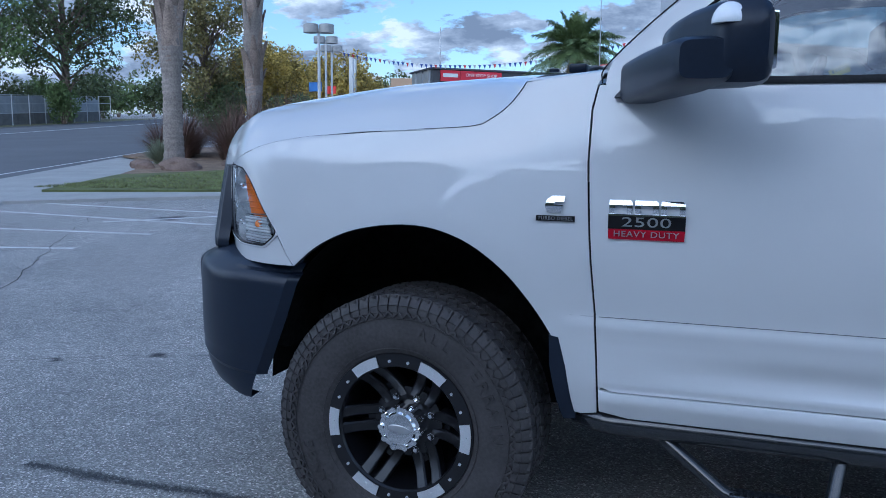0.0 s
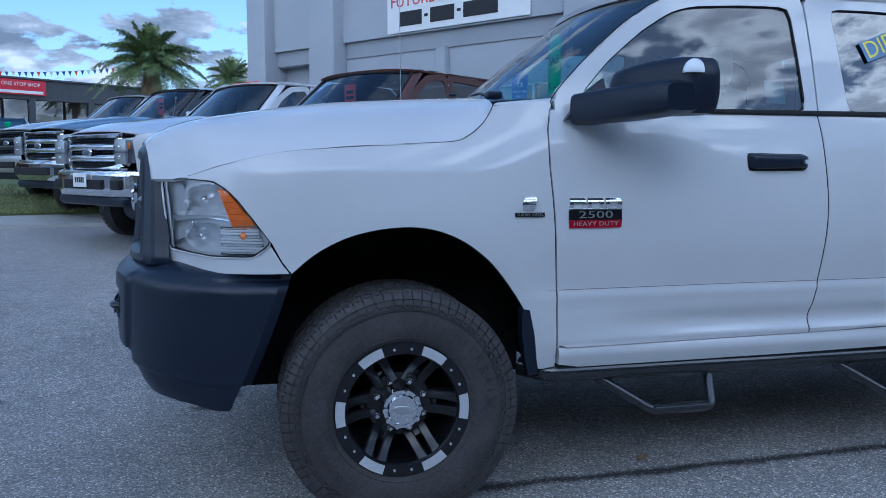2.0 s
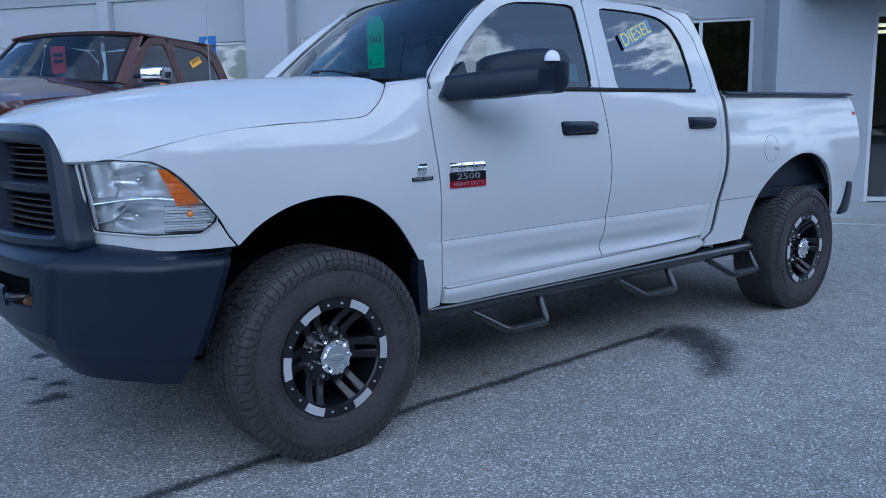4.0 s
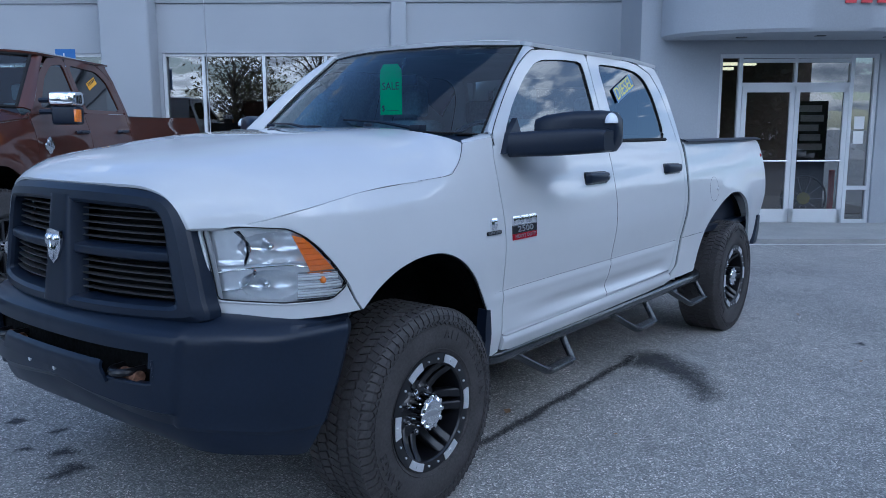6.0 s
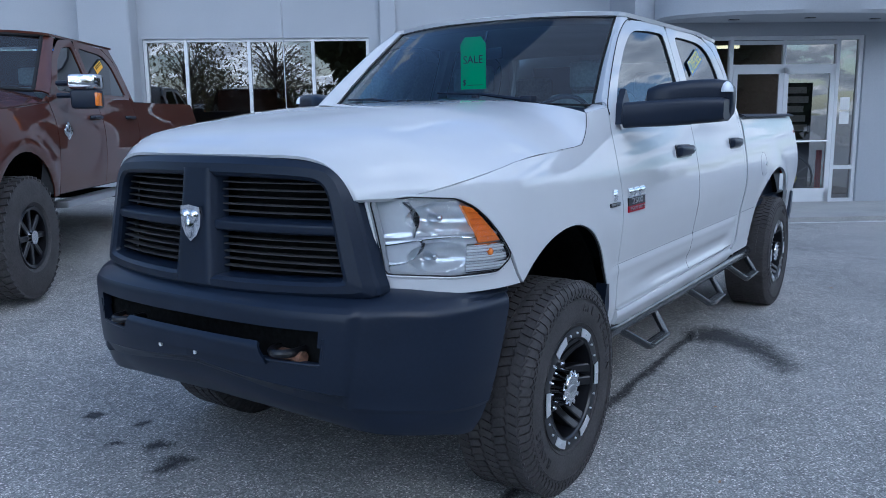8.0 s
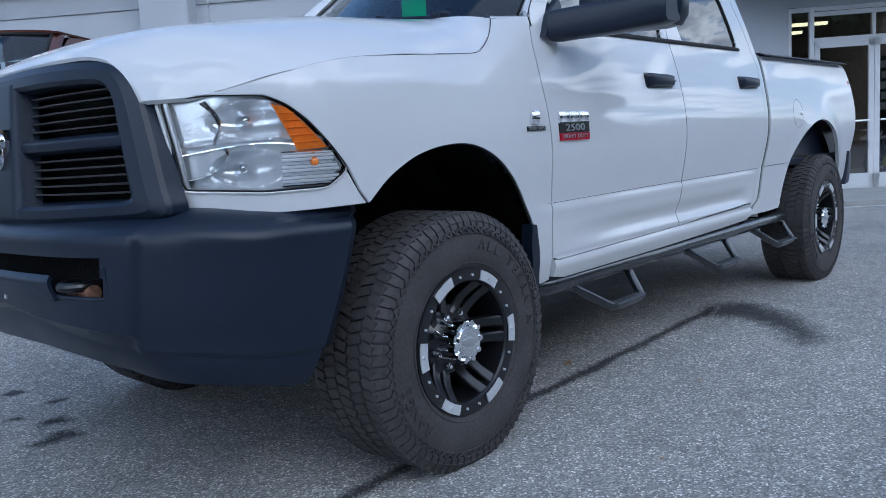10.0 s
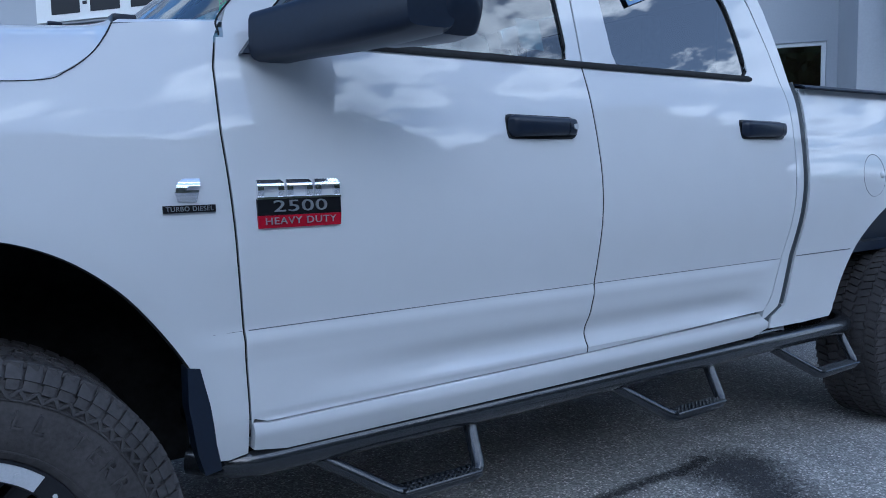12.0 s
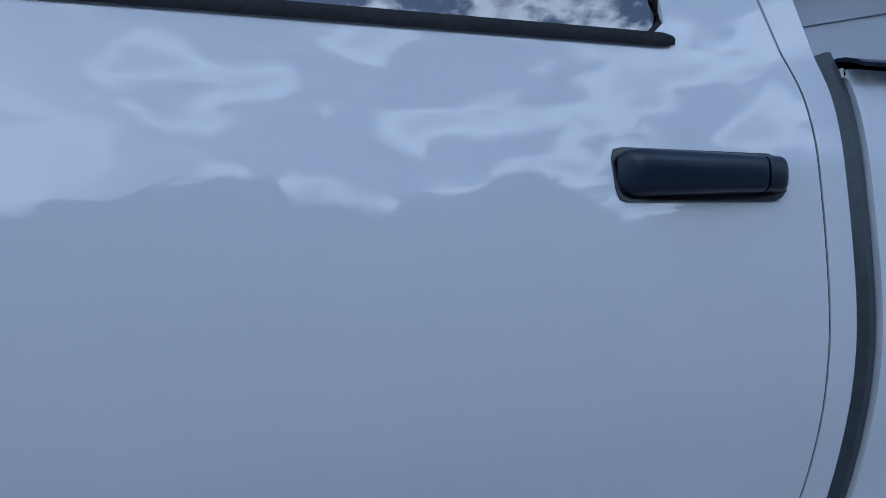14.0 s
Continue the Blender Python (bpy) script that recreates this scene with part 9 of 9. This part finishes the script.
make_shrub("dark green shrub behind the parked sedans", (-21.5, 50.0), 2.6, 2.2, LEAF_DARK, 77, 3500, 0.12)
for k in range(16):
    x, y = -52.5 - 1.1 * k + rng.uniform(-1.5, 1.5), 6 + 4.6 * k
    make_shrub("dark green scrub beyond the street", (x, y), rng.uniform(3.0, 4.0), rng.uniform(4.0, 5.2), LEAF_DARK if k % 3 else LEAF_GREEN, 160 + k, 3400, 0.16, "scrub beyond the street")
for k in range(9):
    x, y = -76 + 5.0 * k + rng.uniform(-1, 1), 84 + 2.4 * k
    make_shrub("dark green scrub beyond the street", (x, y), rng.uniform(4.0, 5.2), rng.uniform(5.0, 7.0), LEAF_DARK if k % 3 else LEAF_GREEN, 180 + k, 2600, 0.24, "scrub beyond the street")
# trees across the street, behind the camera, that the paint and windows mirror
first = make_tree("roadside_tree", "broad dark tree across the lot", (2.0, -24.0), 12.5, 5.0, LEAF_DARK, 91, 15000, 0.42, 0.0, 0.06, 60)
for x, y, rz, k in ((-9, -26, 40, 0.85), (7.5, -25, 120, 0.95), (13, -27, 200, 1.12), (-17, -23, 300, 1.0), (22, -24, 15, 0.95), (-26, -19, 75, 1.05), (30, -22, 150, 1.1), (-3.5, -27, 250, 0.8), (18, -29, 90, 1.2)):
    c = copy_thing(first, pose(x, y, ground_z(x, y), 0, 0, rz))
    c.scale = (k, k, k)

make_tree("bare_tree", "half-bare street tree with dark branching limbs", (-34.0, -14.0), 9.0, 4.6, LEAF_OLIVE, 95, 1500, 0.10, 0.0, 0.2, 60)
half = make_tree("street_tree", "half-bare street tree in olive autumn leaf", (-31.0, -6.0), 7.6, 3.4, LEAF_OLIVE, 97, 1900, 0.12, 0.3, 0.18, 54)
for x, y, rz, k in ((-40, -11, 70, 0.9), (-44, -20, 160, 0.95), (-36, -1, 250, 0.7)):
    c = copy_thing(half, pose(x, y, ground_z(x, y), 0, 0, rz))
    c.scale = (k, k, k)

# unseen scrub added under the trees across the street to darken low reflections
for k in range(22):
    x, y = -42 + 4.0 * k + rng.uniform(-1, 1), -29 + 0.008 * (k * 4 - 44) ** 2 + rng.uniform(-1, 1)
    make_shrub("dark green leafy shrub across the street", (x, y), 3.0, 4.2, LEAF_DARK, 200 + k, 2200, 0.2, "shrubs across the street")

# ---- further lot: lamps, bunting, shop, cars ----
WALL_FOOT = mat("wall_footing", (0.17, 0.17, 0.165), 0.9, var=0.3, scale=1.5, fine=30)
WALL_PANEL = mat("wall_panel", (0.34, 0.36, 0.38), 0.8, var=0.2, scale=1.2, fine=20)
POLE = mat("pole_paint", (0.55, 0.56, 0.57), 0.5, var=0.08)
LAMP_BOX = mat("lamp_box", (0.36, 0.36, 0.35), 0.6, var=0.1)


def lamp_post(at, h, heads, turn, label):
    gz_ = ground_z(at[0], at[1])
    lp = thing("lot_lamp", label, "street lamp", group="lot lamps", m=pose(at[0], at[1], gz_, 0, 0, turn))
    bm_ = bmesh.new()
    cyl(bm_, (0, 0, 0), (0, 0, h), 0.075, 0.055, 14)
    cyl(bm_, (0, 0, 0), (0, 0, 0.25), 0.18, 0.16, 14)
    pole = part("pole", bm_, POLE, lp)
    for s in heads:
        bm_ = bmesh.new()
        tube(bm_, [(0, 0, h - 0.05), (s * 0.18, 0, h - 0.02)], 0.025, 8)
        part("bracket", bm_, POLE, pole)
        bm_ = bmesh.new()
        cyl(bm_, (s * 0.31, 0, h - 0.17), (s * 0.31, 0, h + 0.15), 0.30, 0.30, 22)
        cyl(bm_, (s * 0.31, 0, h + 0.15), (s * 0.31, 0, h + 0.18), 0.30, 0.26, 22)
        part("lamp_head", bm_, LAMP_BOX, lp, "round grey lamp head")
    return lp


def high_on(at, z):
    return z - ground_z(at[0], at[1])


for at, z in (((-14.6, 26.0), 5.93), ((-18.4, 33.9), 6.60), ((-20.06, 37.8), 6.66)):
    lamp_post(at, high_on(at, z), (-1, 1), 25, "grey lot lamp with two round heads")
lamp_post((6.0, -17.0), 6.4, (-1, 1), 0, "grey lot lamp with two round heads")
for at, z in (((-24.7, 50.0), 7.6), ((-26.4, 54.0), 7.9), ((-28.1, 58.0), 8.2)):
    lp = thing("far_pole", "white sign pole in the far lot", "pole", m=Matrix.Translation((*at, ground_z(*at))))
    bm = bmesh.new()
    box(bm, -0.16, 0.16, -0.12, 0.12, 0, z - ground_z(*at), 0.03)
    part("pole", bm, POLE, lp)
# banners on the nearer posts
for at, z, m_, lab in (((-17.74, 31.64), 4.07, BLUE, "blue banner on a lamp post"), ((-20.94, 39.5), 4.5, TAG_RED, "red banner on a lamp post")):
    bm = bmesh.new()
    box(bm, -0.34, 0.34, -0.02, 0.02, z - 0.22, z + 0.22, 0.005, 1)
    ob = tagged(link("post_banner", bm, m_, smooth=False), lab, "banner")
    ob.location = (at[0], at[1] - 0.12, 0)
# bunting
A, B = Vector((-19.55, 37.8, 6.5)), Vector((-3.0, 37.3, 6.6))
bunt = thing("bunting", "string of small red, white and blue pennants", "bunting")
line = [A.lerp(B, t) - Vector((0, 0, 4.0 * t * (1 - t))) for t in np.linspace(0, 1, 61)]
bm = bmesh.new()
tube(bm, line, 0.012, 4)
part("cord", bm, WHITE_PLAIN, bunt)
FLAG_MATS = [mat("flag_red", (0.5, 0.05, 0.06), 0.7), mat("flag_blue", (0.04, 0.08, 0.30), 0.7), mat("flag_white", (0.6, 0.6, 0.62), 0.7)]
for k in range(1, 60):
    p = line[k]
    bm = bmesh.new()
    bm.faces.new([bm.verts.new(v) for v in (p + Vector((-0.085, 0, 0)), p + Vector((0.085, 0, 0)), p + Vector((0.01, 0.03, -0.23)))])
    thicken(bm, 0.004)
    part("pennant", bm, FLAG_MATS[k % 3 if k % 2 else 1], bunt, smooth=False)
# the low shop with its red sign
SX, SY = -13.9, 38.0
SZ = ground_z(SX, SY)
shop = thing("service_shop", "low dark glazed service shop with a red sign", "building", m=Matrix.Translation((SX, SY, 0)) @ Matrix.Rotation(radians(40), 4, "Z"))
SHOP_DARK = mat("shop_dark", (0.06, 0.063, 0.068), 0.6, var=0.15)
bm = bmesh.new()
box(bm, -0.3, 13.5, -0.12, 3.6, 5.42, 5.52, 0.02, 2)
part("roof", bm, SHOP_DARK, shop, "dark flat roof slab")
bm = bmesh.new()
box(bm, -0.2, 13.2, 0.0, 0.25, 4.45, 5.42)
part("fascia", bm, SHOP_DARK, shop, smooth=False)
for x in (0.0, 3.1, 6.2, 9.3, 12.4):
    bm = bmesh.new()
    box(bm, x, x + 0.28, 0.0, 0.3, SZ - 0.3, 4.45)
    part("column", bm, SHOP_DARK, shop, smooth=False)
bm = bmesh.new()
box(bm, 0.0, 13.2, 3.0, 3.2, SZ - 0.3, 5.0)
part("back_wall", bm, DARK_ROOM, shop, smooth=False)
for k in range(8):
    bm = bmesh.new()
    bm = pane_bm(0.35 + k * 1.55, 1.75 + k * 1.55, 0.12, SZ + 0.5, 4.42)
    part("pane", bm, SHOP_GLASS, shop, smooth=False)
bm = bmesh.new()
box(bm, -0.2, -0.1, 0.25, 3.4, SZ - 0.3, 5.42)
for k in range(3):
    box(bm, -0.26, -0.18, 0.4 + k * 1.1, 0.6 + k * 1.1, SZ - 0.3, 5.42)
part("side_wall", bm, SILVER, shop, smooth=False)
SIGN_RED = mat("sign_red", (0.55, 0.02, 0.04), 0.5, var=0.05)
bm = bmesh.new()
box(bm, 1.42, 3.9, -0.14, -0.02, 4.66, 5.38, 0.01, 1)
sgn = part("sign_board", bm, SIGN_RED, shop, "red sign board", smooth=False)
bm = text_bm("ONE STOP SHOP", 0.25, 0.004)
bmesh.ops.transform(bm, matrix=Matrix.Translation((2.66, -0.15, 5.16)), verts=bm.verts)
part("words", bm, WHITE_PLAIN, sgn, smooth=False)
bm = bmesh.new()
box(bm, 1.6, 3.75, -0.148, -0.142, 4.72, 4.86)
part("small_print_bar", bm, WHITE_PLAIN, sgn, smooth=False)
bm = bmesh.new()
box(bm, 0.25, 1.40, -0.14, -0.02, 4.80, 5.38, 0.01, 1)
logo = part("logo_board", bm, SIGN_RED, shop, smooth=False)
bm = bmesh.new()
box(bm, 0.38, 1.26, -0.148, -0.142, 5.02, 5.22)
part("name_bar", bm, WHITE_PLAIN, logo, smooth=False)
mast = thing("antenna_mast", "thin grey antenna mast behind the shop", "mast", m=Matrix.Translation((-14.2, 39.6, 5.4)))
bm = bmesh.new()
cyl(bm, (0, 0, 0), (0, 0, 2.5), 0.06, 0.03, 8)
part("mast", bm, POLE, mast)
# tan building far away
tan = thing("tan_building", "two-storey tan commercial building in the distance", "building", m=Matrix.Translation((-36.0, 84.0, 0.8)) @ Matrix.Rotation(radians(20), 4, "Z"))
TAN = mat("tan_wall", (0.42, 0.29, 0.19), 0.9, var=0.08, scale=0.3)
bm = bmesh.new()
box(bm, 0, 7.5, 0, 8, 2.0, 8.3, 0.1, 2)
box(bm, -1.2, 0.0, 0.5, 8, 2.0, 7.4)
part("wall", bm, TAN, tan, smooth=False)
for k in range(3):
    bm = bmesh.new()
    box(bm, 0.9 + k * 0.5, 1.3 + k * 0.5, -0.06, 0.02, 6.3, 7.2)
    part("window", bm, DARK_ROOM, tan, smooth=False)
bm = bmesh.new()
box(bm, 3.6, 5.8, -0.1, 0.0, 6.5, 7.1, 0.05, 2)
part("sign_bar", bm, SIGN_RED, tan, smooth=False)
bm = bmesh.new()
box(bm, 3.8, 6.6, -0.1, 0.0, 5.9, 6.2)
box(bm, 6.2, 7.2, -0.05, 0.05, 2.5, 4.6)
part("white_bar", bm, WHITE_PLAIN, tan, smooth=False)


def sedan(label, paint, at, turn, tag=True, suv=False):
    gz_ = ground_z(at[0], at[1])
    car = thing("parked_car", label, "car", group="cars in the far lot", m=pose(at[0], at[1], gz_, 0, 0, turn))
    h = 1.68 if suv else 1.42
    hood = 1.02 if suv else 0.88
    prof = [(-2.15, 0.40), (-2.18, 0.62), (-2.05, 0.74), (-1.2, hood), (-0.75, hood + 0.06), (1.55 if not suv else 2.0, hood + 0.10), (2.1, hood + (0.08 if suv else -0.02)), (2.2, 0.70), (2.15, 0.36)]
    bm_ = bmesh.new()
    rings = []
    for y, sx in ((-0.90, 0.985), (-0.86, 1.0), (-0.5, 1.0), (0, 1.015), (0.5, 1.0), (0.86, 1.0), (0.90, 0.985)):
        low = 0.08 if abs(y) > 0.88 else 0.0
        rings.append([bm_.verts.new((x * sx, y, z - low * (z - 0.6) + 0.03 * (1 - (y / 0.9) ** 2) * (z > 0.8))) for x, z in prof])
    for a, b in zip(rings, rings[1:]):
        for k in range(len(prof) - 1):
            bm_.faces.new((a[k], a[k + 1], b[k + 1], b[k]))
        bm_.faces.new((a[-1], a[0], b[0], b[-1]))
    bm_.faces.new(rings[0]), bm_.faces.new(rings[-1][::-1])
    bmesh.ops.recalc_face_normals(bm_, faces=bm_.faces[:])
    body = part("body", bm_, paint, car, angle=30)
    back = 2.0 if suv else 1.75
    cab = [(-0.80, hood + 0.04, 0.80), (-0.05, h - 0.04, 0.64), (0.35, h, 0.62), (back - 0.75, h - 0.01, 0.62), (back - (0.15 if suv else 0.45), h - 0.09, 0.64), (back, hood + 0.08, 0.78)]
    bm_ = bmesh.new()
    L_, R_ = [bm_.verts.new((x, -w, z)) for x, z, w in cab], [bm_.verts.new((x, w, z)) for x, z, w in cab]
    for k in range(1, 4):
        bm_.faces.new((L_[k], L_[k + 1], R_[k + 1], R_[k]))
    thicken(bm_, 0.03)
    part("roof", bm_, paint, car)
    for nm, fs in (("windshield", [(0, 1)]), ("rear_window", [(4, 5)])):
        bm_ = bmesh.new()
        for a, b in fs:
            bm_.faces.new([bm_.verts.new(v) for v in ((cab[a][0], -cab[a][2], cab[a][1]), (cab[a][0], cab[a][2], cab[a][1]), (cab[b][0], cab[b][2], cab[b][1]), (cab[b][0], -cab[b][2], cab[b][1]))])
        face_out(part(nm, bm_, TRUCK_GLASS, car, smooth=False), (0.4, 0, 0.6))
    for s in (-1, 1):
        bm_ = bmesh.new()
        bm_.faces.new([bm_.verts.new((x, s * (w + 0.004), z)) for x, z, w in cab])
        face_out(part("side_window", bm_, DARK_GLASS, car, smooth=False), (0.4, 0, 0.6))
        bm_ = bmesh.new()
        for a, b in ((0, 1), (1, 2), (2, 3), (3, 4), (4, 5)):
            tube(bm_, [(cab[a][0], s * cab[a][2], cab[a][1]), (cab[b][0], s * cab[b][2], cab[b][1])], 0.035, 6)
        part("pillar_rail", bm_, paint, car)
        bm_ = bmesh.new()
        box(bm_, -2.13, -1.90, s * 0.60, s * 0.88, 0.67, 0.77, 0.04, 3)
        part("headlight", bm_, PK_LAMP, car)
        bm_ = bmesh.new()
        box(bm_, -0.62, -0.50, s * 0.88, s * 1.05, hood + 0.05, hood + 0.18, 0.03)
        part("mirror", bm_, paint, car)
        for cx in (-1.35, 1.35):
            bm_ = bmesh.new()
            cyl(bm_, (cx, s * 0.70, 0.32), (cx, s * 0.915, 0.32), 0.32, seg=22)
            wh = part("wheel", bm_, TYRE_RUBBER, car)
            bm_ = bmesh.new()
            cyl(bm_, (cx, s * 0.90, 0.32), (cx, s * 0.925, 0.32), 0.21, 0.19, seg=16)
            part("rim", bm_, MACHINED, wh)
    bm_ = bmesh.new()
    box(bm_, -2.215, -2.16, -0.45, 0.45, 0.50, 0.66, 0.02)
    part("grille", bm_, BLACK_PLASTIC, body)
    bm_ = bmesh.new()
    box(bm_, -2.0, 2.0, -0.8, 0.8, 0.2, 0.45)
    part("underbody", bm_, UNDERBODY, car)
    bm_ = bmesh.new()
    box(bm_, 0.1, 0.25, -0.65, 0.65, 0.6, 1.05, 0.05)
    part("seats", bm_, SEAT_CLOTH, car)
    if tag:
        bm_ = bmesh.new()
        bm_.faces.new([bm_.verts.new(v) for v in ((-0.37, -0.11, h - 0.22), (-0.37, 0.11, h - 0.22), (-0.47, 0.11, h - 0.42), (-0.47, -0.11, h - 0.42))])
        part("price_tag", bm_, TAG_GREEN, car, smooth=False)
    return car


BLUE_PAINT = mat("pale_blue_paint", (0.22, 0.32, 0.45), 0.3, 0.4, var=0.05, coat=1.0)
NAVY_PAINT = mat("navy_paint", (0.03, 0.05, 0.11), 0.3, 0.2, var=0.05, coat=1.0)
RED_PAINT = mat("red_paint", (0.22, 0.012, 0.02), 0.3, 0.2, var=0.05, coat=1.0)
sedan("pale blue sedan with green windshield tag", BLUE_PAINT, (-17.0, 34.3), 112)
sedan("navy sport utility with green windshield tag", NAVY_PAINT, (-17.0, 39.4), 113, True, True)
sedan("dark red sedan facing the lawn", RED_PAINT, (-14.35, 34.6), 110)
sedan("white hatchback at the shop", PEARL_PAINT, (-18.0, 47.0), 112, False, True)
sedan("grey sedan half behind others", SILVER_PAINT, (-21.0, 38.5), 112)
sedan("silver sedan by the service shop", SILVER_PAINT, (-10.1, 31.0), 108)
sedan("dark sedan by the service shop", BLACK_PAINT, (-12.6, 35.4), 108, False)
sedan("white sport utility beyond the planting bed", PEARL_PAINT, (-28.8, 40.0), 128, False, True)
# small sign on the lawn
LS = (-10.45, 23.4)
sg = thing("lawn_sign", "plain white sign plate on a thin post", "sign", m=pose(LS[0], LS[1], ground_z(*LS), 0, 0, 20))
bm = bmesh.new()
box(bm, -0.025, 0.025, -0.02, 0.02, 0, 1.25)
part("post", bm, POLE, sg, smooth=False)
bm = bmesh.new()
box(bm, -0.17, 0.17, -0.035, -0.022, 0.62, 1.18, 0.01, 2)
part("plate", bm, WHITE_PLAIN, sg, smooth=False)
# low retaining wall with pale panels behind the fence beyond the street
wall_at = Vector((-13.7, 9.8)) + Vector((-0.95, -0.31)) * 27.2
bank = thing("roadside_wall", "long grey concrete wall with pale upper panels beyond the street", "wall")
for k in range(-2, 25):
    a, b = (wall_at + Vector((-0.31, 0.95)) * (2.6 * (k + d)) for d in (0.0, 0.985))
    for nm, z0, z1, th, m_ in (("footing", -0.3, 1.0, 0.30, WALL_FOOT), ("panel", 1.004, 2.42, 0.16, WALL_PANEL)):
        bm = bmesh.new()
        n_ = Vector((-0.95, -0.31)) * th / 2
        low = [bm.verts.new((p.x, p.y, ground_z(p.x, p.y) + z0)) for p in (a - n_, b - n_, b + n_, a + n_)]
        top = [bm.verts.new((p.x, p.y, ground_z(p.x, p.y) + z1)) for p in (a - n_, b - n_, b + n_, a + n_)]
        for i in range(4):
            bm.faces.new((low[i], low[(i + 1) % 4], top[(i + 1) % 4], top[i]))
        bm.faces.new(top)
        bmesh.ops.recalc_face_normals(bm, faces=bm.faces[:])
        part(nm, bm, m_, bank, smooth=False)
# chain link fence beyond the street
fence = thing("fence", "grey wire fence on posts beyond the street", "fence")
F0 = Vector((-13.7, 9.8)) + Vector((-0.95, -0.31)) * 26
fd = Vector((-0.31, 0.95))
for k in range(-2, 26):
    p = F0 + fd * (k * 2.6)
    bm = bmesh.new()
    z = ground_z(p.x, p.y)
    cyl(bm, (p.x, p.y, z), (p.x, p.y, z + 2.5), 0.04, seg=8)
    part("post", bm, POLE, fence)
for zz in (1.0, 1.75, 2.46):
    bm = bmesh.new()
    tube(bm, [(p.x, p.y, ground_z(p.x, p.y) + zz) for p in [F0 + fd * (k * 2.6) for k in range(-2, 26)]], 0.02, 5)
    part("rail", bm, POLE, fence)
